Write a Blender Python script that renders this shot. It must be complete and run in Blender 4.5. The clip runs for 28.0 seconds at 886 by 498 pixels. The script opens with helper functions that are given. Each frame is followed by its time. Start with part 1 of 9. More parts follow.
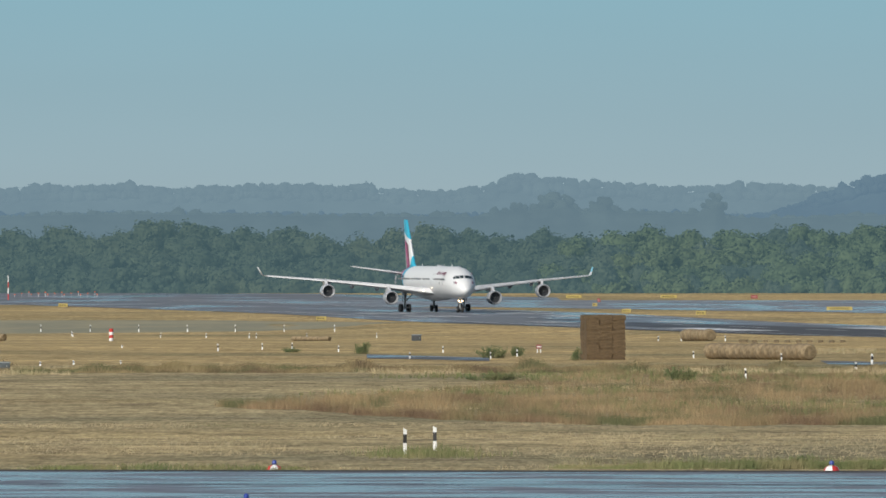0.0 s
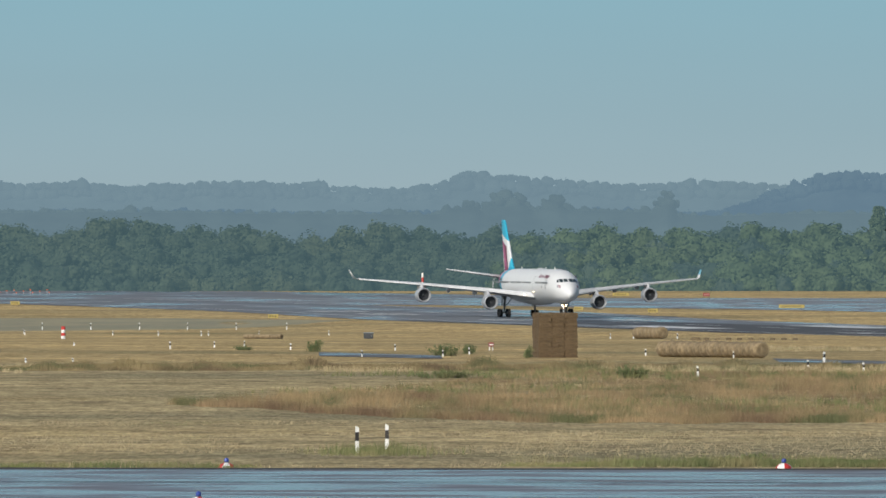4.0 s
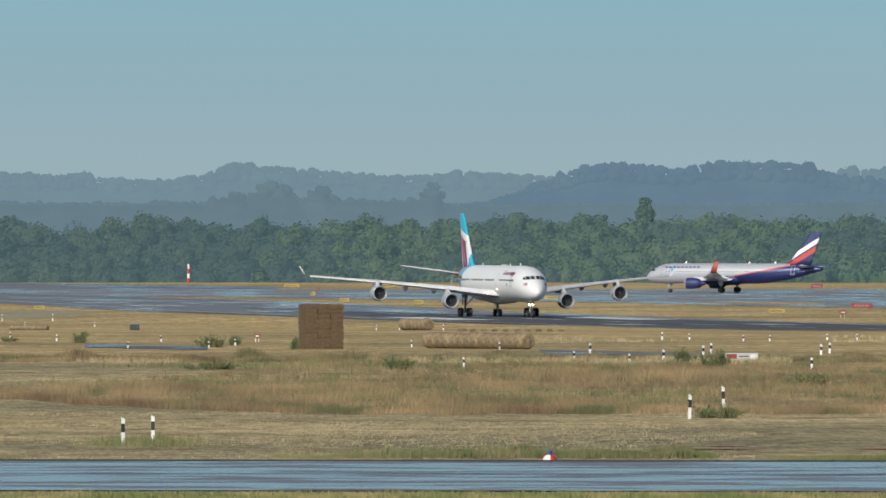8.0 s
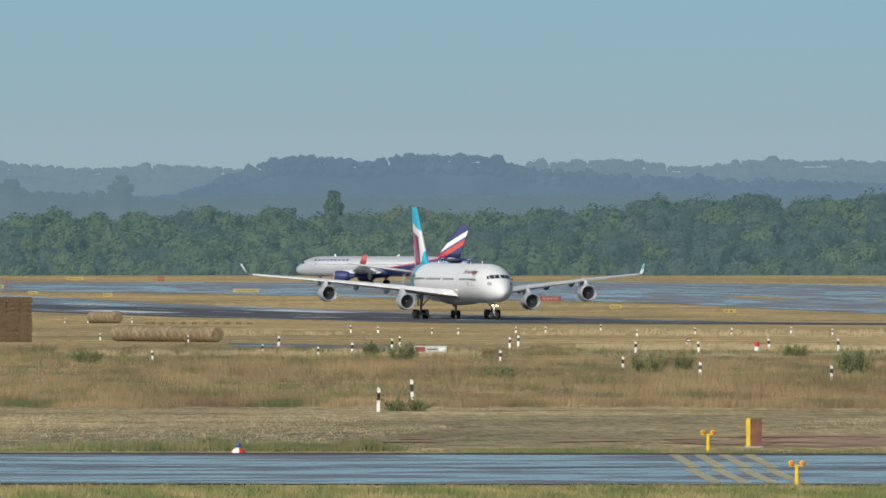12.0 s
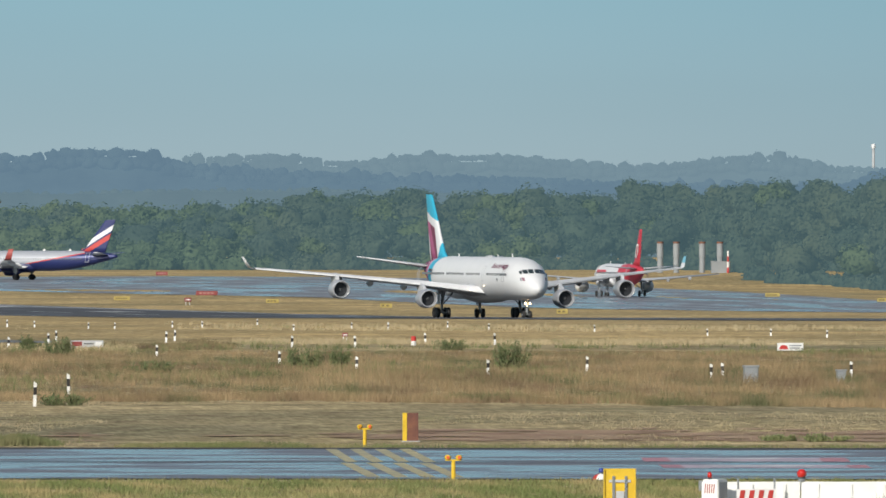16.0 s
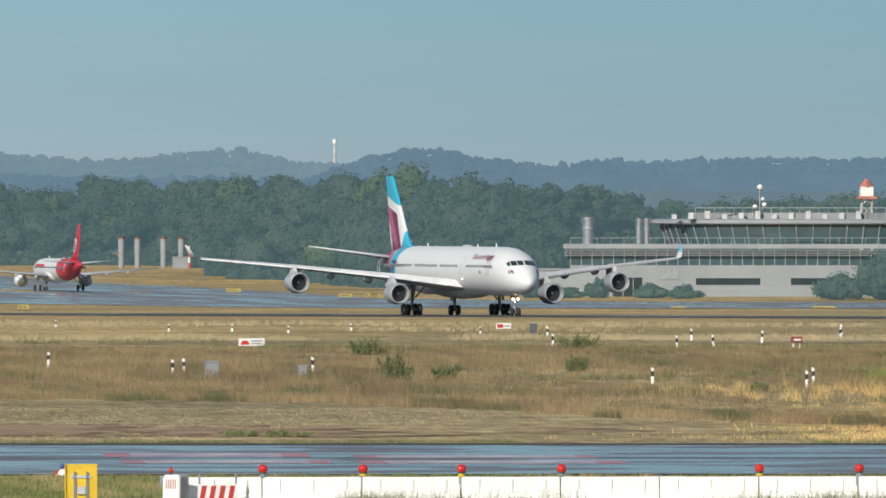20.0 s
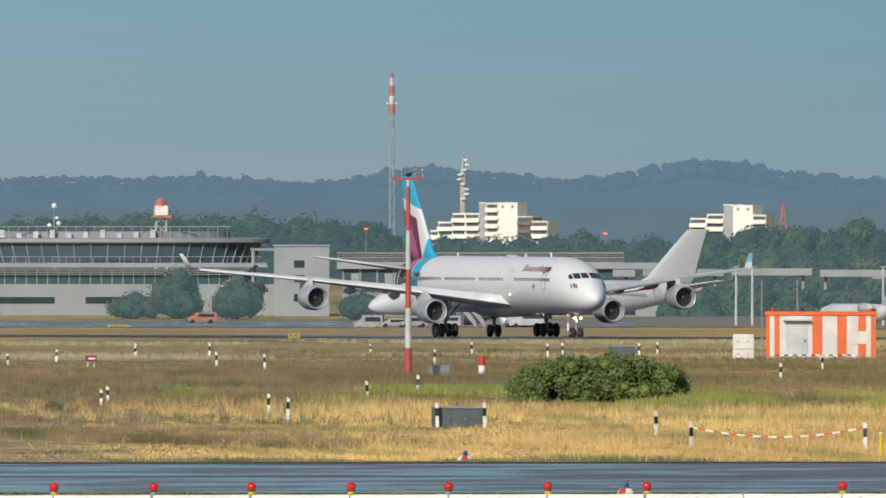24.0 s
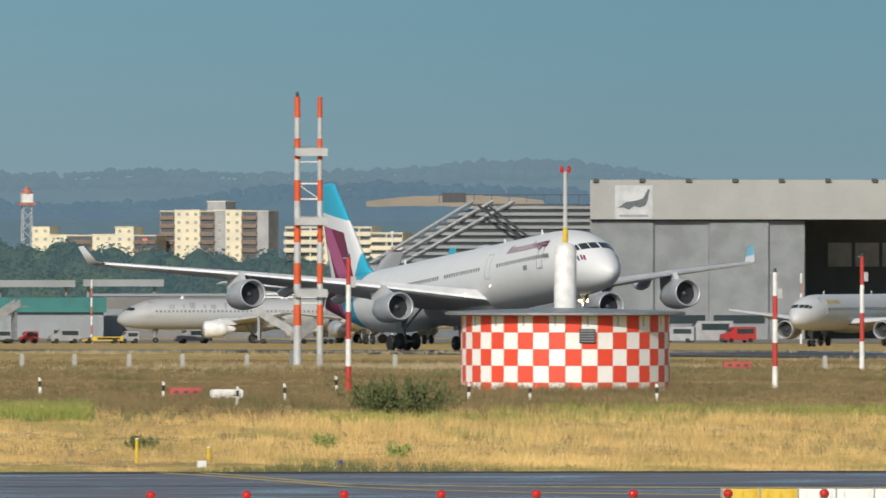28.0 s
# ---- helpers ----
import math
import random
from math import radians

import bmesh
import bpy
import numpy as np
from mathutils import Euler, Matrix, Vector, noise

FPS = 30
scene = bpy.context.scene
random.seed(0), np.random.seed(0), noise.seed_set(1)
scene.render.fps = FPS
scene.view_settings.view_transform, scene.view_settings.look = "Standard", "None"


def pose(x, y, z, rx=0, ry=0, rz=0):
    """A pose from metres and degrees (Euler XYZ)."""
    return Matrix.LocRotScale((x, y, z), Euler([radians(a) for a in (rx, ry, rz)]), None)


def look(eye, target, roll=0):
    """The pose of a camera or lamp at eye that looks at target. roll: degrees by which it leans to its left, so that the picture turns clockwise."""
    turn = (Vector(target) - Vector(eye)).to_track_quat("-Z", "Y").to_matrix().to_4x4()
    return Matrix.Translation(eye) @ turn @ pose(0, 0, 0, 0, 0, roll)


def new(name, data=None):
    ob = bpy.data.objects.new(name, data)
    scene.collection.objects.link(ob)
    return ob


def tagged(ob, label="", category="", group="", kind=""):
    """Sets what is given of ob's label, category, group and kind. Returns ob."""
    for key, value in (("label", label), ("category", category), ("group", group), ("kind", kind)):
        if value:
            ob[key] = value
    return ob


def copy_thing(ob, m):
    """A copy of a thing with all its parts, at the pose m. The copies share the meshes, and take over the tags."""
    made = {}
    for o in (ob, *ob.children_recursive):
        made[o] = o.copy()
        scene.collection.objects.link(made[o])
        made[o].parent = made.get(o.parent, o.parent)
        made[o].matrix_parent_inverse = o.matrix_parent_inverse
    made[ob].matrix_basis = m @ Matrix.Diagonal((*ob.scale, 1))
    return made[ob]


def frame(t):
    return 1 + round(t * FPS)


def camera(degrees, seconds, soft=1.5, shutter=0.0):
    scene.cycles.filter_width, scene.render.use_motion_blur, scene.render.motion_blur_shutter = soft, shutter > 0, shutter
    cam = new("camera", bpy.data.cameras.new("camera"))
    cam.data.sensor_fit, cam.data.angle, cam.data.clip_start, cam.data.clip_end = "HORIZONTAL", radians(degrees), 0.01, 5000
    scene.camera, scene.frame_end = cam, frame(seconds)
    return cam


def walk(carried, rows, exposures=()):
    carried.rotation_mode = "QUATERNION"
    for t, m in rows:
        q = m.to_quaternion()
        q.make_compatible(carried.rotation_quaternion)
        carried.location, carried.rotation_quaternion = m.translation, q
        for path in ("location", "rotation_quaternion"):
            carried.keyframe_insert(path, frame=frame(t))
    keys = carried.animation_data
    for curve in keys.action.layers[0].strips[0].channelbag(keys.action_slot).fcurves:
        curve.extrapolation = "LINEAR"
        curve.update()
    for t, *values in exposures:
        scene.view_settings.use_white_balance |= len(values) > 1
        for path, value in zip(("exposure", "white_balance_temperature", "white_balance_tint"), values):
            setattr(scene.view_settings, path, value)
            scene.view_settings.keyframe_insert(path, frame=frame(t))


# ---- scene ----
FOV = 3.1408
EYE = (0.0, 0.0, 8.4)
cam = camera(FOV, 28.0, soft=1.6, shutter=0.1)


def aim(yaw, down):
    """A pose at the eye: yaw degrees right of north, down degrees below level."""
    a, b = radians(yaw), radians(down)
    way = Vector((math.sin(a) * math.cos(b), math.cos(a) * math.cos(b), -math.sin(b)))
    return look(EYE, Vector(EYE) + 100 * way)


PAN = [
    (0.0, 0.0, 0.0821), (0.5, 0.028, 0.0855), (1.0, 0.0359, 0.0939), (1.5, 0.0367, 0.0947), (2.0, 0.048, 0.0852),
    (2.5, 0.0993, 0.0821), (3.0, 0.1637, 0.0883), (3.5, 0.1679, 0.0855), (5.5, 0.286, 0.1131), (6.0, 0.4045, 0.1084),
    (6.5, 0.5396, 0.1143), (7.0, 0.69, 0.1153), (7.5, 0.8278, 0.1158), (8.0, 0.9994, 0.1205), (8.5, 1.1462, 0.125),
    (9.0, 1.2815, 0.1298), (9.5, 1.4116, 0.1329), (10.0, 1.4922, 0.1273), (10.5, 1.616, 0.1274), (11.0, 1.7779, 0.1393),
    (11.5, 1.9468, 0.139), (12.0, 2.1034, 0.1455), (12.5, 2.2719, 0.1518), (13.0, 2.4564, 0.1578), (13.5, 2.5868, 0.1639),
    (15.5, 3.1322, 0.1654), (16.0, 3.3212, 0.165), (16.5, 3.4975, 0.1661), (17.0, 3.7481, 0.1692), (17.5, 3.9626, 0.1709),
    (18.0, 4.2429, 0.1782), (18.5, 4.4534, 0.1751), (19.0, 4.7133, 0.1784), (19.5, 4.9501, 0.178), (20.0, 5.2313, 0.1811),
    (20.5, 5.4771, 0.1784), (22.5, 6.624, 0.16), (23.0, 6.9933, 0.1512), (23.5, 7.3395, 0.1542), (24.0, 7.7326, 0.1144),
    (24.5, 8.1385, 0.1316), (25.0, 8.607, 0.1152), (25.5, 9.0804, 0.1146), (26.0, 9.588, 0.1141), (26.5, 10.1074, 0.1058),
    (27.0, 10.7148, 0.0936), (27.5, 11.259, 0.0844), (28.0, 11.9143, 0.0752),
]
walk(cam, [(t, aim(a, b)) for t, a, b in PAN], exposures=[(0.0, 0.0), (13.0, 0.02), (17.0, 0.07), (20.5, 0.07), (22.5, -0.02), (24.0, -0.12), (25.5, -0.11), (27.0, -0.03), (28.0, -0.13)])

# ---- world, sun ----
SUN_TO = Vector((-0.46, -0.78, 0.48)).normalized()
world = bpy.data.worlds.new("sky")
scene.world = world
world.use_nodes = True
wn, wl = world.node_tree.nodes, world.node_tree.links
wn.clear()
sky = wn.new("ShaderNodeTexSky")
sky.sky_type, sky.sun_disc = "NISHITA", False
sky.sun_elevation, sky.sun_rotation = math.asin(SUN_TO.z), math.atan2(SUN_TO.x, SUN_TO.y)
sky.air_density, sky.dust_density = 1.0, 1.5
sky_gain = wn.new("ShaderNodeMixRGB")
sky_gain.blend_type = "MULTIPLY"
sky_gain.inputs[0].default_value = 1.0
sky_gain.inputs[2].default_value = (0.085, 0.085, 0.085, 1)
wl.new(sky.outputs[0], sky_gain.inputs[1])
wc = wn.new("ShaderNodeTexCoord")
wx = wn.new("ShaderNodeSeparateXYZ")
wl.new(wc.outputs["Generated"], wx.inputs[0])
low = wn.new("ShaderNodeValToRGB")          # hazy air close to the horizon
e = low.color_ramp.elements
e[0].position, e[0].color = 0.0, (0.322, 0.432, 0.478, 1)
e[1].position, e[1].color = 1.0, (0.246, 0.440, 0.522, 1)
lift = wn.new("ShaderNodeMapRange")
lift.inputs["From Min"].default_value, lift.inputs["From Max"].default_value = 0.002, 0.016
wl.new(wx.outputs[2], lift.inputs["Value"])
wl.new(lift.outputs[0], low.inputs[0])
dull = wn.new("ShaderNodeMapRange")         # the weather darkens towards the east
dull.inputs["From Min"].default_value, dull.inputs["From Max"].default_value = 0.06, 0.22
wl.new(wx.outputs[0], dull.inputs["Value"])
dark = wn.new("ShaderNodeMixRGB")
dark.blend_type = "MULTIPLY"
dark.inputs[2].default_value = (0.67, 0.77, 0.81, 1)
wl.new(dull.outputs[0], dark.inputs[0])
wl.new(low.outputs[0], dark.inputs[1])
cloud = wn.new("ShaderNodeTexNoise")
cloud.inputs["Scale"].default_value, cloud.inputs["Detail"].default_value = 9.0, 3.0
wmap = wn.new("ShaderNodeMapping")
wmap.inputs["Scale"].default_value = (1, 1, 9)
wl.new(wc.outputs["Generated"], wmap.inputs[0])
wl.new(wmap.outputs[0], cloud.inputs["Vector"])
veil = wn.new("ShaderNodeMapRange")
veil.inputs["To Min"].default_value, veil.inputs["To Max"].default_value = 0.93, 1.07
wl.new(cloud.outputs[0], veil.inputs["Value"])
veiled = wn.new("ShaderNodeVectorMath")
veiled.operation = "SCALE"
wl.new(dark.outputs[0], veiled.inputs[0])
wl.new(veil.outputs[0], veiled.inputs["Scale"])
blend = wn.new("ShaderNodeMapRange")
blend.interpolation_type = "SMOOTHSTEP"
blend.inputs["From Min"].default_value, blend.inputs["From Max"].default_value = 0.03, 0.30
wl.new(wx.outputs[2], blend.inputs["Value"])
both = wn.new("ShaderNodeMixRGB")
wl.new(blend.outputs[0], both.inputs[0])
wl.new(veiled.outputs[0], both.inputs[1])
wl.new(sky_gain.outputs[0], both.inputs[2])
bg = wn.new("ShaderNodeBackground")
wl.new(both.outputs[0], bg.inputs[0])
bg.inputs[1].default_value = 1.0
wo = wn.new("ShaderNodeOutputWorld")
wl.new(bg.outputs[0], wo.inputs[0])

sun = new("sun", bpy.data.lights.new("sun", "SUN"))
sun.data.energy, sun.data.angle, sun.data.color = 3.9, radians(1.2), (1.0, 0.955, 0.88)
sun.matrix_world = look(SUN_TO * 500, (0, 0, 0))


# ---- materials ----
def material(name, colour, rough=0.6, metal=0.0, vary=0.12, scale=1.0, bump=0.0, other=None, each=0.0, coat=0.0, stretch=(1, 1, 1)):
    """A surface with variation at two scales; other: a second colour worked in as patches; each: variation from piece to piece."""
    m = bpy.data.materials.new(name)
    m.use_nodes = True
    n, l = m.node_tree.nodes, m.node_tree.links
    b = n["Principled BSDF"]
    tc = n.new("ShaderNodeTexCoord")
    mp = n.new("ShaderNodeMapping")
    mp.inputs["Scale"].default_value = stretch
    l.new(tc.outputs["Object"], mp.inputs[0])
    big, fine = n.new("ShaderNodeTexNoise"), n.new("ShaderNodeTexNoise")
    for t, s, d in ((big, scale, 3.0), (fine, scale * 9.0, 4.0)):
        t.inputs["Scale"].default_value, t.inputs["Detail"].default_value = s, d
        l.new(mp.outputs[0], t.inputs["Vector"])
    patch = n.new("ShaderNodeMixRGB")
    patch.inputs[1].default_value = (*colour, 1)
    patch.inputs[2].default_value = (*(other or [c * 0.8 for c in colour]), 1)
    ramp = n.new("ShaderNodeMapRange")
    ramp.inputs["From Min"].default_value, ramp.inputs["From Max"].default_value = 0.38, 0.62
    l.new(big.outputs[0], ramp.inputs["Value"])
    l.new(ramp.outputs[0], patch.inputs[0])
    grain = n.new("ShaderNodeMapRange")
    grain.inputs["To Min"].default_value, grain.inputs["To Max"].default_value = 1 - vary, 1 + vary
    l.new(fine.outputs[0], grain.inputs["Value"])
    out = n.new("ShaderNodeVectorMath")
    out.operation = "SCALE"
    l.new(patch.outputs[0], out.inputs[0])
    l.new(grain.outputs[0], out.inputs["Scale"])
    last = out.outputs[0]
    if each:
        info, geo, add = n.new("ShaderNodeObjectInfo"), n.new("ShaderNodeNewGeometry"), n.new("ShaderNodeMath")
        add.operation = "ADD"
        l.new(info.outputs["Random"], add.inputs[0])
        l.new(geo.outputs["Random Per Island"], add.inputs[1])
        er = n.new("ShaderNodeMapRange")
        er.inputs["From Max"].default_value = 2.0
        er.inputs["To Min"].default_value, er.inputs["To Max"].default_value = 1 - each, 1 + each
        l.new(add.outputs[0], er.inputs["Value"])
        o2 = n.new("ShaderNodeVectorMath")
        o2.operation = "SCALE"
        l.new(last, o2.inputs[0])
        l.new(er.outputs[0], o2.inputs["Scale"])
        last = o2.outputs[0]
    l.new(last, b.inputs["Base Color"])
    rr = n.new("ShaderNodeMapRange")
    rr.inputs["To Min"].default_value, rr.inputs["To Max"].default_value = max(0.02, rough - 0.1), min(1, rough + 0.1)
    l.new(fine.outputs[0], rr.inputs["Value"])
    l.new(rr.outputs[0], b.inputs["Roughness"])
    b.inputs["Metallic"].default_value = metal
    b.inputs["Coat Weight"].default_value = coat
    if bump:
        bp = n.new("ShaderNodeBump")
        bp.inputs["Strength"].default_value, bp.inputs["Distance"].default_value = bump, 0.05
        l.new(fine.outputs[0], bp.inputs["Height"])
        l.new(bp.outputs[0], b.inputs["Normal"])
    return m


def glowing(name, colour, strength):
    m = bpy.data.materials.new(name)
    m.use_nodes = True
    b = m.node_tree.nodes["Principled BSDF"]
    b.inputs["Base Color"].default_value = (*colour, 1)
    b.inputs["Emission Color"].default_value = (*colour, 1)
    b.inputs["Emission Strength"].default_value = strength
    return m


def ground_material():
    """Dry mown meadow: straw, green and brown in patches of several sizes, in strips as it was mown."""
    m = bpy.data.materials.new("dry_meadow")
    m.use_nodes = True
    n, l = m.node_tree.nodes, m.node_tree.links
    b = n["Principled BSDF"]
    b.inputs["Roughness"].default_value = 0.95
    b.inputs["Specular IOR Level"].default_value = 0.1
    tc = n.new("ShaderNodeTexCoord")

    def noise_of(scale, detail, stretch):
        mp = n.new("ShaderNodeMapping")
        mp.inputs["Scale"].default_value = stretch
        l.new(tc.outputs["Object"], mp.inputs[0])
        t = n.new("ShaderNodeTexNoise")
        t.inputs["Scale"].default_value, t.inputs["Detail"].default_value = scale, detail
        l.new(mp.outputs[0], t.inputs["Vector"])
        return t.outputs[0]

    def mix(fac, lo, hi, c1, c2):
        r = n.new("ShaderNodeMapRange")
        r.inputs["From Min"].default_value, r.inputs["From Max"].default_value = lo, hi
        l.new(fac, r.inputs["Value"])
        x = n.new("ShaderNodeMixRGB")
        l.new(r.outputs[0], x.inputs[0])
        for i, c in ((1, c1), (2, c2)):
            if isinstance(c, tuple):
                x.inputs[i].default_value = (*c, 1)
            else:
                l.new(c, x.inputs[i])
        return x.outputs[0]

    straw = mix(noise_of(0.09, 6, (1, 0.22, 1)), 0.40, 0.60, (0.485, 0.382, 0.198), (0.325, 0.252, 0.130))
    swath = mix(noise_of(0.16, 6, (0.35, 0.5, 1)), 0.38, 0.62, (0.485, 0.388, 0.214), (0.312, 0.254, 0.138))
    straw = mix(noise_of(0.03, 2, (1, 1, 1)), 0.30, 0.48, straw, swath)
    green = mix(noise_of(0.4, 5, (0.6, 0.2, 1)), 0.3, 0.7, (0.187, 0.175, 0.097), (0.250, 0.215, 0.135))
    both_c = mix(noise_of(0.022, 6, (1, 0.6, 1)), 0.45, 0.68, straw, green)
    worn = mix(noise_of(0.9, 6, (0.35, 0.12, 1)), 0.28, 0.45, (0.216, 0.168, 0.097), both_c)
    fine = mix(noise_of(5.0, 3, (1, 0.05, 1)), 0.30, 0.70, (0.70, 0.70, 0.68), (1.26, 1.26, 1.26))
    x = n.new("ShaderNodeMixRGB")
    x.blend_type = "MULTIPLY"
    x.inputs[0].default_value = 1.0
    place, way, drift = n.new("ShaderNodeSeparateXYZ"), n.new("ShaderNodeMath"), n.new("ShaderNodeMath")
    l.new(tc.outputs["Object"], place.inputs[0])
    way.operation, drift.operation = "DIVIDE", "MULTIPLY_ADD"
    l.new(place.outputs[0], way.inputs[0])
    ahead = n.new("ShaderNodeMath")
    ahead.operation = "MAXIMUM"
    ahead.inputs[1].default_value = 430.0
    l.new(place.outputs[1], ahead.inputs[0])
    l.new(ahead.outputs[0], way.inputs[1])
    l.new(noise_of(0.05, 4, (1, 0.25, 1)), drift.inputs[0])
    drift.inputs[1].default_value = 0.05
    l.new(way.outputs[0], drift.inputs[2])
    reach = n.new("ShaderNodeMapRange")         # the golden grass ends towards the runway
    reach.inputs["From Min"].default_value, reach.inputs["From Max"].default_value = 735.0, 690.0
    reach.inputs["To Min"].default_value, reach.inputs["To Max"].default_value = -0.03, 0.0
    l.new(place.outputs[1], reach.inputs["Value"])
    both_d = n.new("ShaderNodeMath")
    l.new(drift.outputs[0], both_d.inputs[0])
    l.new(reach.outputs[0], both_d.inputs[1])
    gold = mix(noise_of(0.12, 5, (0.5, 0.5, 1)), 0.35, 0.65, (0.56, 0.405, 0.165), (0.40, 0.285, 0.115))
    worn = mix(both_d.outputs[0], 0.136, 0.150, worn, gold)
    swathe = mix(noise_of(1.0, 5, (1, 0.22, 1)), 0.36, 0.64, (0.74, 0.72, 0.69), (1.20, 1.20, 1.20))
    y = n.new("ShaderNodeMixRGB")
    y.blend_type = "MULTIPLY"
    y.inputs[0].default_value = 1.0
    l.new(worn, y.inputs[1])
    l.new(swathe, y.inputs[2])
    dryer, westward, share, far_straw = n.new("ShaderNodeMapRange"), n.new("ShaderNodeMapRange"), n.new("ShaderNodeMath"), n.new("ShaderNodeMixRGB")
    dryer.inputs["From Min"].default_value, dryer.inputs["From Max"].default_value = 1005.0, 1100.0
    l.new(place.outputs[1], dryer.inputs["Value"])           # paler, drier straw towards the runway
    westward.inputs["From Min"].default_value, westward.inputs["From Max"].default_value = 0.125, 0.105
    l.new(way.outputs[0], westward.inputs["Value"])
    share.operation = "MULTIPLY"
    l.new(dryer.outputs[0], share.inputs[0])
    l.new(westward.outputs[0], share.inputs[1])
    far_straw.blend_type = "MULTIPLY"
    far_straw.inputs[2].default_value = (1.20, 1.11, 0.98, 1)
    l.new(share.outputs[0], far_straw.inputs[0])
    l.new(y.outputs[0], far_straw.inputs[1])
    l.new(far_straw.outputs[0], x.inputs[1])
    l.new(fine, x.inputs[2])
    l.new(x.outputs[0], b.inputs["Base Color"])
    return m


def wet_asphalt(name, base, wet=0.5, along=(1, 1, 1), size=0.05, dry=None, soft_edge=0.0):
    """Asphalt with wet sheets that mirror the sky among drier, rougher patches."""
    m = bpy.data.materials.new(name)
    m.use_nodes = True
    n, l = m.node_tree.nodes, m.node_tree.links
    b = n["Principled BSDF"]
    tc, mp = n.new("ShaderNodeTexCoord"), n.new("ShaderNodeMapping")
    mp.inputs["Scale"].default_value = along
    l.new(tc.outputs["Object"], mp.inputs[0])
    a, c = n.new("ShaderNodeTexNoise"), n.new("ShaderNodeTexNoise")
    for t, s, d in ((a, size, 7.0), (c, 1.1, 5.0)):
        t.inputs["Scale"].default_value, t.inputs["Detail"].default_value = s, d
        l.new(mp.outputs[0], t.inputs["Vector"])
    r = n.new("ShaderNodeMapRange")
    r.inputs["From Min"].default_value, r.inputs["From Max"].default_value = 0.60 - wet * 0.3 - soft_edge, 0.78 - wet * 0.3 + soft_edge
    r.inputs["To Min"].default_value, r.inputs["To Max"].default_value = 0.80, 0.16
    level = a.outputs[0]
    if dry:                                   # drier towards the east: from x, to x
        sx, g, sub = n.new("ShaderNodeSeparateXYZ"), n.new("ShaderNodeMapRange"), n.new("ShaderNodeMath")
        l.new(tc.outputs["Object"], sx.inputs[0])
        g.inputs["From Min"].default_value, g.inputs["From Max"].default_value, g.inputs["To Max"].default_value = dry[0], dry[1], 0.13
        l.new(sx.outputs[0], g.inputs["Value"])
        sub.operation = "SUBTRACT"
        l.new(level, sub.inputs[0])
        l.new(g.outputs[0], sub.inputs[1])
        level = sub.outputs[0]
    l.new(level, r.inputs["Value"])
    l.new(r.outputs[0], b.inputs["Roughness"])
    k = n.new("ShaderNodeMixRGB")
    k.inputs[1].default_value = (*[v * 0.75 for v in base], 1)
    k.inputs[2].default_value = (*[v * 1.3 for v in base], 1)
    l.new(c.outputs[0], k.inputs[0])
    l.new(k.outputs[0], b.inputs["Base Color"])
    bp = n.new("ShaderNodeBump")
    bp.inputs["Strength"].default_value, bp.inputs["Distance"].default_value = 0.35, 0.004
    l.new(c.outputs[0], bp.inputs["Height"])
    l.new(bp.outputs[0], b.inputs["Normal"])
    return m


def leafy(name, light, dark_c, yellow=None, size=0.06):
    """Foliage: two greens from clump to clump and tree to tree."""
    m = bpy.data.materials.new(name)
    m.use_nodes = True
    n, l = m.node_tree.nodes, m.node_tree.links
    b = n["Principled BSDF"]
    b.inputs["Roughness"].default_value = 0.8
    b.inputs["Specular IOR Level"].default_value = 0.15
    geo, tc, t = n.new("ShaderNodeNewGeometry"), n.new("ShaderNodeTexCoord"), n.new("ShaderNodeTexNoise")
    t.inputs["Scale"].default_value, t.inputs["Detail"].default_value = size, 4.0
    l.new(tc.outputs["Object"], t.inputs["Vector"])
    x = n.new("ShaderNodeMixRGB")
    x.inputs[1].default_value, x.inputs[2].default_value = (*dark_c, 1), (*light, 1)
    l.new(geo.outputs["Random Per Island"], x.inputs[0])
    y = n.new("ShaderNodeMixRGB")
    y.inputs[2].default_value = (*(yellow or light), 1)
    r = n.new("ShaderNodeMapRange")
    r.inputs["From Min"].default_value, r.inputs["From Max"].default_value = 0.45, 0.7
    l.new(t.outputs[0], r.inputs["Value"])
    l.new(r.outputs[0], y.inputs[0])
    l.new(x.outputs[0], y.inputs[1])
    l.new(y.outputs[0], b.inputs["Base Color"])
    return m


MEADOW = ground_material()
ASPHALT_NEAR = wet_asphalt("wet_taxiway_asphalt", (0.150, 0.154, 0.172), 0.88, (0.6, 0.75, 1), 0.27, (60, 105), 0.02)
ASPHALT_RUN = wet_asphalt("runway_asphalt", (0.060, 0.060, 0.062), 0.30, (1, 0.25, 1), 0.03)
ASPHALT_FAR = wet_asphalt("wet_concrete", (0.19, 0.20, 0.212), 0.68, (1, 0.22, 1), 0.09)
ASPHALT_END = wet_asphalt("pale_runway_end", (0.150, 0.160, 0.172), 0.55, (1, 0.2, 1), 0.05)
LINE = material("white_runway_paint", (0.72, 0.72, 0.70), 0.6, vary=0.25, scale=0.6, other=(0.45, 0.45, 0.44))
YLINE = material("yellow_line_paint", (0.58, 0.48, 0.21), 0.5, vary=0.30, scale=1.2, other=(0.31, 0.27, 0.16))
RLINE = material("faded_red_paint", (0.52, 0.20, 0.21), 0.5, vary=0.3, scale=0.4, other=(0.36, 0.19, 0.21))
WHITE = material("white_paint", (0.78, 0.78, 0.76), 0.45, vary=0.06, scale=2.0, other=(0.66, 0.66, 0.64))
BLACK = material("black_rubber", (0.02, 0.02, 0.02), 0.7, vary=0.2, scale=3.0)
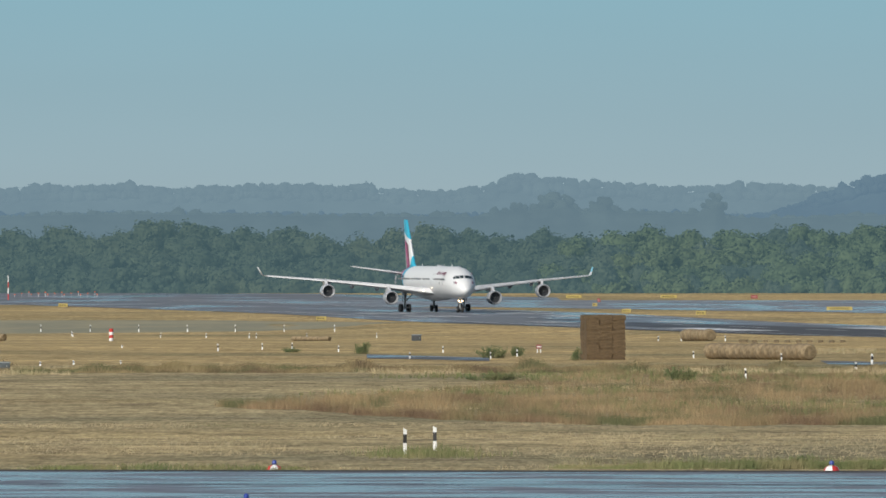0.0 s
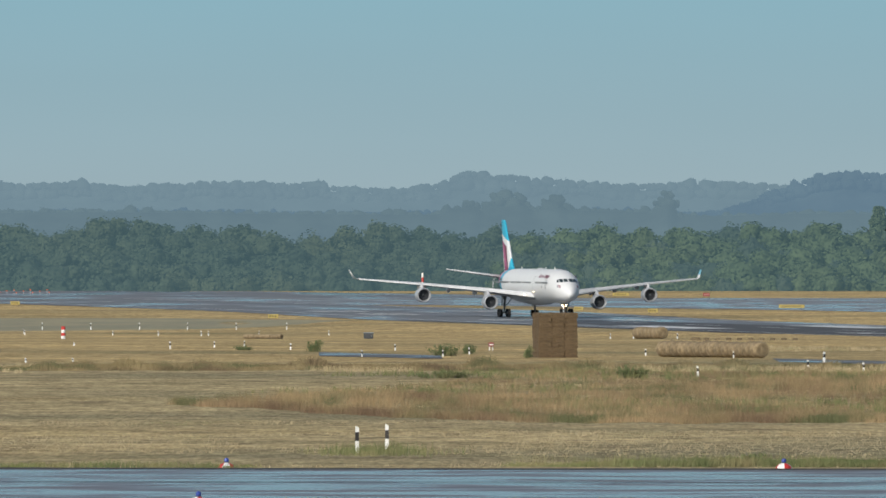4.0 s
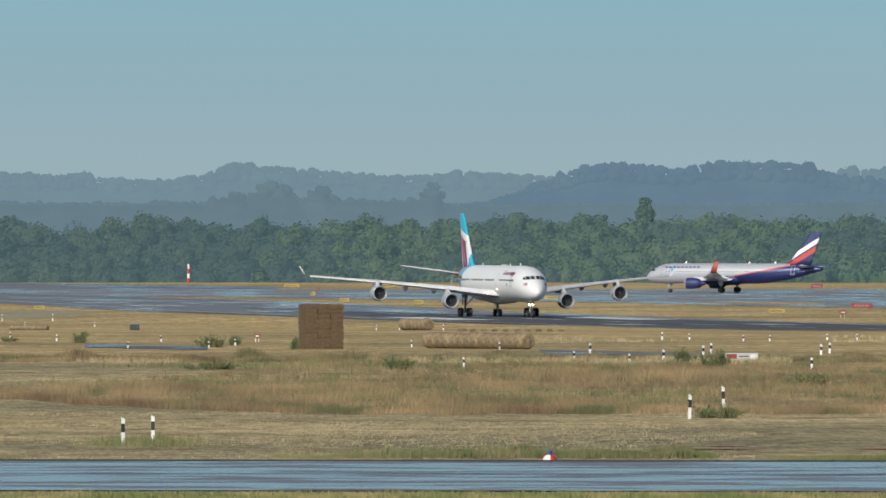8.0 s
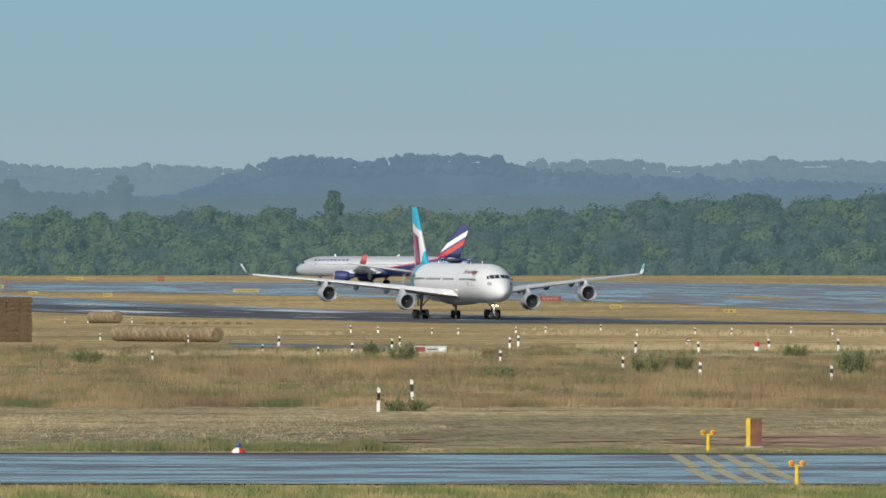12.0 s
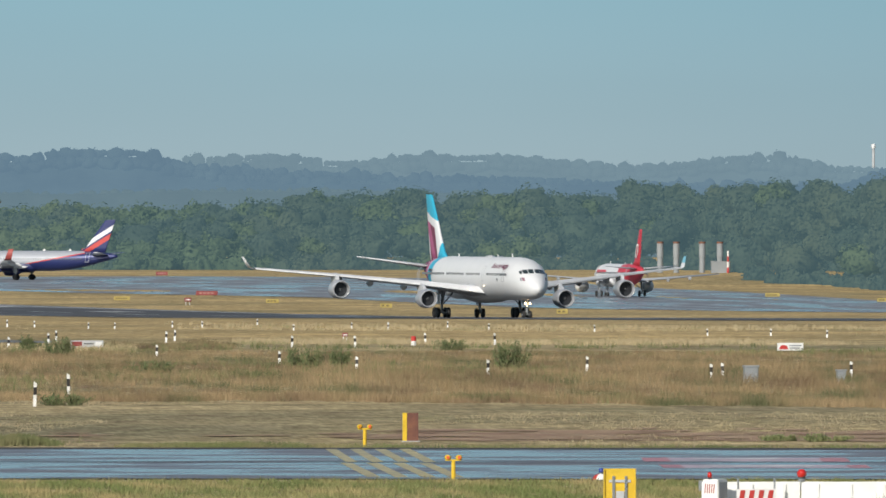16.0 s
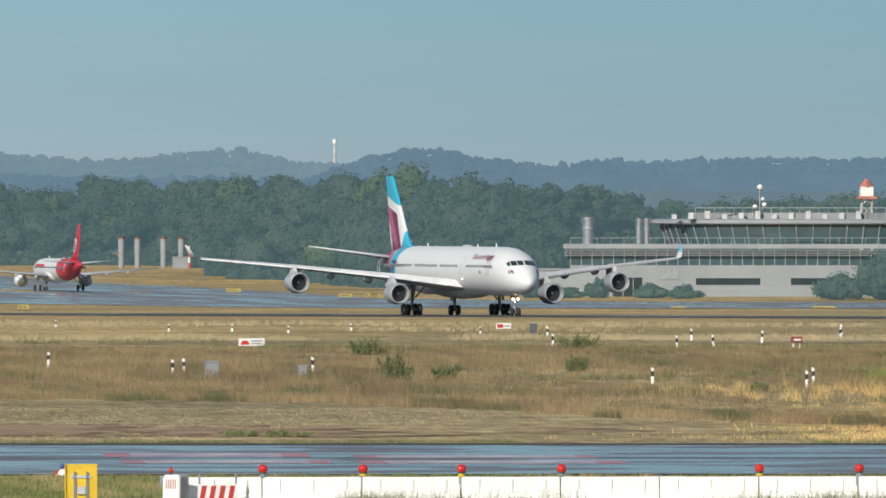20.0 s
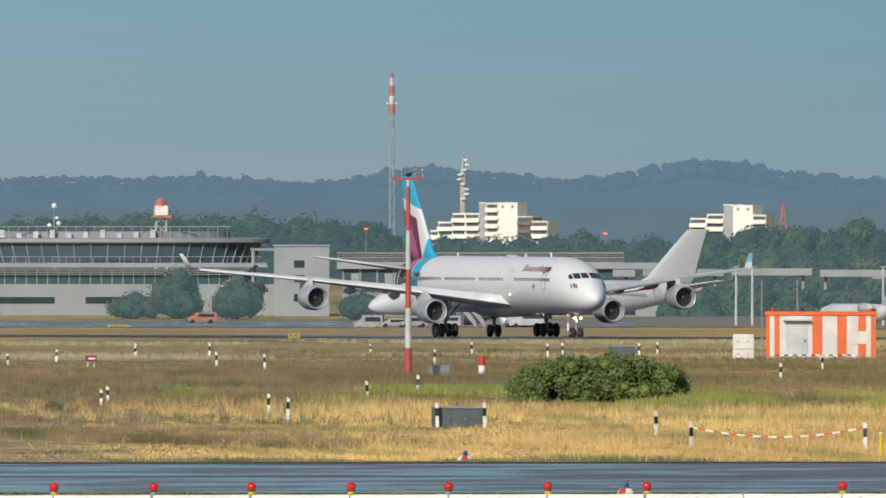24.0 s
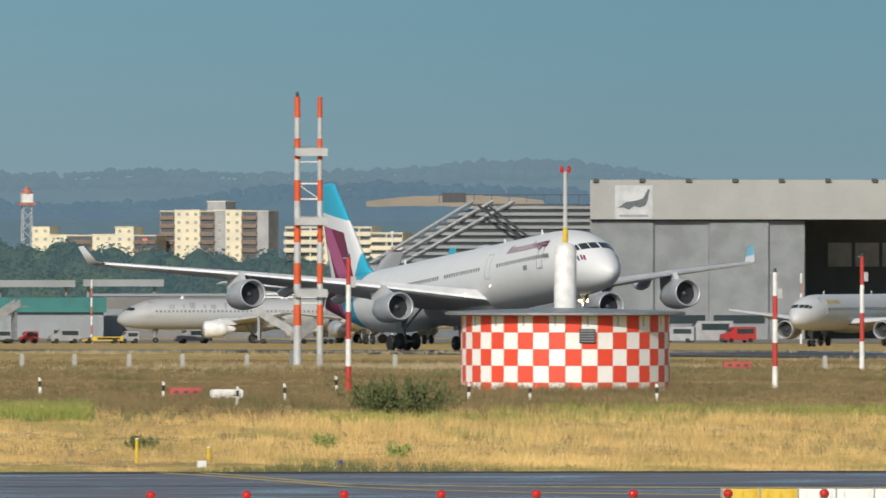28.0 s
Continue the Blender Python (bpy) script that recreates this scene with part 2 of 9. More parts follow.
DARK = material("dark_grey_metal", (0.06, 0.065, 0.07), 0.5, vary=0.15, scale=2.0)
GREY = material("grey_metal", (0.30, 0.32, 0.33), 0.5, 0.3, vary=0.12, scale=1.5)
LIGHTGREY = material("light_grey_sheet", (0.52, 0.53, 0.53), 0.5, 0.1, vary=0.08, scale=0.7)
STEEL = material("bare_steel", (0.55, 0.56, 0.58), 0.3, 0.9, vary=0.1, scale=1.0)
RED = material("red_paint", (0.50, 0.035, 0.03), 0.45, vary=0.12, scale=1.5, other=(0.40, 0.05, 0.04))
ORANGE = material("orange_paint", (0.72, 0.13, 0.025), 0.5, vary=0.12, scale=1.0, other=(0.60, 0.12, 0.04))
YELLOW = material("yellow_paint", (0.72, 0.48, 0.03), 0.45, vary=0.12, scale=1.5)
BLUE = material("blue_plastic", (0.03, 0.06, 0.30), 0.3, vary=0.1, scale=2.0)
RUST = material("rusty_steel", (0.20, 0.085, 0.05), 0.8, vary=0.3, scale=2.5, other=(0.12, 0.05, 0.04))
HAY = material("pressed_straw", (0.150, 0.102, 0.053), 0.95, vary=0.5, scale=2.5, bump=1.0, other=(0.108, 0.073, 0.039), each=0.06, stretch=(1, 1, 3))
HAY_ROUND = material("rolled_straw", (0.25, 0.192, 0.112), 0.95, vary=0.5, scale=3.0, bump=1.0, other=(0.16, 0.120, 0.070), each=0.28)
GLASS = material("dark_window_glass", (0.035, 0.05, 0.055), 0.12, vary=0.1, scale=0.3)
GLASS_BLUE = material("blue_green_glazing", (0.06, 0.10, 0.11), 0.12, vary=0.2, scale=0.15)


# ---- mesh helpers ----
def smooth_step(v):
    v = min(1.0, max(0.0, v))
    return v * v * (3 - 2 * v)


PROFILE = [(0, 8.4), (600, 8.4), (1000, 8.95), (1331, 10.15), (1404, 10.66), (1547, 11.63), (1685, 12.5), (2011, 14.5),
           (2354, 16.2), (2640, 16.0), (2853, 15.26), (3100, 15.2), (5600, 15.0)]


def fall(d):
    """How far the land at d metres lies below the eye: a gentle, smooth slope."""
    k = PROFILE
    step = [(k[i + 1][1] - k[i][1]) / (k[i + 1][0] - k[i][0]) for i in range(len(k) - 1)]

    def slope(i):
        if i in (0, len(k) - 1) or step[i - 1] * step[i] <= 0:
            return 0.0
        return 2 / (1 / step[i - 1] + 1 / step[i])

    d = min(d, 5599)
    i = next(j for j in range(len(k) - 1) if d <= k[j + 1][0])
    h = k[i + 1][0] - k[i][0]
    t = (d - k[i][0]) / h
    return ((1 + 2 * t) * (1 - t) ** 2 * k[i][1] + t * (1 - t) ** 2 * h * slope(i)
            + t * t * (3 - 2 * t) * k[i + 1][1] + t * t * (t - 1) * h * slope(i + 1))


FALL = [fall(d * 5.0) for d in range(1125)]


def land(x, y):
    """Height of the ground."""
    d = min(math.hypot(x, y), 5590)
    i = int(d / 5)
    f = FALL[i] + (FALL[i + 1] - FALL[i]) * (d / 5 - i)
    if y > 0:
        f += 2.4 * smooth_step((x - 120) / 160) * smooth_step((d - 2350) / 280) * smooth_step((3500 - d) / 300)
        f -= 0.6 * smooth_step((100 - x) / 60) * math.exp(-((d - 1550) / 250) ** 2)
        if 1500 < d < 3000:                 # a low grassy swell along the runway's near side
            u, v = (x + 2.0) * 0.17568 - (y - 2863.0) * 0.98445, (x + 2.0) * 0.98445 + (y - 2863.0) * 0.17568
            f -= 0.60 * math.exp(-((v + 54) / 15) ** 2) * smooth_step((u - 150) / 150) * smooth_step((720 - u) / 120)
    return EYE[2] - f


def part(name, bm, mat, parent, label="", smooth=False):
    me = bpy.data.meshes.new(name)
    bm.normal_update()
    if smooth:
        for f in bm.faces:
            f.smooth = True
    bm.to_mesh(me)
    bm.free()
    for x in (mat if isinstance(mat, (list, tuple)) else [mat]):
        me.materials.append(x)
    ob = new(name, me)
    ob.parent = parent
    if label:
        ob["label"] = label
    return ob


def again(ob, parent, m=None):
    """The same part once more, on the same mesh."""
    o = new(ob.name.split(".")[0], ob.data)
    o.parent = parent
    if m is not None:
        o.matrix_basis = m
    if "label" in ob:
        o["label"] = ob["label"]
    return o


def thing(name, x, y, rz, label, category, group="", z=None, kind=""):
    ob = new(name)
    ob.empty_display_size = 0.2
    ob.matrix_basis = pose(x, y, land(x, y) if z is None else z, 0, 0, rz)
    return tagged(ob, label, category, group, kind)


def single(name, bm, mat, x, y, rz, label, category, group="", kind="", z=None, smooth=False):
    """A thing of one mesh."""
    ob = part(name, bm, mat, None, "", smooth)
    ob.matrix_basis = pose(x, y, land(x, y) if z is None else z, 0, 0, rz)
    return tagged(ob, label, category, group, kind)


def box(bm, x0, x1, y0, y1, z0, z1, mi=0):
    v = [bm.verts.new(p) for p in ((x0, y0, z0), (x1, y0, z0), (x1, y1, z0), (x0, y1, z0), (x0, y0, z1), (x1, y0, z1), (x1, y1, z1), (x0, y1, z1))]
    for f in ((3, 2, 1, 0), (4, 5, 6, 7), (0, 1, 5, 4), (1, 2, 6, 5), (2, 3, 7, 6), (3, 0, 4, 7)):
        bm.faces.new([v[i] for i in f]).material_index = mi
    return bm


def rings(bm, loops, caps=True, closed=True, mi=0):
    """A skin over rings of points, one after another."""
    vs = [[bm.verts.new(p) for p in ring] for ring in loops]
    n = len(vs[0])
    for a, b in zip(vs, vs[1:]):
        for i in range(n if closed else n - 1):
            j = (i + 1) % n
            bm.faces.new((a[i], a[j], b[j], b[i])).material_index = mi
    if caps:
        bm.faces.new(vs[0][::-1]).material_index = mi
        bm.faces.new(vs[-1]).material_index = mi
    return bm


def tube(bm, p0, p1, r0, r1=None, seg=10, mi=0, caps=True):
    p0, p1 = Vector(p0), Vector(p1)
    r1 = r0 if r1 is None else r1
    q = (p1 - p0).to_track_quat("Z", "Y")
    loops = []
    for p, r in ((p0, r0), (p1, r1)):
        loops.append([p + q @ Vector((r * math.cos(2 * math.pi * i / seg), r * math.sin(2 * math.pi * i / seg), 0)) for i in range(seg)])
    return rings(bm, loops, caps, mi=mi)


def turned(bm, profile, seg=16, mi=0, axis="z", centre=(0, 0, 0), caps=True):
    """A lathe form from (radius, height) pairs."""
    loops = []
    for r, h in profile:
        ring = []
        for i in range(seg):
            a = 2 * math.pi * i / seg
            c, s = max(r, 0.001) * math.cos(a), max(r, 0.001) * math.sin(a)
            ring.append(Vector(centre) + (Vector((c, s, h)) if axis == "z" else Vector((h, c, s))))
        loops.append(ring)
    return rings(bm, loops, caps, mi=mi)


def B():
    return bmesh.new()


def bulk(name, verts, faces, mat, label="", category="", kind="stuff", smooth=False):
    """One large mesh from arrays: verts (n, 3), faces (m, 3 or 4)."""
    verts, faces = np.asarray(verts, np.float32), np.asarray(faces, np.int32)
    me = bpy.data.meshes.new(name)
    me.vertices.add(len(verts))
    me.vertices.foreach_set("co", verts.ravel())
    k = faces.shape[1]
    me.loops.add(faces.size)
    me.loops.foreach_set("vertex_index", faces.ravel())
    me.polygons.add(len(faces))
    me.polygons.foreach_set("loop_start", np.arange(0, faces.size, k, dtype=np.int32))
    me.update(calc_edges=True)
    me.validate()
    if smooth:
        me.polygons.foreach_set("use_smooth", np.ones(len(faces), bool))
    me.materials.append(mat)
    ob = new(name, me)
    return tagged(ob, label, category, "", kind)


land_many = np.vectorize(land)

# ---- ground ----
def build_ground():
    fine = list(np.arange(-0.06, 0.2601, 0.004))
    coarse = list(np.arange(0.30, 2 * math.pi - 0.07, 0.10))
    th = np.array(fine + coarse)
    d = np.array([0.0, 60, 120, 200, 280, 350] + list(np.arange(400, 1500, 12)) + list(np.arange(1500, 3600, 20)) + [3650, 3800, 4000, 4300, 4600, 4900, 5500])
    n, k = len(th), len(d)
    T, R = np.meshgrid(th, d)
    x, y = (R * np.sin(T)).ravel(), (R * np.cos(T)).ravel()
    z = land_many(x, y)
    f = []
    for i in range(k - 1):
        for j in range(n):
            f.append((i * n + j, (i + 1) * n + j, (i + 1) * n + (j + 1) % n, i * n + (j + 1) % n))
    f = [q[::-1] for q in f]
    bulk("ground", np.stack([x, y, z], 1), f, MEADOW, "dry mown airfield meadow with straw and green patches", "ground", "structure", True)


def strip(name, left, right, mat, up, label, category="road", cut=12, kind="structure", cross=6):
    """A sheet draped on the ground between two edges, each a list of (x, y)."""
    def along(p, u):
        u *= len(p) - 1
        i = min(int(u), len(p) - 2)
        return Vector(p[i]).lerp(Vector(p[i + 1]), u - i)
    n = cut * (max(len(left), len(right)) - 1)
    vs, fs = [], []
    for i in range(n + 1):
        a, b = along(left, i / n), along(right, i / n)
        for j in range(cross + 1):
            p = a.lerp(b, j / cross)
            vs.append((p.x, p.y, land(p.x, p.y) + up))
    w = cross + 1
    for i in range(n):
        for j in range(cross):
            fs.append((i * w + j, i * w + j + 1, (i + 1) * w + j + 1, (i + 1) * w + j))
    me_n = np.array(vs)
    a, b, c = (Vector(me_n[k]) for k in fs[0][:3])
    if (b - a).cross(c - a).z < 0:
        fs = [q[::-1] for q in fs]
    return bulk(name, vs, fs, mat, label, category, kind)


build_ground()

RUN_O, RUN_D = Vector((-2.0, 2863.0)), Vector((265.0, -1485.0)).normalized()
RUN_N = Vector((-RUN_D.y, RUN_D.x))        # towards the far side


def on_runway(u, v=0.0):
    p = RUN_O + RUN_D * u + RUN_N * v
    return (p.x, p.y)


def runway_strip(name, u0, u1, v0, v1, mat, up, label, cut, kind="structure"):
    return strip(name, [on_runway(u0, v0), on_runway(u1, v0)], [on_runway(u0, v1), on_runway(u1, v1)], mat, up, label, "runway", cut, kind, max(1, min(10, int(abs(v1 - v0) / 7))))


runway_strip("runway", -420, 2100, -36, 23, ASPHALT_RUN, 0.05, "long dark asphalt runway, damp in places", 170)
runway_strip("runway_end", -700, 120, -36, 23, ASPHALT_END, 0.056, "pale concrete end of the runway", 50)
for v0, v1 in ((-36, -35), (23, 22)):        # the dark tyre rubber begins as a wedge between the pale sides
    strip("runway_side", [on_runway(120, v0), on_runway(520, v0)], [on_runway(120, -6.5), on_runway(520, v1)], ASPHALT_END, 0.055, "pale side of the runway", "runway", 30, "structure", 5)
strip("runway_apron", [(-150, 3150), (-60, 3190), (-20, 3220), (24, 3260)], [(-165, 3625), (-70, 3628), (-30, 3600), (24, 3420)], ASPHALT_END, 0.04, "pale wet concrete before the wood", "runway", 10)
for v in (-28.2, 17.3):
    runway_strip("runway_edge_line", -400, 2080, v, v + 0.9, LINE, 0.10, "white painted runway edge line", 140)
for i in range(42):
    runway_strip("centre_line_dash", -360 + i * 60, -330 + i * 60, -5.45, -4.55, LINE, 0.10, "white painted centre line dash", 2)
for u in (40, 90, 190, 480, 1650, 1800):
    for s in (-1, 1):
        for k in range(3 if u < 100 else 2):
            runway_strip("touchdown_bar", u, u + 22.5, -5 + s * (9 + 3.2 * k) - 0.9, -5 + s * (9 + 3.2 * k) + 0.9, LINE, 0.10, "white painted touchdown zone bar", 2)
for s in (-1, 1):
    runway_strip("aiming_point_bar", 330, 392, -5 + s * 14 - 4, -5 + s * 14 + 4, LINE, 0.10, "broad white aiming point bar", 4)

strip("taxiway_far", [(-167, 3190), (-87, 3105), (12, 3002), (97, 2769), (137, 2692), (158, 2508), (200, 2374), (273, 2352), (344, 2327)],
      [(-178, 3383), (-93, 3312), (13, 3288), (95, 3286), (170, 3344), (213, 3330), (236, 3080), (243, 2800), (278, 2765), (319, 2751), (404, 2730)],
      ASPHALT_FAR, 0.05, "broad wet concrete taxiway beyond the runway", "taxiway", 14)
NEAR_T = radians(5.3)


def near(a, d):
    """A place a metres along and d metres beyond the eye, square to the near taxiway."""
    c, s = math.cos(NEAR_T), math.sin(NEAR_T)
    return (a * c + d * s, -a * s + d * c)


strip("taxiway_near", [near(-260, 489), near(260, 489)], [near(-260, 549), near(260, 549)], ASPHALT_NEAR, 0.04,
      "wet dark asphalt taxiway with mirror-like puddles", "taxiway", 60)
RIM = material("damp_asphalt_rim", (0.030, 0.028, 0.026), 0.9, vary=0.3, scale=1.0, other=(0.055, 0.045, 0.036))
strip("taxiway_rim", [near(-260, 546.5), near(260, 546.5)], [near(-260, 550.2), near(260, 550.2)], RIM, 0.046, "dark asphalt rim along the taxiway", "taxiway", 60, cross=1)
SERVICE = wet_asphalt("service_road_asphalt", (0.11, 0.112, 0.115), 0.5, (1, 0.3, 1), 0.1)
for far_edge, near_edge in (([(-5.6, 1184), (-1, 1158), (3.2, 1136)], [(-5.3, 1128), (-1, 1112), (3.2, 1094)]), ([(25.6, 1098), (30, 1078), (35.5, 1050)], [(25.2, 1060), (29, 1043), (34.0, 1018)])):
    strip("service_road", far_edge, near_edge, SERVICE, 0.03, "narrow damp asphalt service road in the meadow", "road", 8)
PATH = material("pale_dry_path", (0.46, 0.365, 0.215), 0.95, vary=0.3, scale=0.3, other=(0.36, 0.285, 0.165), stretch=(1, 0.2, 1))
strip("dirt_path", [(103.0, 996), (112, 993), (122, 994), (133, 991), (141, 996)], [(103.6, 1001), (112, 1012), (122, 1015), (133, 1012), (141, 1000)], PATH, 0.03, "pale dry path through the brown grass", "ground", 8)
OLIVE = material("olive_mown_grass", (0.235, 0.220, 0.140), 0.95, vary=0.25, scale=0.08, other=(0.300, 0.265, 0.160), stretch=(1, 0.2, 1))
strip("grass_strip", [(-150, 2430), (-60, 2425), (-30, 2470), (-12, 2560), (0, 2612)], [(-160, 2690), (-66, 2702), (-36, 2700), (-14, 2645), (0.5, 2618)], OLIVE, 0.02, "strip of olive green mown grass along the runway", "ground", 16)


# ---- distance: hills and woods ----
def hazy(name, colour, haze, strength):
    """Far wooded slopes seen through air: their own dull colour, haze put in as glow."""
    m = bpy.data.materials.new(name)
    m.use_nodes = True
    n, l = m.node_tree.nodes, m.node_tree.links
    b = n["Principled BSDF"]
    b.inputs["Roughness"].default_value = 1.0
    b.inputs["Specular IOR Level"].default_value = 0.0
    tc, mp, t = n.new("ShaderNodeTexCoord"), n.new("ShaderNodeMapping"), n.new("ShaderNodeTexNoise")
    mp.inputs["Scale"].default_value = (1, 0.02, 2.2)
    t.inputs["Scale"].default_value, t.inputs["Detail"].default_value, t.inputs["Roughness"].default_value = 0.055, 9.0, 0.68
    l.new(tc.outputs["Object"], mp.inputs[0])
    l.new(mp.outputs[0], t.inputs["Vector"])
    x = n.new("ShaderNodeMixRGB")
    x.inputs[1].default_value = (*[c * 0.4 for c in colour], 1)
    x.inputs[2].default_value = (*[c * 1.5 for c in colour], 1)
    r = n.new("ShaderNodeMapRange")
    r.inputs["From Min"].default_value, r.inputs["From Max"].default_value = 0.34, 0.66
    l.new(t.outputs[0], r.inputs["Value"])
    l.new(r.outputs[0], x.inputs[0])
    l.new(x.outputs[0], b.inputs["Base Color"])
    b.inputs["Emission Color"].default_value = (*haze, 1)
    sx, east = n.new("ShaderNodeSeparateXYZ"), n.new("ShaderNodeMapRange")      # the painted haze glow rises slightly towards the east
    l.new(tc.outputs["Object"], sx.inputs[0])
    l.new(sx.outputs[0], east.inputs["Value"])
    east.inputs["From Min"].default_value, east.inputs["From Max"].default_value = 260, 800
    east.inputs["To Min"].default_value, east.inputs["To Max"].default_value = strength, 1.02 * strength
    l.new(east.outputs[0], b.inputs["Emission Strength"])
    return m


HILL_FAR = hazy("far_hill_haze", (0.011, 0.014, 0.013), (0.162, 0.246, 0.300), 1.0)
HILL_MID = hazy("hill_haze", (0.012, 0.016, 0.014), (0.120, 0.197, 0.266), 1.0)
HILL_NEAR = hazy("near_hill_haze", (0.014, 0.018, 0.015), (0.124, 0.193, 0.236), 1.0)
# hill tops: bearing in radians, height in metres over the ridge's foot; each reaches to its neighbours
FAR_TOPS = [(-0.027, 0.9), (-0.0235, 2.2), (-0.0195, 1.7), (-0.0155, 1.2), (-0.0118, 1.6), (-0.0085, 1.6), (-0.005, 2.0), (-0.0015, 0.7), (0.002, 0.9), (0.0055, 1.2), (0.0095, 0.6), (0.0135, 2.0),
            (0.017, 0.0), (0.0205, 1.6), (0.024, 2.5), (0.0405, 2.0), (0.0445, 3.2), (0.0485, 0.7), (0.053, 3.0), (0.058, 3.2), (0.0605, 1.1), (0.0645, 3.6), (0.067, 0.8), (0.0705, 0.8), (0.0725, 2.1), (0.0757, 1.8), (0.0778, 2.7),
            (0.081, 1.1), (0.084, 1.5), (0.17, 6.0), (0.178, 2.0), (0.186, 5.5), (0.194, 4.1), (0.2, 2.6), (0.206, 3.3), (0.212, 6.4), (0.22, 6.0)]
MID_TOPS = [(0.0245, 3.7), (0.0275, 6.2), (0.031, 5.2), (0.034, 2.7), (0.037, 7.9), (0.0405, 3.7), (0.0435, 2.0), (0.048, 3.6), (0.054, 1.5), (0.062, 3.0), (0.07, 0.0), (0.078, 1.9), (0.0845, 0.0), (0.0875, 6.6), (0.0905, 3.0), (0.0935, 6.1), (0.0965, 0.0),
            (0.0995, 4.0), (0.103, 3.7), (0.107, 2.3), (0.1105, 4.8), (0.115, 2.5), (0.12, 5.7), (0.1245, 1.5), (0.1285, 2.8), (0.132, 4.4), (0.136, 6.0), (0.14, 2.9), (0.1455, 3.7), (0.15, 5.9), (0.1545, 5.0),
            (0.16, 2.8), (0.1685, 5.1), (0.178, 4.2), (0.186, -1.5), (0.194, 5.0), (0.202, 4.0), (0.21, 5.0), (0.22, 4.0)]
NEAR_TOPS = [(-0.030, 1.0), (-0.018, 1.4), (-0.009, 0.8), (0.003, 0.9), (0.020, 0.4), (0.030, 1.0), (0.046, 1.6), (0.060, 0.6)]


FAR_PEAKS = [(0.0046, 0.0010, 2.5), (0.0069, 0.0010, 1.6), (0.0072, 0.0050, 2.9), (-0.0195, 0.0011, 0.6), (-0.0117, 0.0012, 0.7), (-0.0050, 0.0009, 0.7)]
NEAR_PEAKS = [(0.0036, 0.0008, 2.0), (0.0047, 0.0006, 3.2), (0.0061, 0.0005, 4.4), (0.0073, 0.0009, 5.2), (0.0098, 0.0007, 3.6), (0.0120, 0.0055, 2.0), (0.0165, 0.0006, 3.6), (0.0170, 0.0004, 4.2)]


def ridge_height(a, base, tops, peaks):
    """A smooth hill line over its foot: broad tops that reach to their neighbours, and narrow peaks (bearing, half width, height)."""
    h = np.full(len(a), float(base))
    for i, (c, k) in enumerate(tops):
        room = [abs(tops[j][0] - c) for j in (i - 1, i + 1) if 0 <= j < len(tops)]
        h += k * np.exp(-np.abs((a - c) / min(0.0095, 0.62 * sum(room) * (1 if len(room) == 2 else 2))) ** 3)
    for c, w, k in peaks:
        h += k * np.exp(-np.abs((a - c) / w) ** 3)
    return h


ICO2 = bmesh.new()
bmesh.ops.create_icosphere(ICO2, subdivisions=2, radius=1.0)
ICO2_V = np.array([v.co[:] for v in ICO2.verts])
ICO2_F = np.array([[v.index for v in f.verts] for f in ICO2.faces])
ICO2.free()


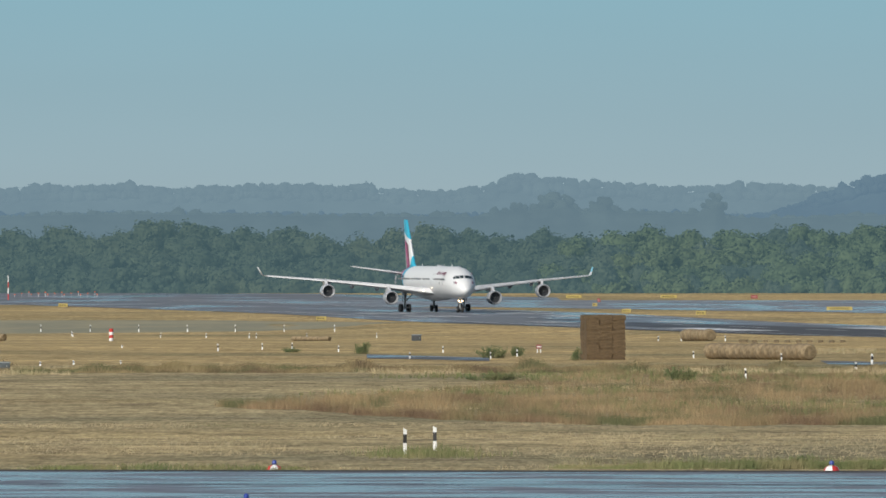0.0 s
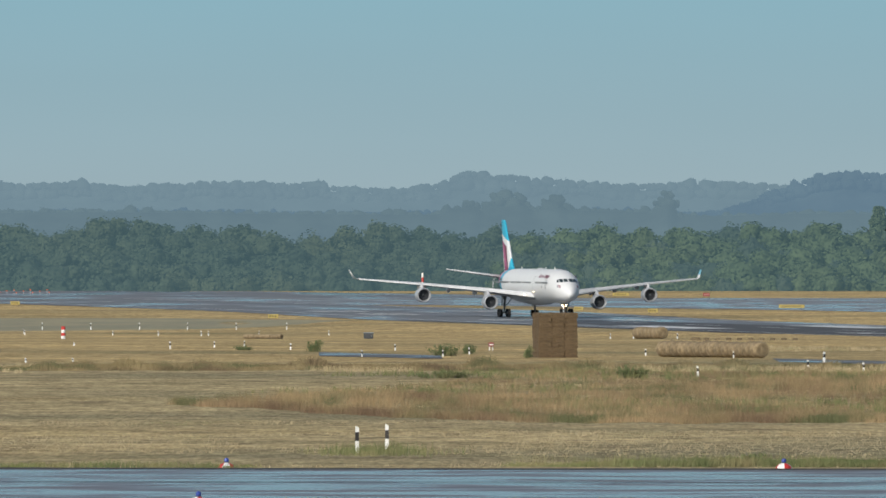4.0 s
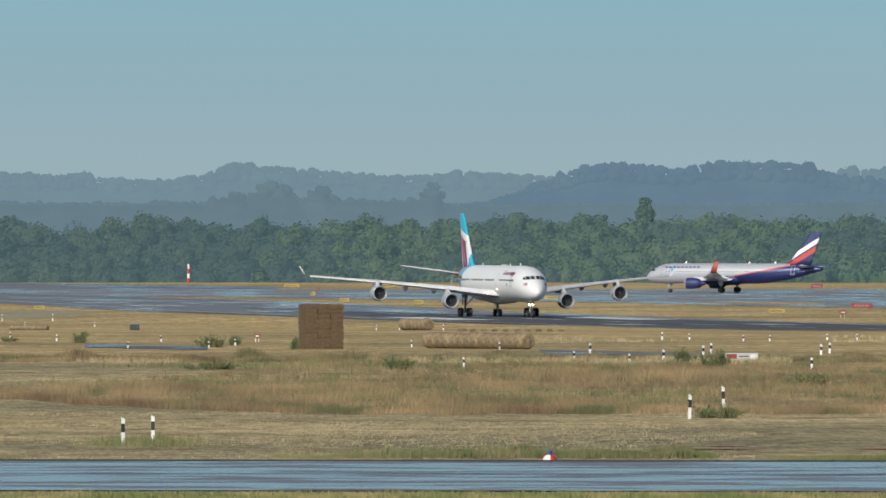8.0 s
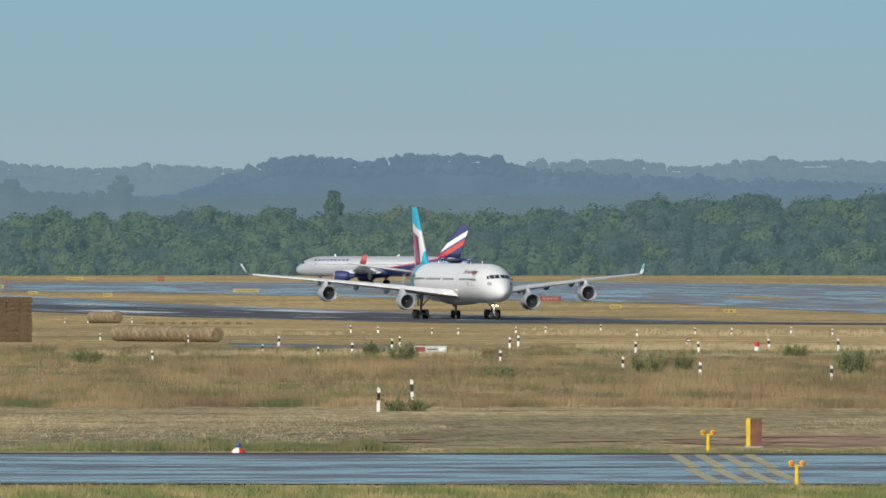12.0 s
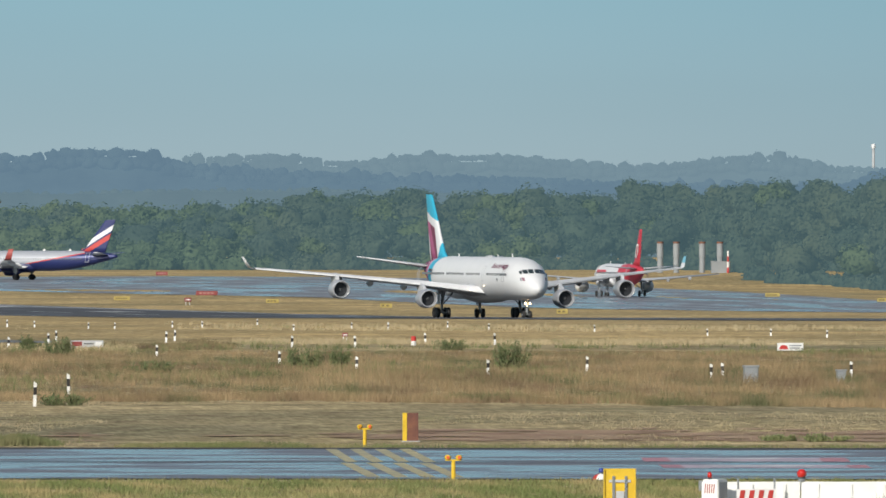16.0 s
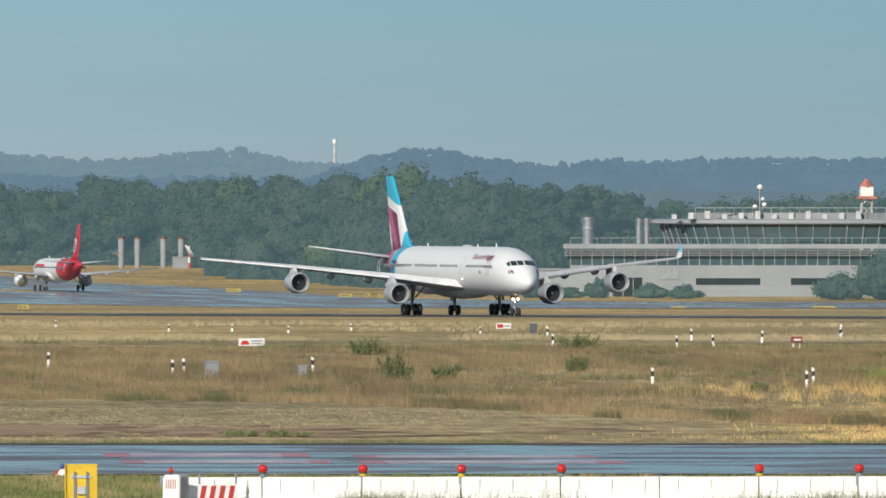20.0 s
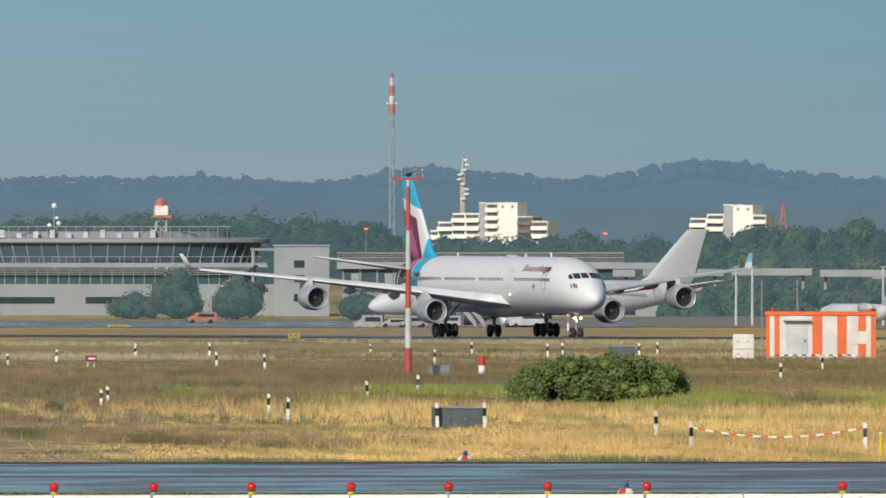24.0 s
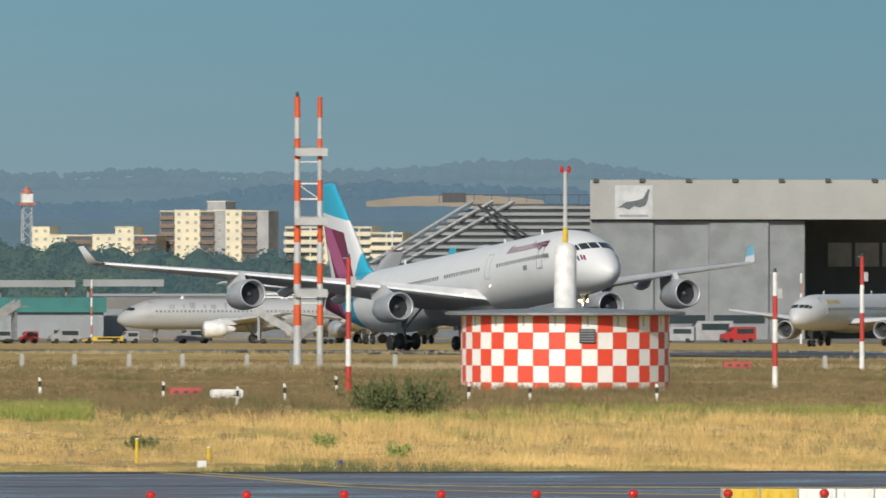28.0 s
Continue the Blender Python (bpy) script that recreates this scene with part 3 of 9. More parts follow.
def ridge(name, d, base, tops, peaks, mat, label, small, large, a0=-0.034, a1=0.242):
    """A wooded hill: a slope, and along its brow the crowns of single trees in three rows."""
    n = 1500
    a = np.linspace(a0, a1, n)
    h = ridge_height(a, base, tops, peaks)
    h += 0.7 * np.array([noise.noise((v * d / 34.0, d * 0.1, 0.0)) for v in a])
    vs, fs, count = [], [], 0
    rows = [(0, -26.0), (25, -10.0), (60, 0.30), (66, 0.55), (70, 0.74), (73, 0.88), (75, 0.90)]
    for off, lv in rows:
        zz = EYE[2] + (h * lv - (1.0 if lv > 0.8 else 0.0) if lv > 0 else np.full(n, lv))
        vs.append(np.stack([(d + off) * np.sin(a), (d + off) * np.cos(a), zz], 1))
    for i in range(len(rows) - 1):
        j = np.arange(n - 1)
        q = np.stack([i * n + j, i * n + j + 1, (i + 1) * n + j + 1, (i + 1) * n + j], 1)
        fs += [q[:, (0, 1, 2)], q[:, (0, 2, 3)]]
    count = n * len(rows)
    pick = np.random.default_rng(int(d))
    for off, drop in ((73, 0.0), (68, 2.2)):
        b = a0 + 0.002
        while b < a1 - 0.002:
            r = small + (large - small) * pick.random() ** 2.2
            top = float(np.interp(b, a, h)) - 0.4 - drop - 0.2 * pick.random() + 0.55 * max(0.0, r - 0.6 * large)
            tall = r * (0.70 + 0.40 * pick.random())
            mid = np.array([(d + off) * math.sin(b), (d + off) * math.cos(b), EYE[2] + top - 0.8 * tall])
            k, ph = pick.normal(size=(5, 3)) * 2.6, pick.random(5) * 6.3
            def reach(u):
                return 1 + 0.12 * np.cos(u @ k.T + ph).sum(1)
            vs.append(mid + ICO2_V * (0.90 * reach(ICO2_V))[:, None] * np.array([r, r, tall]))
            fs.append(ICO2_F + count)
            count += len(ICO2_V)
            m = 36
            u = pick.normal(size=(m, 3))
            u[:, 2] = np.abs(u[:, 2]) - 0.4
            u /= np.linalg.norm(u, axis=1)[:, None]
            c = mid + u * (reach(u) * (0.78 + 0.22 * pick.random(m)))[:, None] * np.array([r, r, tall])
            e, g = pick.normal(size=(m, 3)), pick.normal(size=(m, 3))
            e, g = (w / np.linalg.norm(w, axis=1)[:, None] * (0.10 * r * (0.6 + 0.8 * pick.random((m, 1)))) for w in (e, g))
            vs.append(np.stack([c - e, c - g, c + e, c + g], 1).reshape(-1, 3))
            q = count + np.arange(4 * m).reshape(-1, 4)
            fs += [q[:, (0, 1, 2)], q[:, (0, 2, 3)]]
            count += 4 * m
            b += r * (0.80 + 0.6 * pick.random()) / d
    return bulk(name, np.concatenate(vs), np.concatenate(fs), mat, label, "hills", "structure")


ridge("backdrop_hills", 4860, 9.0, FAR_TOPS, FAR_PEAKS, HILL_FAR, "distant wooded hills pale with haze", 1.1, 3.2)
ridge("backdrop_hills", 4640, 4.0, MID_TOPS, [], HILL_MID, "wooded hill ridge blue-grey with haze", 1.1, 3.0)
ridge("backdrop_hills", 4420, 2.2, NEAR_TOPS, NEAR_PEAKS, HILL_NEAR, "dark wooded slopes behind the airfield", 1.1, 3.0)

FIELD = hazy("far_field_haze", (0.10, 0.065, 0.035), (0.30, 0.27, 0.22), 1.0)
for a0, a1, h0, h1 in ((0.2032, 0.2142, 6.2, 9.2), (0.2225, 0.2262, 9.8, 10.3)):
    a = np.linspace(a0, a1, 60)
    u = np.linspace(0, 1, 60)
    lo = EYE[2] + h0 + np.array([0.35 * noise.noise((v * 9, h0, 0)) for v in u])
    hi = lo + (h1 - h0) * np.sin(np.pi * (0.04 + 0.92 * u)) ** 0.35
    bulk("backdrop_field", np.concatenate([np.stack([4600 * np.sin(a), 4600 * np.cos(a), lo], 1), np.stack([4612 * np.sin(a), 4612 * np.cos(a), hi], 1)]),
         np.stack([np.arange(59), np.arange(1, 60), np.arange(61, 120), np.arange(60, 119)], 1), FIELD, "pale stubble field on the far slopes", "field", "structure")

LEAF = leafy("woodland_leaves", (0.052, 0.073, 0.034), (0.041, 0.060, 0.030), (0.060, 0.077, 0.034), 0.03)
# darker leaf tone; in the west it holds cloud shade in its colour
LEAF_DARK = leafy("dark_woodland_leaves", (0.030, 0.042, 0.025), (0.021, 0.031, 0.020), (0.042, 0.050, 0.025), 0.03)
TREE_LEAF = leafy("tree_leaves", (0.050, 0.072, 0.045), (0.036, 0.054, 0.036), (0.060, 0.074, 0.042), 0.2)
for leaf_mat, strength in ((LEAF, 0.100), (LEAF_DARK, 0.118), (TREE_LEAF, 0.095)):      # three kilometres of haze, put into the leaves as a faint glow
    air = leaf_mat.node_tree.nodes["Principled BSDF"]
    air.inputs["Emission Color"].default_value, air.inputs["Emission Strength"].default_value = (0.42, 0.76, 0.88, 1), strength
BUSH = leafy("bush_leaves", (0.145, 0.200, 0.060), (0.088, 0.132, 0.042), (0.155, 0.200, 0.058), 0.6)
BARK = material("bark", (0.10, 0.08, 0.06), 0.9, vary=0.3, scale=1.0)
rng = np.random.default_rng(7)


def leaf_quads(centres, size, spread=0.6):
    """Small four-cornered leaf clumps, each turned at random."""
    n = len(centres)
    u = rng.normal(size=(n, 3))
    u /= np.linalg.norm(u, axis=1)[:, None]
    w = np.cross(u, rng.normal(size=(n, 3)))
    w /= np.linalg.norm(w, axis=1)[:, None]
    s = (size * (1 + spread * (rng.random(n) - 0.5)))[:, None] if np.ndim(size) else size * (1 + spread * (rng.random((n, 1)) - 0.5))
    k = 0.7 + 0.3 * rng.random((n, 1))
    v = np.stack([centres - u * s, centres - w * s * k, centres + u * s, centres + w * s * k], 1).reshape(-1, 3)
    return v, np.arange(4 * n).reshape(-1, 4)


def crown_mass(x, y, z0, r, h, leaves, tall=0.0):
    """A domed crown with bulges of several sizes: a dark core, and leaf clumps all over it that face outwards."""
    k = rng.normal(size=(7, 3)) * 3.2
    ph, am = rng.random(7) * 6.3, 0.05 + 0.07 * rng.random(7)

    def reach(d):
        return 1 + (np.cos(d @ k.T + ph) * am).sum(1)

    axes = np.array([r, r, 0.92 * r])
    mid = np.array([x, y, z0 + max(0.1 * r, h - 0.9 * r)])
    if tall:
        axes[2], mid[2] = tall, z0 + h - tall
    core = mid + ICO2_V * (reach(ICO2_V) * 0.84)[:, None] * axes
    core[:, 2] = np.maximum(core[:, 2], z0 - 0.1)
    d = rng.normal(size=(leaves, 3))
    d[:, 2] = np.abs(d[:, 2]) - 0.55
    d[:, 1] = -np.abs(d[:, 1]) + 0.25
    d /= np.linalg.norm(d, axis=1)[:, None]
    p = mid + d * (reach(d) * (0.84 + 0.20 * rng.random(leaves)))[:, None] * axes
    p[:, 2] = np.maximum(p[:, 2], z0 + 0.1)
    bulge = np.stack([-(np.sin(d @ k.T + ph) * am * k[:, i]).sum(1) for i in range(3)], 1)
    way = d - 0.7 * bulge + rng.normal(size=(leaves, 3)) * 0.22
    return core, ICO2_F, p, way


def facing_quads(centres, way, size):
    """Leaf clumps turned to face along way."""
    n = len(centres)
    w0 = way / np.linalg.norm(way, axis=1)[:, None]
    u = np.cross(w0, rng.normal(size=(n, 3)))
    u /= np.linalg.norm(u, axis=1)[:, None]
    w = np.cross(w0, u)
    s = size * (0.55 + 0.9 * rng.random((n, 1)))
    k = 0.6 + 0.4 * rng.random((n, 1))
    v = np.stack([centres - u * s, centres - w * s * k, centres + u * s, centres + w * s * k], 1).reshape(-1, 3)
    return v, np.arange(4 * n).reshape(-1, 4)


def wood(name, label, rows, place, height, leaves=430, leaf=0.36, mats=None, light=None, small=2.6, large=6.0):
    """Many crowns side by side: place(a, row) gives the distance, height(a, row) the height, light(a) the share of
    crowns in the lighter leaf colour.
    """
    mats = mats or [LEAF_DARK]
    kinds = [([], [], [], [], [0]) for _ in mats]
    for row, (a, a1) in enumerate(rows):
        while a < a1:
            d = place(a, row) + rng.normal() * 3
            x, y = d * math.sin(a), d * math.cos(a)
            h = height(a, row) * (0.0, 0.46, 0.66, 0.84, 1.0)[row]
            r = (small + (large - small) * rng.random() ** 1.6) * (0.7 if row == 0 else 1.0)
            vs, fs, pts, ways, n = kinds[0 if light is None or rng.random() > light(a) else 1]
            v, f, q, w = crown_mass(x, y, land(x, y), r, h, leaves)
            vs.append(v), fs.append(f + n[0]), pts.append(q), ways.append(w)
            n[0] += len(v)
            a += r * ((0.55 if row == 0 else 0.72) + 0.5 * rng.random()) / d
    for mat, (vs, fs, pts, ways, n) in zip(mats, kinds):
        v2, f2 = facing_quads(np.concatenate(pts), np.concatenate(ways), leaf)
        f2 = f2 + n[0]
        tri = np.concatenate(fs + [f2[:, (0, 1, 2)], f2[:, (0, 2, 3)]])
        bulk(name, np.concatenate(vs + [v2]), tri, mat, ("light " if mat is LEAF else "") + label, "woodland")


def wood_height(a, row):
    h = 12.3 + 4.6 * (0.5 + 0.5 * noise.noise((a * 160, row * 0.1, 1.0))) + 3.0 * noise.noise((a * 700, row, 2.0)) + 1.4 * rng.random()
    return h * (0.90 + 0.40 * smooth_step((a - 0.022) / 0.06) + 0.10 * smooth_step((a - 0.0765) / 0.006) - 0.46 * smooth_step((a - 0.090) / 0.02) - 0.28 * smooth_step((a - 0.126) / 0.012))


def forest_line(a, row):
    """The wood's edge: it comes forward west of the terminal."""
    return 3630 + 12 * row - 500 * smooth_step((a - 0.1295) / 0.03) - (310 + 250 * smooth_step((a - 0.080) / 0.013)) * (smooth_step((a - 0.0753) / 0.003) - smooth_step((a - 0.0985) / 0.0025))


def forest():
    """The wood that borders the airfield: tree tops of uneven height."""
    # leaf tone follows bearing; the dark west stands in for cloud shade
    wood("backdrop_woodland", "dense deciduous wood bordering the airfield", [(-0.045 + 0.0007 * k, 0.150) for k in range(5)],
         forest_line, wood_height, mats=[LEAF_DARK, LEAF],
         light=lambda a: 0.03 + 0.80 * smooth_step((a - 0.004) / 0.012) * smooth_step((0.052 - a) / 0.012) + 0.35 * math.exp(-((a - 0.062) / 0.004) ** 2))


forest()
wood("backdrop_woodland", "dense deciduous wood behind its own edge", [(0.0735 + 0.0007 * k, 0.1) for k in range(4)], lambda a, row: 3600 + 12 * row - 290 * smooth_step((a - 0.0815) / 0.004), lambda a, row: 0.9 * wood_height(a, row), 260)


def tree(x, y, h, r, n, label, conifer=False, mat=None, z=None, group="", leaf=0.5):
    t = thing("tree" if h > 4 else "bush", x, y, 0, label, "tree" if h > 4 else "bush", group)
    bm = B()
    tube(bm, (0, 0, -0.2), (0.1, 0, 0.75 * h), 0.035 * h + 0.03, 0.012 * h, 8)
    for i in range(7):
        a, z0 = i * 2.4, h * (0.25 + 0.07 * i)
        tube(bm, (0, 0, z0), (r * 0.6 * math.cos(a), r * 0.6 * math.sin(a), z0 + 0.22 * h), 0.014 * h, 0.004 * h, 5)
    part("trunk", bm, BARK, t)
    if conifer:
        k = rng.random(n) ** 0.7
        a = rng.random(n) * 2 * math.pi
        rr = r * np.sqrt(1 - k * 0.96) * (0.45 + 0.55 * rng.random(n)) * (0.85 + 0.15 * np.sin(k * 40))
        p = np.stack([rr * np.cos(a), rr * np.sin(a), (0.06 + 0.94 * k) * h], 1)
    else:
        vs, fs, k = [], [], 0
        for i in range(8):                       # boughs: a tall middle one, lower ones round it
            a, q = i * 2.4, (0.0 if i == 0 else 0.45 + 0.25 * rng.random())
            hh = h if i == 0 else h * (0.50 + 0.38 * rng.random())
            cv, cf, p, w = crown_mass(r * q * math.cos(a), r * q * math.sin(a), 0, r * (0.52 + 0.16 * rng.random()), hh, n // 4, 0.50 * hh)
            qv, qf = facing_quads(p, w, leaf)
            for v, f in ((cv, cf), (qv, qf[:, (0, 1, 2)]), (qv, qf[:, (0, 2, 3)])):
                vs.append(v), fs.append(f + k)
                k += len(v)
        v, f = np.concatenate(vs), np.concatenate(fs)
    if conifer:
        v, f = leaf_quads(p, leaf, 0.8)
    c = bulk("crown", v, f, mat or TREE_LEAF, "", "", "")
    c.parent = t
    return t


tree(110.5, 3690, 18.9, 5.0, 5200, "broad dark conifer rising above the wood", True, LEAF, leaf=0.40)

# ---- aircraft ----
def paint(name, stripes, base=(0.66, 0.67, 0.67), rough=0.56, metal=0.0):
    """Aircraft paint. stripes: (colour, ax, az, from, to) paints where from < ax*x + az*z < to."""
    m = bpy.data.materials.new(name)
    m.use_nodes = True
    n, l = m.node_tree.nodes, m.node_tree.links
    b = n["Principled BSDF"]
    b.inputs["Roughness"].default_value = rough
    b.inputs["Metallic"].default_value = metal
    b.inputs["Coat Weight"].default_value = 0.12
    tc, sx = n.new("ShaderNodeTexCoord"), n.new("ShaderNodeSeparateXYZ")
    l.new(tc.outputs["Object"], sx.inputs[0])
    t = n.new("ShaderNodeTexNoise")
    t.inputs["Scale"].default_value, t.inputs["Detail"].default_value = 0.7, 5.0
    l.new(tc.outputs["Object"], t.inputs["Vector"])
    dirt = n.new("ShaderNodeMapRange")
    dirt.inputs["To Min"].default_value, dirt.inputs["To Max"].default_value = 0.92, 1.04
    l.new(t.outputs[0], dirt.inputs["Value"])
    sc = n.new("ShaderNodeVectorMath")
    sc.operation = "SCALE"
    sc.inputs[0].default_value = base
    l.new(dirt.outputs[0], sc.inputs["Scale"])
    last = sc.outputs[0]

    def math_node(op, p, q):
        k = n.new("ShaderNodeMath")
        k.operation = op
        for i, v in ((0, p), (1, q)):
            if isinstance(v, (int, float)):
                k.inputs[i].default_value = v
            else:
                l.new(v, k.inputs[i])
        return k.outputs[0]

    for colour, ax, az, lo, hi in stripes:
        f = math_node("ADD", math_node("MULTIPLY", sx.outputs[0], ax), math_node("MULTIPLY", sx.outputs[2], az))
        f = math_node("MULTIPLY", math_node("GREATER_THAN", f, lo), math_node("LESS_THAN", f, hi))
        x = n.new("ShaderNodeMixRGB")
        x.inputs[2].default_value = (*colour, 1)
        l.new(f, x.inputs[0])
        l.new(last, x.inputs[1])
        last = x.outputs[0]
    l.new(last, b.inputs["Base Color"])
    return m


def airfoil(le, te, y, z, thick, n=8):
    """A ring round a wing section from leading to trailing edge."""
    c = le - te
    up, lo = [], []
    for i in range(n + 1):
        t = i / n
        s = 0.5 * (1 - math.cos(math.pi * t))
        h = thick * c * (1.48 * math.sqrt(s) - 0.63 * s - 1.76 * s ** 2 + 1.42 * s ** 3 - 0.51 * s ** 4)
        up.append((le - c * s, y, z + h * 1.15))
        lo.append((le - c * s, y, z - h * 0.85))
    return up + lo[-2:0:-1]


def mirrored(ring, side):
    return [(p[0], p[1] * side, p[2]) for p in ring]


def airliner(name, sp, label, category="aircraft"):
    """An airliner, nose along +x, its main wheels' contact at the origin.
    sp: nose, tail, R, zc, wing [(y, le, te, z, thick)], winglet, engines [(x, y, z, r, length)], fin, stab, gears, paints."""
    t = new(name)
    tagged(t, label, category)
    R, zc, nose, tail = sp["R"], sp["zc"], sp["nose"], sp["tail"]
    k = R / 2.82
    # fuselage
    long, droop = sp.get("snout", (1.0, 1.0))      # how long and how low the nose is
    secs = [(nose, -0.47, 0.03), (nose - 0.12 * k, -0.467, 0.13), (nose - 0.35 * k, -0.45, 0.245), (nose - 0.7 * k, -0.42, 0.36), (nose - 1.1 * k, -0.385, 0.455), (nose - 1.6 * k, -0.335, 0.555),
            (nose - 2.2 * k, -0.275, 0.65), (nose - 2.9 * k, -0.205, 0.745), (nose - 3.8 * k, -0.13, 0.84), (nose - 5.0 * k, -0.06, 0.925), (nose - 6.6 * k, -0.015, 0.98), (nose - 8.6 * k, 0, 1.0), (nose - 20 * k, 0, 1.0), (0, 0, 1.0), (tail + 19.5 * k, 0, 1.0), (tail + 15.5 * k, 0.05, 0.955), (tail + 11 * k, 0.16, 0.82),
            (tail + 7 * k, 0.29, 0.62), (tail + 3.2 * k, 0.40, 0.38), (tail + 0.9 * k, 0.45, 0.20), (tail, 0.47, 0.10)]
    secs = [(nose - (nose - x) * long, dz * droop, r) if x > nose - 9 * k else (x, dz, r) for x, dz, r in secs]
    bm = B()
    n = 48
    rings(bm, [[(x, R * r * math.cos(2 * math.pi * i / n), zc + R * dz + R * r * math.sin(2 * math.pi * i / n)) for i in range(n)] for x, dz, r in secs])
    part("fuselage", bm, sp["body"], t, "", True)
    # belly fairing
    bm = B()
    f0, f1 = sp["wing"][0][1] + 1.5 * k, sp["wing"][0][2] - 4.5 * k
    prof = [(0, 0.2), (0.08, 0.62), (0.22, 0.95), (0.5, 1.02), (0.75, 0.95), (0.92, 0.55), (1, 0.2)]
    rings(bm, [[(f0 + (f1 - f0) * u, R * 1.06 * w * math.cos(2 * math.pi * i / 20), zc - R * 0.50 + R * 0.66 * w * math.sin(2 * math.pi * i / 20)) for i in range(20)] for u, w in prof])
    part("belly_fairing", bm, sp["belly"], t, "", True)
    # wings
    for s in (1, -1):
        bm = B()
        rings(bm, [mirrored(airfoil(le, te, y, z, th), s) for y, le, te, z, th in sp["wing"]])
        bmesh.ops.recalc_face_normals(bm, faces=bm.faces)
        w = part("wing", bm, sp["wingpaint"], t, "", True)
        bm = B()
        for (y0, l0, t0, z0, h0), (y1, l1, t1, z1, h1) in zip(sp["wing"], sp["wing"][1:]):
            a = [(l0 + 0.03, y0 * s, z0 + 0.10 * k), (l0 + 0.05, y0 * s, z0 - 0.10 * k), (l0 - 0.55 * k, y0 * s, z0 + 0.075 * (l0 - t0) * 0.75 + 0.03)]
            b = [(l1 + 0.03, y1 * s, z1 + 0.07 * k), (l1 + 0.05, y1 * s, z1 - 0.07 * k), (l1 - 0.45 * k, y1 * s, z1 + 0.075 * (l1 - t1) * 0.75 + 0.03)]
            rings(bm, [a, b])
        bmesh.ops.recalc_face_normals(bm, faces=bm.faces)
        part("slat", bm, SLAT, w, "pale leading edge slat")
        if sp.get("winglet"):
            y0, le, te, z0, th = sp["wing"][-1]
            y1, l1, t1, z1 = sp["winglet"]
            bm = B()
            def lean(le_, te_, y, z, th_):
                return [(p[0], (y + (p[2] - z)) * s, z) for p in airfoil(le_, te_, y, z, th_)]
            ym, zm = y0 + 0.45 * (y1 - y0), z0 + 0.12 * (z1 - z0)
            rings(bm, [mirrored(airfoil(le, te, y0, z0, th), s), lean(le - 0.25 * (le - l1), te + 0.2 * (t1 - te), ym, zm, 0.06), lean(l1, t1, y1, z1, 0.05)])
            bmesh.ops.recalc_face_normals(bm, faces=bm.faces)
            part("winglet", bm, sp["wingletpaint"] if s > 0 else sp.get("wingletother", sp["wingletpaint"]), w, sp.get("wingletlabel", ""), True)
        for y in sp["fairings"]:
            i = next(q for q in range(len(sp["wing"]) - 1) if y <= sp["wing"][q + 1][0])
            a, b = sp["wing"][i], sp["wing"][i + 1]
            f = (y - a[0]) / (b[0] - a[0])
            te, z = a[2] + f * (b[2] - a[2]), a[3] + f * (b[3] - a[3])
            bm = B()
            rings(bm, [[(te + dx * k, s * y + r * k * 0.30 * math.cos(q * math.pi / 5), z + dz * k + r * k * 0.42 * math.sin(q * math.pi / 5)) for q in range(10)]
                       for dx, dz, r in ((2.4, -0.25, 0.1), (1.4, -0.42, 0.8), (0.2, -0.48, 1.0), (-0.9, -0.42, 0.7), (-1.7, -0.30, 0.1))])
            part("flap_fairing", bm, sp["wingpaint"], w, "", True)
        # tailplane
        st = sp["stab"]
        bm = B()
        rings(bm, [mirrored(airfoil(le, te, y, z, 0.10), s) for y, le, te, z in st])
        bmesh.ops.recalc_face_normals(bm, faces=bm.faces)
        part("tailplane", bm, sp["wingpaint"], t, "", True)
        # engines
        for ex, ey, ez, er, el in sp["engines"]:
            e = part("engine", turned(B(), [(er * 0.80, -0.95 * er), (er * 0.82, -0.45 * er), (er * 0.84, -0.10), (er * 0.90, 0.0), (er * 0.97, -0.12), (er * 1.03, -0.10 * el), (er * 1.06, -0.30 * el), (er * 1.03, -0.52 * el), (er * 0.88, -0.74 * el), (er * 0.70, -0.86 * el), (er * 0.52, -0.88 * el), (er * 0.44, -1.0 * el), (er * 0.30, -1.12 * el), (0.05, -1.2 * el)],
                     28, 0, "x", (ex, s * ey, ez)), sp["nacelle"], t, sp.get("nacellelabel", ""), True)
            part("intake_lip", turned(B(), [(er * 0.815, -0.34), (er * 0.83, -0.10), (er * 0.88, 0.05), (er * 0.95, 0.03), (er * 1.0, -0.13), (er * 0.985, -0.20), (er * 0.86, -0.20), (er * 0.815, -0.34)], 28, 0, "x", (ex, s * ey, ez), False), sp["lip"], e, "pale metal intake lip", True)
            part("fan", turned(B(), [(er * 0.79, -0.10), (er * 0.79, 0.012), (er * 0.30, 0.012), (er * 0.26, 0.02)], 24, 0, "x", (ex - 0.80 * er, s * ey, ez)), sp["fan"], e, "dark spinning fan")
            part("spinner", turned(B(), [(er * 0.22, -0.1), (er * 0.22, 0.0), (er * 0.14, 0.16), (0.02, 0.30)], 14, 0, "x", (ex - 0.78 * er, s * ey, ez)), DARK, e, "", True)
            i = next(q for q in range(len(sp["wing"]) - 1) if ey <= sp["wing"][q + 1][0])
            a, b = sp["wing"][i], sp["wing"][i + 1]
            f = (ey - a[0]) / (b[0] - a[0])
            le, zw = a[1] + f * (b[1] - a[1]), a[3] + f * (b[3] - a[3])
            bm = B()
            w2 = 0.20 * k
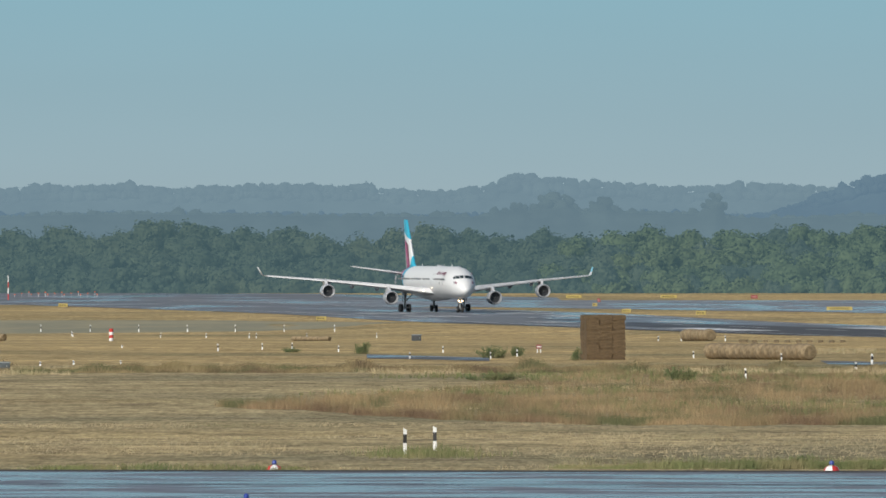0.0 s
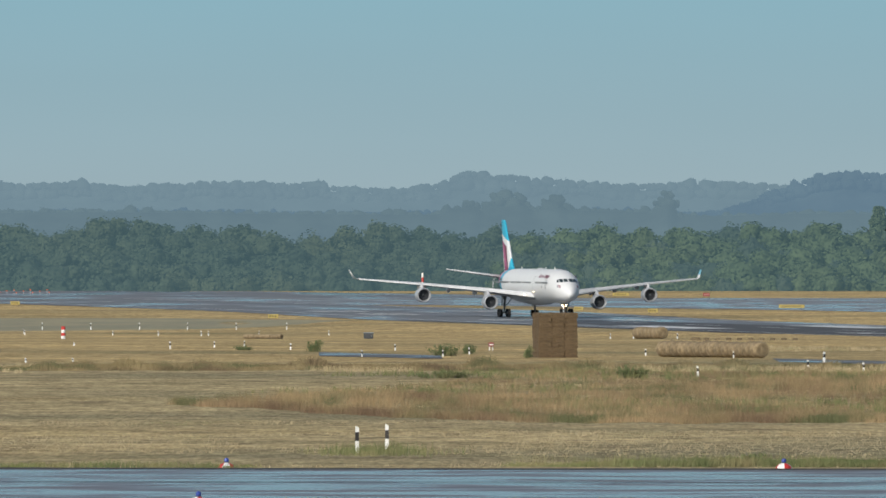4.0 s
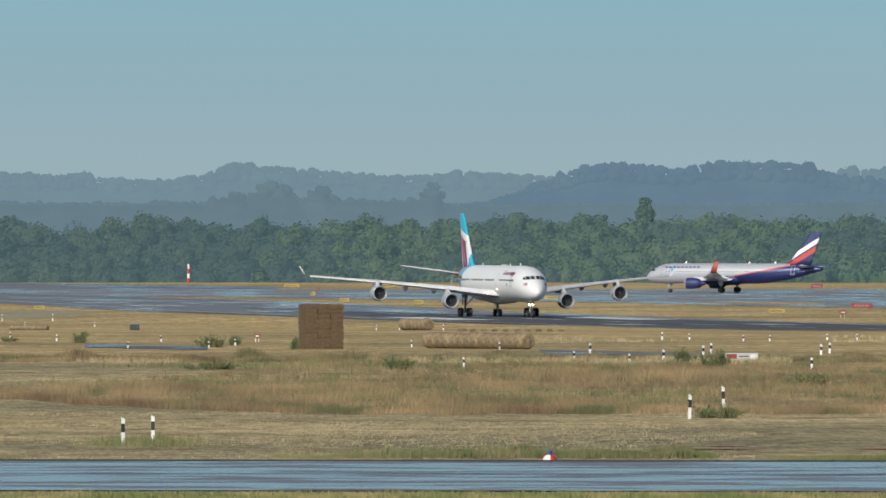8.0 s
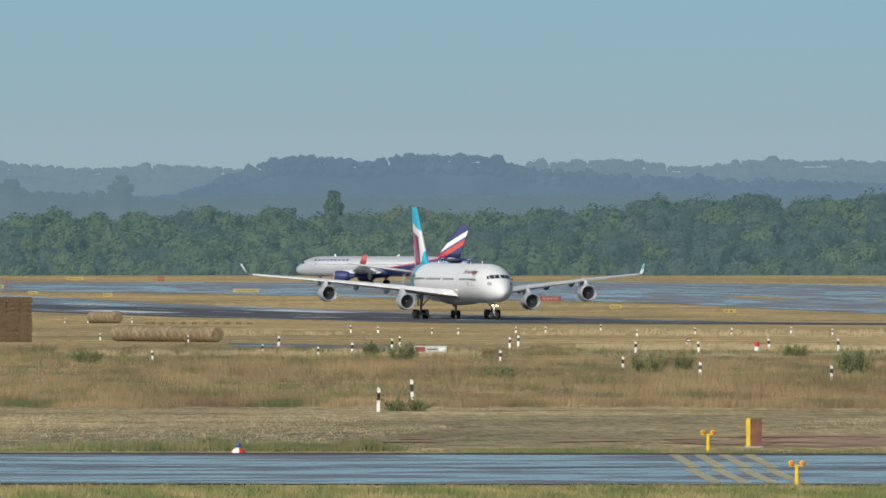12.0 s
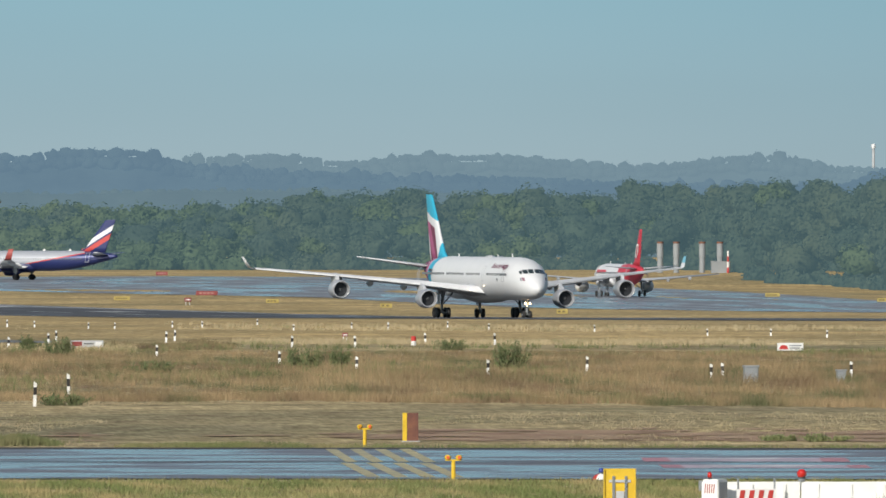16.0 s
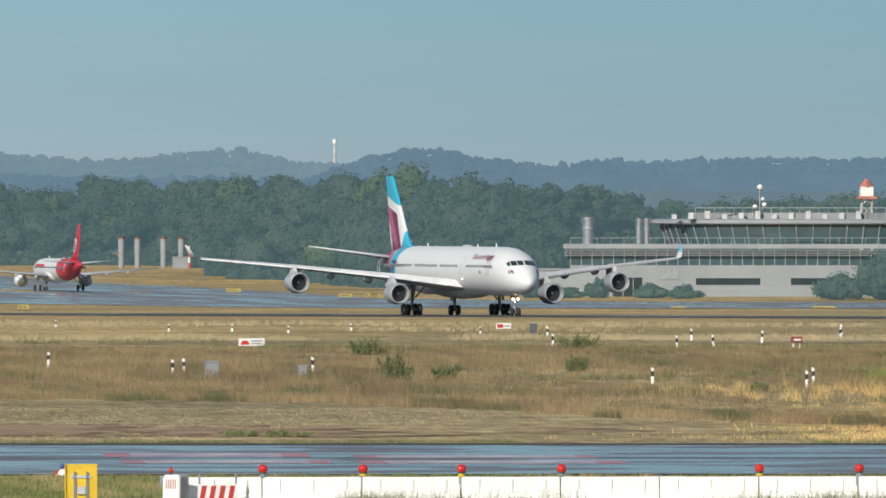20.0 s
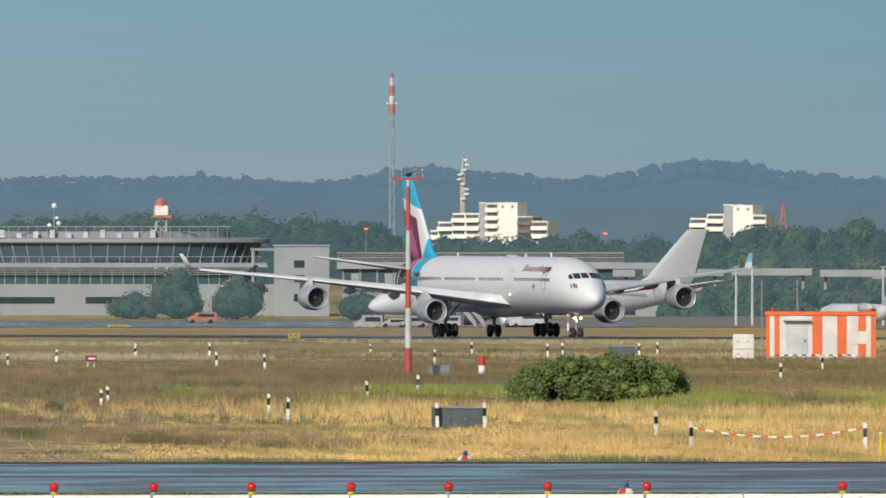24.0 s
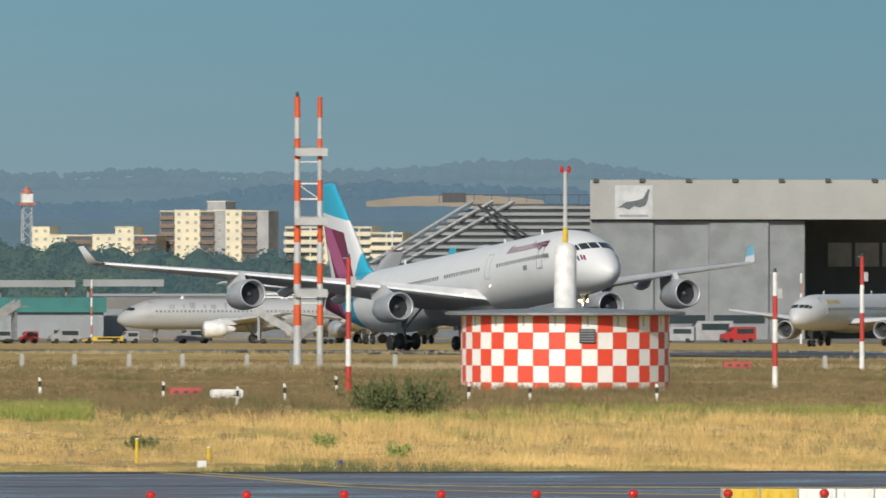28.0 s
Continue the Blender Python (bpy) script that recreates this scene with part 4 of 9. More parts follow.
            prof = [(ex - 0.34 * el, ez + er * 0.9), (ex - 0.46 * el, ez + er * 1.12), (le + 0.2, zw + 0.10 * k), (le - 1.0 * k, zw + 0.36 * k), (le - 2.6 * k, zw), (ex - 1.15 * el, ez + er * 0.55), (ex - 0.8 * el, ez + er * 0.5)]
            rings(bm, [[(p[0], s * ey - w2, p[1]) for p in prof], [(p[0], s * ey + w2, p[1]) for p in prof]])
            bmesh.ops.recalc_face_normals(bm, faces=bm.faces)
            part("pylon", bm, sp["wingpaint"], e)
    # fin
    bm = B()
    loops = []
    for z, le, te in sp["fin"]:
        loops.append([(p[0], p[2], z) for p in airfoil(le, te, 0, 0, 0.10)])
    rings(bm, loops)
    bmesh.ops.recalc_face_normals(bm, faces=bm.faces)
    part("fin", bm, sp["finpaint"], t, sp.get("finlabel", ""), True)
    # cockpit windows: panes that follow the nose
    def on_nose(y, z):
        x, step = nose, 0.02
        while x > nose - 9 * k:
            i = next(q for q in range(len(secs) - 1) if secs[q][0] >= x >= secs[q + 1][0])
            p, q = secs[i], secs[i + 1]
            f = (x - p[0]) / (q[0] - p[0])
            rr, dz = R * (p[2] + f * (q[2] - p[2])), R * (p[1] + f * (q[1] - p[1]))
            if y * y + (z - zc - dz) ** 2 <= rr * rr:
                return x
            x -= step
        return x

    for s in (1, -1):
        for y0, y1, b0, b1, t0, t1 in ((0.025, 0.25, 0.27, 0.26, 0.445, 0.44), (0.28, 0.475, 0.255, 0.24, 0.435, 0.415), (0.505, 0.60, 0.235, 0.225, 0.405, 0.33)):
            grid = []
            for j in range(5):
                line = []
                for i in range(6):
                    u, v = i / 5, j / 4
                    fy = y0 + (y1 - y0) * u * (0.97 if v > 0.5 and y1 > 0.6 else 1)
                    fz = (b0 + (b1 - b0) * u) * (1 - v) + (t0 + (t1 - t0) * u) * v
                    y, z = fy * R, zc + fz * R
                    line.append((on_nose(y, z) + 0.05, s * (y + 0.03), z + 0.025))
                grid.append(line)
            rim = grid[0] + [g[-1] for g in grid[1:-1]] + grid[-1][::-1] + [g[0] for g in grid[-2:0:-1]]
            bm = B()
            vv = [[bm.verts.new(p) for p in g] for g in grid]
            for j in range(4):
                for i in range(5):
                    bm.faces.new((vv[j][i], vv[j][i + 1], vv[j + 1][i + 1], vv[j + 1][i]))
            rings(bm, [rim, [(p[0] - 0.15, p[1] * 0.95, p[2] - 0.05) for p in rim]], caps=False)
            bmesh.ops.remove_doubles(bm, verts=bm.verts, dist=0.0005)
            bmesh.ops.recalc_face_normals(bm, faces=bm.faces)
            part("cockpit_window", bm, GLASS, t, "dark cockpit window pane")
    # cabin windows in rows, doors
    for s in (1, -1):
        for x0, x1 in sp["windows"]:
            bm = B()
            x = x0
            while x > x1:
                hz = R * 0.20
                y = s * math.sqrt(R * R - hz * hz)
                box(bm, x - 0.10, x + 0.10, y - 0.05, y + 0.05, zc + hz - 0.15, zc + hz + 0.15)
                x -= 0.53
            r = part("cabin_glazing", bm, CABIN, t, "row of small dark cabin windows")
            r["kind"] = "stuff"
        for x, w, h in sp["doors"]:
            d = []
            for z in np.linspace(zc - 0.12 * R, zc - 0.12 * R + h, 7):
                y = math.sqrt(R * R - (z - zc) ** 2) + 0.012
                d.append([(x - w / 2, s * y, z), (x + w / 2, s * y, z), (x + w / 2, s * (y - 0.06), z), (x - w / 2, s * (y - 0.06), z)])
            bm = B()
            rings(bm, [[q[0] for q in d] + [q[3] for q in d[::-1]], [(q[0][0] + 0.07, q[0][1], q[0][2]) for q in d] + [(q[3][0] + 0.07, q[3][1], q[3][2]) for q in d[::-1]]])
            rings(bm, [[q[1] for q in d] + [q[2] for q in d[::-1]], [(q[1][0] - 0.07, q[1][1], q[1][2]) for q in d] + [(q[2][0] - 0.07, q[2][1], q[2][2]) for q in d[::-1]]])
            for q in (d[0], d[-1]):
                box(bm, x - w / 2, x + w / 2, min(q[0][1], q[3][1]), max(q[0][1], q[3][1]), q[0][2] - 0.035, q[0][2] + 0.035)
            bmesh.ops.recalc_face_normals(bm, faces=bm.faces)
            part("door", bm, sp["seam"], t, "cabin door outline")
    # landing gear
    for gx, gy, wheels, wr, top in sp["gears"]:
        bm = B()
        tube(bm, (gx, gy, wr), (gx + 0.1, gy * 0.97, top), 0.17 * k, 0.22 * k, 10)
        tube(bm, (gx - 0.1, gy, wr + 0.9 * k), (gx - 0.05, gy * 0.55 if abs(gy) > 1 else gy, top), 0.08 * k, 0.10 * k, 8)
        tube(bm, (gx + 0.1, gy, wr + 0.7 * k), (gx + 1.6 * k, gy * 0.95, top), 0.07 * k, 0.09 * k, 8)
        for dx in sorted({w[0] for w in wheels}):
            tube(bm, (gx + dx, gy - 0.75 * k, wr), (gx + dx, gy + 0.75 * k, wr), 0.10 * k, None, 8)
        if len(wheels) > 2:
            box(bm, gx - 0.95 * k, gx + 0.95 * k, gy - 0.14, gy + 0.14, wr - 0.12, wr + 0.14)
        box(bm, gx - 0.5 * k, gx + 0.5 * k, gy + (0.35 if gy > 0 else -0.40) * k, gy + (0.40 if gy > 0 else -0.35) * k, wr + 1.1 * k, top)
        g = part("nose_gear" if gx > 8 * k else "main_gear", bm, GREY, t, "grey metal landing gear leg")
        for dx, dy in wheels:
            bm = B()
            w2 = 0.21 * k
            loops = []
            for r, yy in ((0.55, -w2 * 0.8), (0.86, -w2), (0.97, -w2 * 0.6), (1.0, 0), (0.97, w2 * 0.6), (0.86, w2), (0.55, w2 * 0.8)):
                loops.append([(gx + dx + wr * r * math.cos(2 * math.pi * i / 20), gy + dy + yy, wr + wr * r * math.sin(2 * math.pi * i / 20)) for i in range(20)])
            rings(bm, loops)
            bmesh.ops.recalc_face_normals(bm, faces=bm.faces)
            wh = part("wheel", bm, BLACK, g, "black tyre", True)
            bm = B()
            tube(bm, (gx + dx, gy + dy - w2 * 0.86, wr), (gx + dx, gy + dy + w2 * 0.86, wr), wr * 0.42, None, 12)
            tube(bm, (gx + dx, gy + dy - w2 * 1.0, wr), (gx + dx, gy + dy + w2 * 1.0, wr), wr * 0.16, None, 8)
    if "lights" in sp:
        for lx, ly, lz, lr in sp["lights"]:
            part("landing_light", turned(B(), [(lr, -0.14), (lr, 0.0), (0.01, 0.02)], 12, 0, "x", (lx, ly, lz)), LANDING, t, "lit landing light")
    if "dome" in sp:
        x0, x1, hh = sp["dome"]
        part("satcom_dome", rings(B(), [[(x0 + (x1 - x0) * u, 0.55 * w * math.cos(math.pi * i / 8), zc + R - 0.06 + hh * w * math.sin(math.pi * i / 8)) for i in range(9)] for u, w in ((0, 0.1), (0.1, 0.6), (0.3, 1), (0.7, 1), (0.9, 0.6), (1, 0.1))]), sp["belly"], t, "", True)
    if "emblem" in sp:
        for s in (-1, 1):
            for i, (ex, mat) in enumerate(sp["emblem"]):
                bm = B()
                loops = []
                for j in range(4):
                    z = zc + R * (-0.09 + 0.05 * j) + 0.06 * (i % 2)
                    xx = ex - 0.42 * j / 3
                    row = []
                    for dx in (0.0, 0.17):
                        q = next(m for m in range(len(secs) - 1) if secs[m][0] >= xx + dx >= secs[m + 1][0])
                        f = (xx + dx - secs[q][0]) / (secs[q + 1][0] - secs[q][0])
                        rr, dz = R * (secs[q][2] + f * (secs[q + 1][2] - secs[q][2])), R * (secs[q][1] + f * (secs[q + 1][1] - secs[q][1]))
                        y = math.sqrt(max(0.01, rr * rr - (z - zc - dz) ** 2))
                        row += [(xx + dx, s * (y - 0.05), z), (xx + dx, s * (y + 0.03), z)]
                    loops.append([row[0], row[1], row[3], row[2]])
                rings(bm, loops)
                bmesh.ops.recalc_face_normals(bm, faces=bm.faces)
                part("emblem_bar", bm, mat, t, "slanted painted emblem bar")
    # aerials
    for x, h in sp["aerials"]:
        bm = B()
        rings(bm, [[(x, -0.03, zc + R - 0.05), (x, 0.03, zc + R - 0.05), (x - 0.5, 0.03, zc + R - 0.05), (x - 0.5, -0.03, zc + R - 0.05)],
                   [(x - 0.28, -0.02, zc + R + h), (x - 0.28, 0.02, zc + R + h), (x - 0.5, 0.02, zc + R + h), (x - 0.5, -0.02, zc + R + h)]])
        part("aerial", bm, WHITE, t)
    return t


FAN = material("fan_blades", (0.030, 0.032, 0.036), 0.45, 0.3, vary=0.3, scale=2.0)
LIP = material("intake_lip_metal", (0.42, 0.43, 0.45), 0.4, 0.3, vary=0.05, scale=1.0)
SEAM = material("door_seam", (0.40, 0.41, 0.43), 0.5)
WING = material("wing_grey", (0.52, 0.53, 0.54), 0.45, vary=0.08, scale=0.4, other=(0.46, 0.47, 0.48))
SLAT = material("pale_slat_paint", (0.56, 0.57, 0.58), 0.42, vary=0.08, scale=0.6, other=(0.48, 0.49, 0.50))
CABIN = material("cabin_window_glass", (0.17, 0.18, 0.19), 0.25)
LANDING = glowing("landing_light_glow", (1.0, 0.72, 0.42), 9.0)
WINE_P, SLATE_P = material("wine_mark", (0.20, 0.03, 0.07), 0.4), material("slate_mark", (0.10, 0.11, 0.14), 0.4)
BELLY = material("belly_grey", (0.50, 0.51, 0.52), 0.4, vary=0.06, scale=0.4)
SILVER = material("nacelle_silver", (0.50, 0.52, 0.55), 0.35, 0.35, vary=0.06, scale=0.5)
CYAN, WINE, PINK = (0.03, 0.36, 0.52), (0.16, 0.018, 0.055), (0.40, 0.10, 0.22)

BOGIE = [(-0.95, -0.70), (-0.95, 0.70), (0.95, -0.70), (0.95, 0.70)]
FOUR_JET = dict(
    nose=32.3, tail=-31.4, R=2.82, zc=5.25, snout=(1.28, 1.0),
    body=paint("white_body_with_wine_tail", [(CYAN, 1.0, -0.25, -22.6, -19.3), (PINK, 1.0, -0.1, -23.6, -21.9), (WINE, 1.0, 0.15, -40, -22.0)]),
    belly=BELLY, wingpaint=WING, nacelle=SILVER, fan=FAN, seam=SEAM, lip=LIP,
    wing=[(1.6, 10.9, -1.8, 3.35, 0.115), (9.4, 5.5, -2.7, 4.55, 0.10), (19.3, -0.6, -5.4, 5.75, 0.09), (29.0, -6.6, -9.2, 6.75, 0.085)],
    winglet=(30.15, -8.7, -9.9, 8.35), wingletpaint=paint("winglet_cyan", [((0.18, 0.45, 0.56), 0, 1, 7.5, 20)]), wingletother=paint("winglet_white", []), wingletlabel="winglet with cyan tip",
    fairings=(5.2, 9.9, 14.2, 18.2), stab=[(0.6, -22.4, -28.4, 6.55), (9.9, -28.4, -30.3, 7.95)],
    engines=[(9.5, 9.3, 2.65, 1.18, 4.9), (2.1, 19.35, 3.95, 1.18, 4.7)],
    fin=[(7.2, -17.7, -28.6), (8.6, -20.6, -29.2), (12.4, -24.1, -30.2), (16.1, -27.6, -31.3), (16.3, -28.3, -31.3)],
    finpaint=paint("fin_white_wine_cyan", [(WINE, 1.0, 0.55, -23.3, -18.7), (PINK, 1.0, 0.95, -19.1, -16.5), (CYAN, 1.0, -0.5, -26.7, 10), ((0.66, 0.67, 0.68), 0.2, 1.0, 6.8, 20), (CYAN, 0.2, 1.0, 7.9, 20)]),
    finlabel="tail fin in wine red, white and cyan",
    windows=[(25.2, 14.2), (10.6, 3.0), (1.6, -8.0), (-9.5, -22.0)], doors=[(23.6, 1.1, 1.95), (12.4, 1.1, 1.95), (-24.2, 1.0, 1.9)],
    gears=[(0, 5.34, BOGIE, 0.70, 4.3), (0, -5.34, BOGIE, 0.70, 4.3), (-0.6, 0, [(0, -0.42), (0, 0.42)], 0.62, 3.2), (25.6, 0, [(0, -0.40), (0, 0.40)], 0.55, 2.9)],
    lights=[(26.05, -0.30, 2.05, 0.13), (26.05, 0.30, 2.05, 0.13), (26.05, 0.0, 1.75, 0.10), (9.75, -3.7, 3.80, 0.10), (9.75, 3.7, 3.80, 0.10), (12.7, -2.68, 4.32, 0.055), (12.7, 2.68, 4.32, 0.055)], dome=(3.8, 6.6, 0.26), emblem=[(30.1, WINE_P), (29.78, WINE_P), (29.46, SLATE_P)],
    aerials=[(18.0, 0.45), (10.0, 0.35), (-12.0, 0.4)])
a340 = airliner("airliner", FOUR_JET, "white four-engined airliner with wine red and cyan tail taking off")

TWIN = dict(
    nose=17.6, tail=-19.97, R=1.98, zc=3.75, snout=(1.05, 0.78),
    wing=[(1.2, 6.0, -1.4, 2.55, 0.12), (6.0, 2.9, -1.6, 3.0, 0.11), (16.6, -3.2, -4.8, 3.95, 0.09)], winglet=(17.5, -4.6, -5.6, 6.1),
    fairings=(4.4, 8.0, 11.6), stab=[(0.5, -14.6, -18.2, 4.9), (6.2, -17.6, -19.0, 5.4)], engines=[(6.6, 5.75, 1.85, 1.03, 3.6)],
    fin=[(5.4, -11.6, -17.4), (6.4, -13.2, -17.7), (11.6, -17.3, -19.5), (11.76, -17.7, -19.5)],
    windows=[(12.5, -13.0)], doors=[(13.2, 0.85, 1.85), (-14.3, 0.8, 1.8)],
    gears=[(0, 3.8, [(0, -0.46), (0, 0.46)], 0.57, 2.6), (0, -3.8, [(0, -0.46), (0, 0.46)], 0.57, 2.6), (12.64, 0, [(0, -0.25), (0, 0.25)], 0.38, 2.1)],
    aerials=[(9.5, 0.4), (-4.0, 0.35), (-9.5, 0.35)], wingpaint=WING, fan=FAN, seam=SEAM, lip=LIP)
NAVY, CRIMSON = (0.02, 0.03, 0.12), (0.50, 0.06, 0.05)
NAVY_JET = dict(TWIN, body=paint("silver_body_navy_tail", [(CRIMSON, 1.0, 5.7, -60, 17.2), (NAVY, 1.0, 5.7, -60, 16.0), (NAVY, 1.0, -1.2, -60, -19.8)], (0.43, 0.45, 0.48), 0.35, 0.2),
                belly=paint("navy_belly", [], NAVY), nacelle=paint("navy_nacelle", [((0.45, 0.10, 0.09), 1, 0, 6.35, 9)], NAVY), nacellelabel="navy engine with red-edged intake",
                finpaint=paint("navy_fin_red_white", [((0.70, 0.70, 0.71), 1.0, 1.7, -2.4, -0.8), (CRIMSON, 1.0, 1.7, -4.7, -3.0)], NAVY), finlabel="navy tail fin with white and red sweep",
                wingletpaint=paint("dull_red_winglet", [], (0.34, 0.07, 0.06)), wingletlabel="dull red winglet")
navy_jet = airliner("airliner", NAVY_JET, "silver and navy twin-engined airliner taxiing beyond the runway")
SCARLET = (0.50, 0.03, 0.05)
RED_JET = dict(TWIN, body=paint("white_body_red_tail", [(SCARLET, 1.0, -0.35, -40, -8.4)]), belly=paint("red_belly", [(SCARLET, 1.0, 0, -40, -5.5)], (0.7, 0.7, 0.7)), nacelle=WHITE,
               finpaint=paint("red_fin", [], SCARLET), finlabel="red tail fin", winglet=None)
red_jet = airliner("airliner", RED_JET, "white twin-engined airliner with red tail rolling away")
for s in (-1, 1):                        # a plain white ring on the fin
    bm = B()
    n = 20
    inner, outer = ([(-16.3 + r * 1.15 * math.cos(2 * math.pi * i / n) - 0.55 * r * 1.5 * math.sin(2 * math.pi * i / n), 0.36 * s, 8.0 + r * 1.5 * math.sin(2 * math.pi * i / n)) for i in range(n)] for r in (0.62, 0.85))
    rings(bm, [inner, outer, [(p[0], p[1] - 0.08 * s, p[2]) for p in outer], [(p[0], p[1] - 0.08 * s, p[2]) for p in inner]], caps=False)
    bmesh.ops.recalc_face_normals(bm, faces=bm.faces)
    part("emblem", bm, WHITE, red_jet, "white painted ring")


# ---- straw ----
def square_bale(name="straw_bale"):
    bm = B()
    box(bm, -0.452, 0.452, -0.737, 0.737, 0.0, 0.350)
    bmesh.ops.subdivide_edges(bm, edges=bm.edges[:], cuts=5, use_grid_fill=True)
    for v in bm.verts:
        n = noise.noise_vector(v.co * 3.1)
        v.co += Vector((n.x, n.y, n.z)) * 0.045
        r = max(abs(v.co.x) / 0.450, abs(v.co.y) / 0.72)
        v.co.z = 0.17 + (v.co.z - 0.17) * (1 - 0.012 * r * r)
    return bm


STACK = (11.0, 1112.2)
first = single("straw_bale", square_bale(), HAY, *STACK, 8, "square straw bale in a tall stack on the mown meadow", "straw bale", "bales of the stack")
for lay in range(9):
    for i in (0, 1, 2):
        for j in (0, 1):
            r = random.Random(lay * 7 + i * 3 + j)
            dx, dy = (i - 1) * 0.895 + r.uniform(-0.02, 0.02), (j - 0.5) * 1.46 + r.uniform(-0.03, 0.03)
            c, s = math.cos(radians(8)), math.sin(radians(8))
            m = pose(STACK[0] + dx * c - dy * s, STACK[1] + dx * s + dy * c, land(*STACK) + lay * 0.342, 0, 0, 8 + r.uniform(-1.2, 1.2) + 180 * r.randint(0, 1))
            if lay == 0 and i == 0 and j == 0:
                first.matrix_basis = m
            else:
                copy_thing(first, m)


def round_bale(r, w):
    bm = B()
    half = [(0.02, -w / 2 + 0.05), (r * 0.22, -w / 2 + 0.02), (r * 0.30, -w / 2 + 0.07), (r * 0.46, -w / 2 + 0.01), (r * 0.54, -w / 2 + 0.07), (r * 0.70, -w / 2), (r * 0.84, -w / 2 + 0.03), (r * 0.94, -w / 2 + 0.14), (r * 1.0, -w / 4), (r * 1.01, 0)]
    prof = half + [(a, -b) for a, b in half[-2::-1]]
    turned(bm, prof, 26, 0, "x", (0, 0, r * 0.98))
    for v in bm.verts:
        v.co += noise.noise_vector(v.co * 4.0) * 0.02
        v.co.z = max(v.co.z, 0.0)
    return bm


def bale_row(x0, y0, x1, y1, n, r, label, group):
    a, b = Vector((x0, y0)), Vector((x1, y1))
    w = (b - a).length / n
    yaw = math.degrees(math.atan2((b - a).y, (b - a).x))
    ob = None
    for i in range(n):
        p = a.lerp(b, (i + 0.5) / n)
        k = 0.95 + 0.09 * ((i * 53) % 11) / 10
        m = pose(p.x, p.y, land(p.x, p.y) - 0.01, 0, 0, yaw + ((i * 37) % 7 - 3) * 1.6) @ Matrix.Diagonal((1, k, k, 1))
        if ob is None:
            ob = single("round_bale", round_bale(r, w * 0.97), HAY_ROUND, p.x, p.y, yaw, label, "straw bale", group, smooth=True)
            ob.matrix_basis = m
        else:
            copy_thing(ob, m)


bale_row(18.5, 1123.0, 25.2, 1108.4, 14, 0.60, "round straw bale lying in a long row on the meadow", "round bales in the long row")
bale_row(24.0, 1606.0, 26.5, 1598.0, 7, 0.62, "round straw bale in a short row near the runway", "round bales in the short row")
bale_row(-20.6, 2204.0, -15.4, 2198.0, 7, 0.36, "far round straw bale in a row near the runway", "far round bales")
bale_row(-62.0, 2215.0, -60.0, 2213.0, 2, 0.55, "far round straw bale near the runway", "far single bales")

low_bale = None
for i in range(10):                          # a row of low bales sunk in the stubble
    m = pose(26.9 + i * 0.98, 1447 - i * 0.4, land(27 + i, 1447) - 0.06, 0, 0, 88 + (i * 29) % 5) @ Matrix.Diagonal((0.9, 0.56, 0.92, 1))
    if low_bale is None:
        low_bale = single("straw_bale", square_bale(), HAY_ROUND, 26.9, 1447, 88, "low flat straw bale in a row on the stubble", "straw bale", "low bales near the runway")
        low_bale.matrix_basis = m
    else:
        copy_thing(low_bale, m)

# ---- marker posts ----
POST_WHITE = material("post_white_plastic", (0.80, 0.80, 0.79), 0.4, vary=0.08, scale=5.0, other=(0.66, 0.65, 0.60))
POST_BLACK = material("post_black_band", (0.025, 0.022, 0.02), 0.5, vary=0.2, scale=5.0)


def marker_post(h, label, group):
    """A slim white delineator post: slanted top, black band, hollow triangular section."""
    t = thing("marker_post", 0, 0, 0, label, "marker post", group)
    sec = [(-0.065, -0.05), (0.065, -0.05), (0.065, 0.0), (0.03, 0.055), (-0.03, 0.055), (-0.065, 0.0)]
    def seg(z0, z1, k, slant=0.0):
        return rings(B(), [[(x * k, y * k, z0) for x, y in sec], [(x * k, y * k, z1 + slant * x) for x, y in sec]])
    part("shaft", seg(-0.05, h * 0.48, 1.0), POST_WHITE, t)
    part("band", seg(h * 0.48, h * 0.80, 1.04), POST_BLACK, t, "black reflector band")
    part("cap", seg(h * 0.80, h, 1.0, -0.5), POST_WHITE, t)
    return t


def put_posts(h, places, label, group, yaw=0):
    ob = None
    for i, (x, y) in enumerate(places):
        r = random.Random(i * 13 + int(abs(x) * 10))
        m = pose(x, y, land(x, y), r.uniform(-1.5, 1.5), r.uniform(-2.5, 2.5), yaw + r.uniform(-25, 25))
        if 1060 < y < 1320:                  # the far rows are shorter
            m = m @ Matrix.Diagonal((0.85, 0.85, 0.68 if x > 40 else 0.84, 1))
        if ob is None:
            ob = marker_post(h, label, group)
            ob.matrix_basis = m
        else:
            copy_thing(ob, m)


put_posts(0.70, [(-17.2, 1234.9), (-14.1, 1259.9), (-11.9, 1272.9), (-2.3, 1119.0), (0.0, 1212.0), (5.3, 1153.0), (3.3, 1119.0), (-5.9, 1212.0), (-7.9, 1223.0),
                 (17.6, 1134.9), (23.1, 1102.8), (17.5, 933.8), (28.0, 1055.6), (25.3, 989.7), (28.0, 965.6), (24.2, 1640.0), (29.0, 1660.0), (22.5, 1690.0)],
          "white marker post with black band in mown meadow", "posts in the western meadow")
put_posts(1.1, [(-61.2, 2459.2), (-53.7, 2459.4), (-46.3, 2459.6), (-38.9, 2459.7), (-31.6, 2459.8), (-24.2, 2459.9), (-16.5, 2459.9)],
          "thin white marker post beside the runway", "posts along the runway")
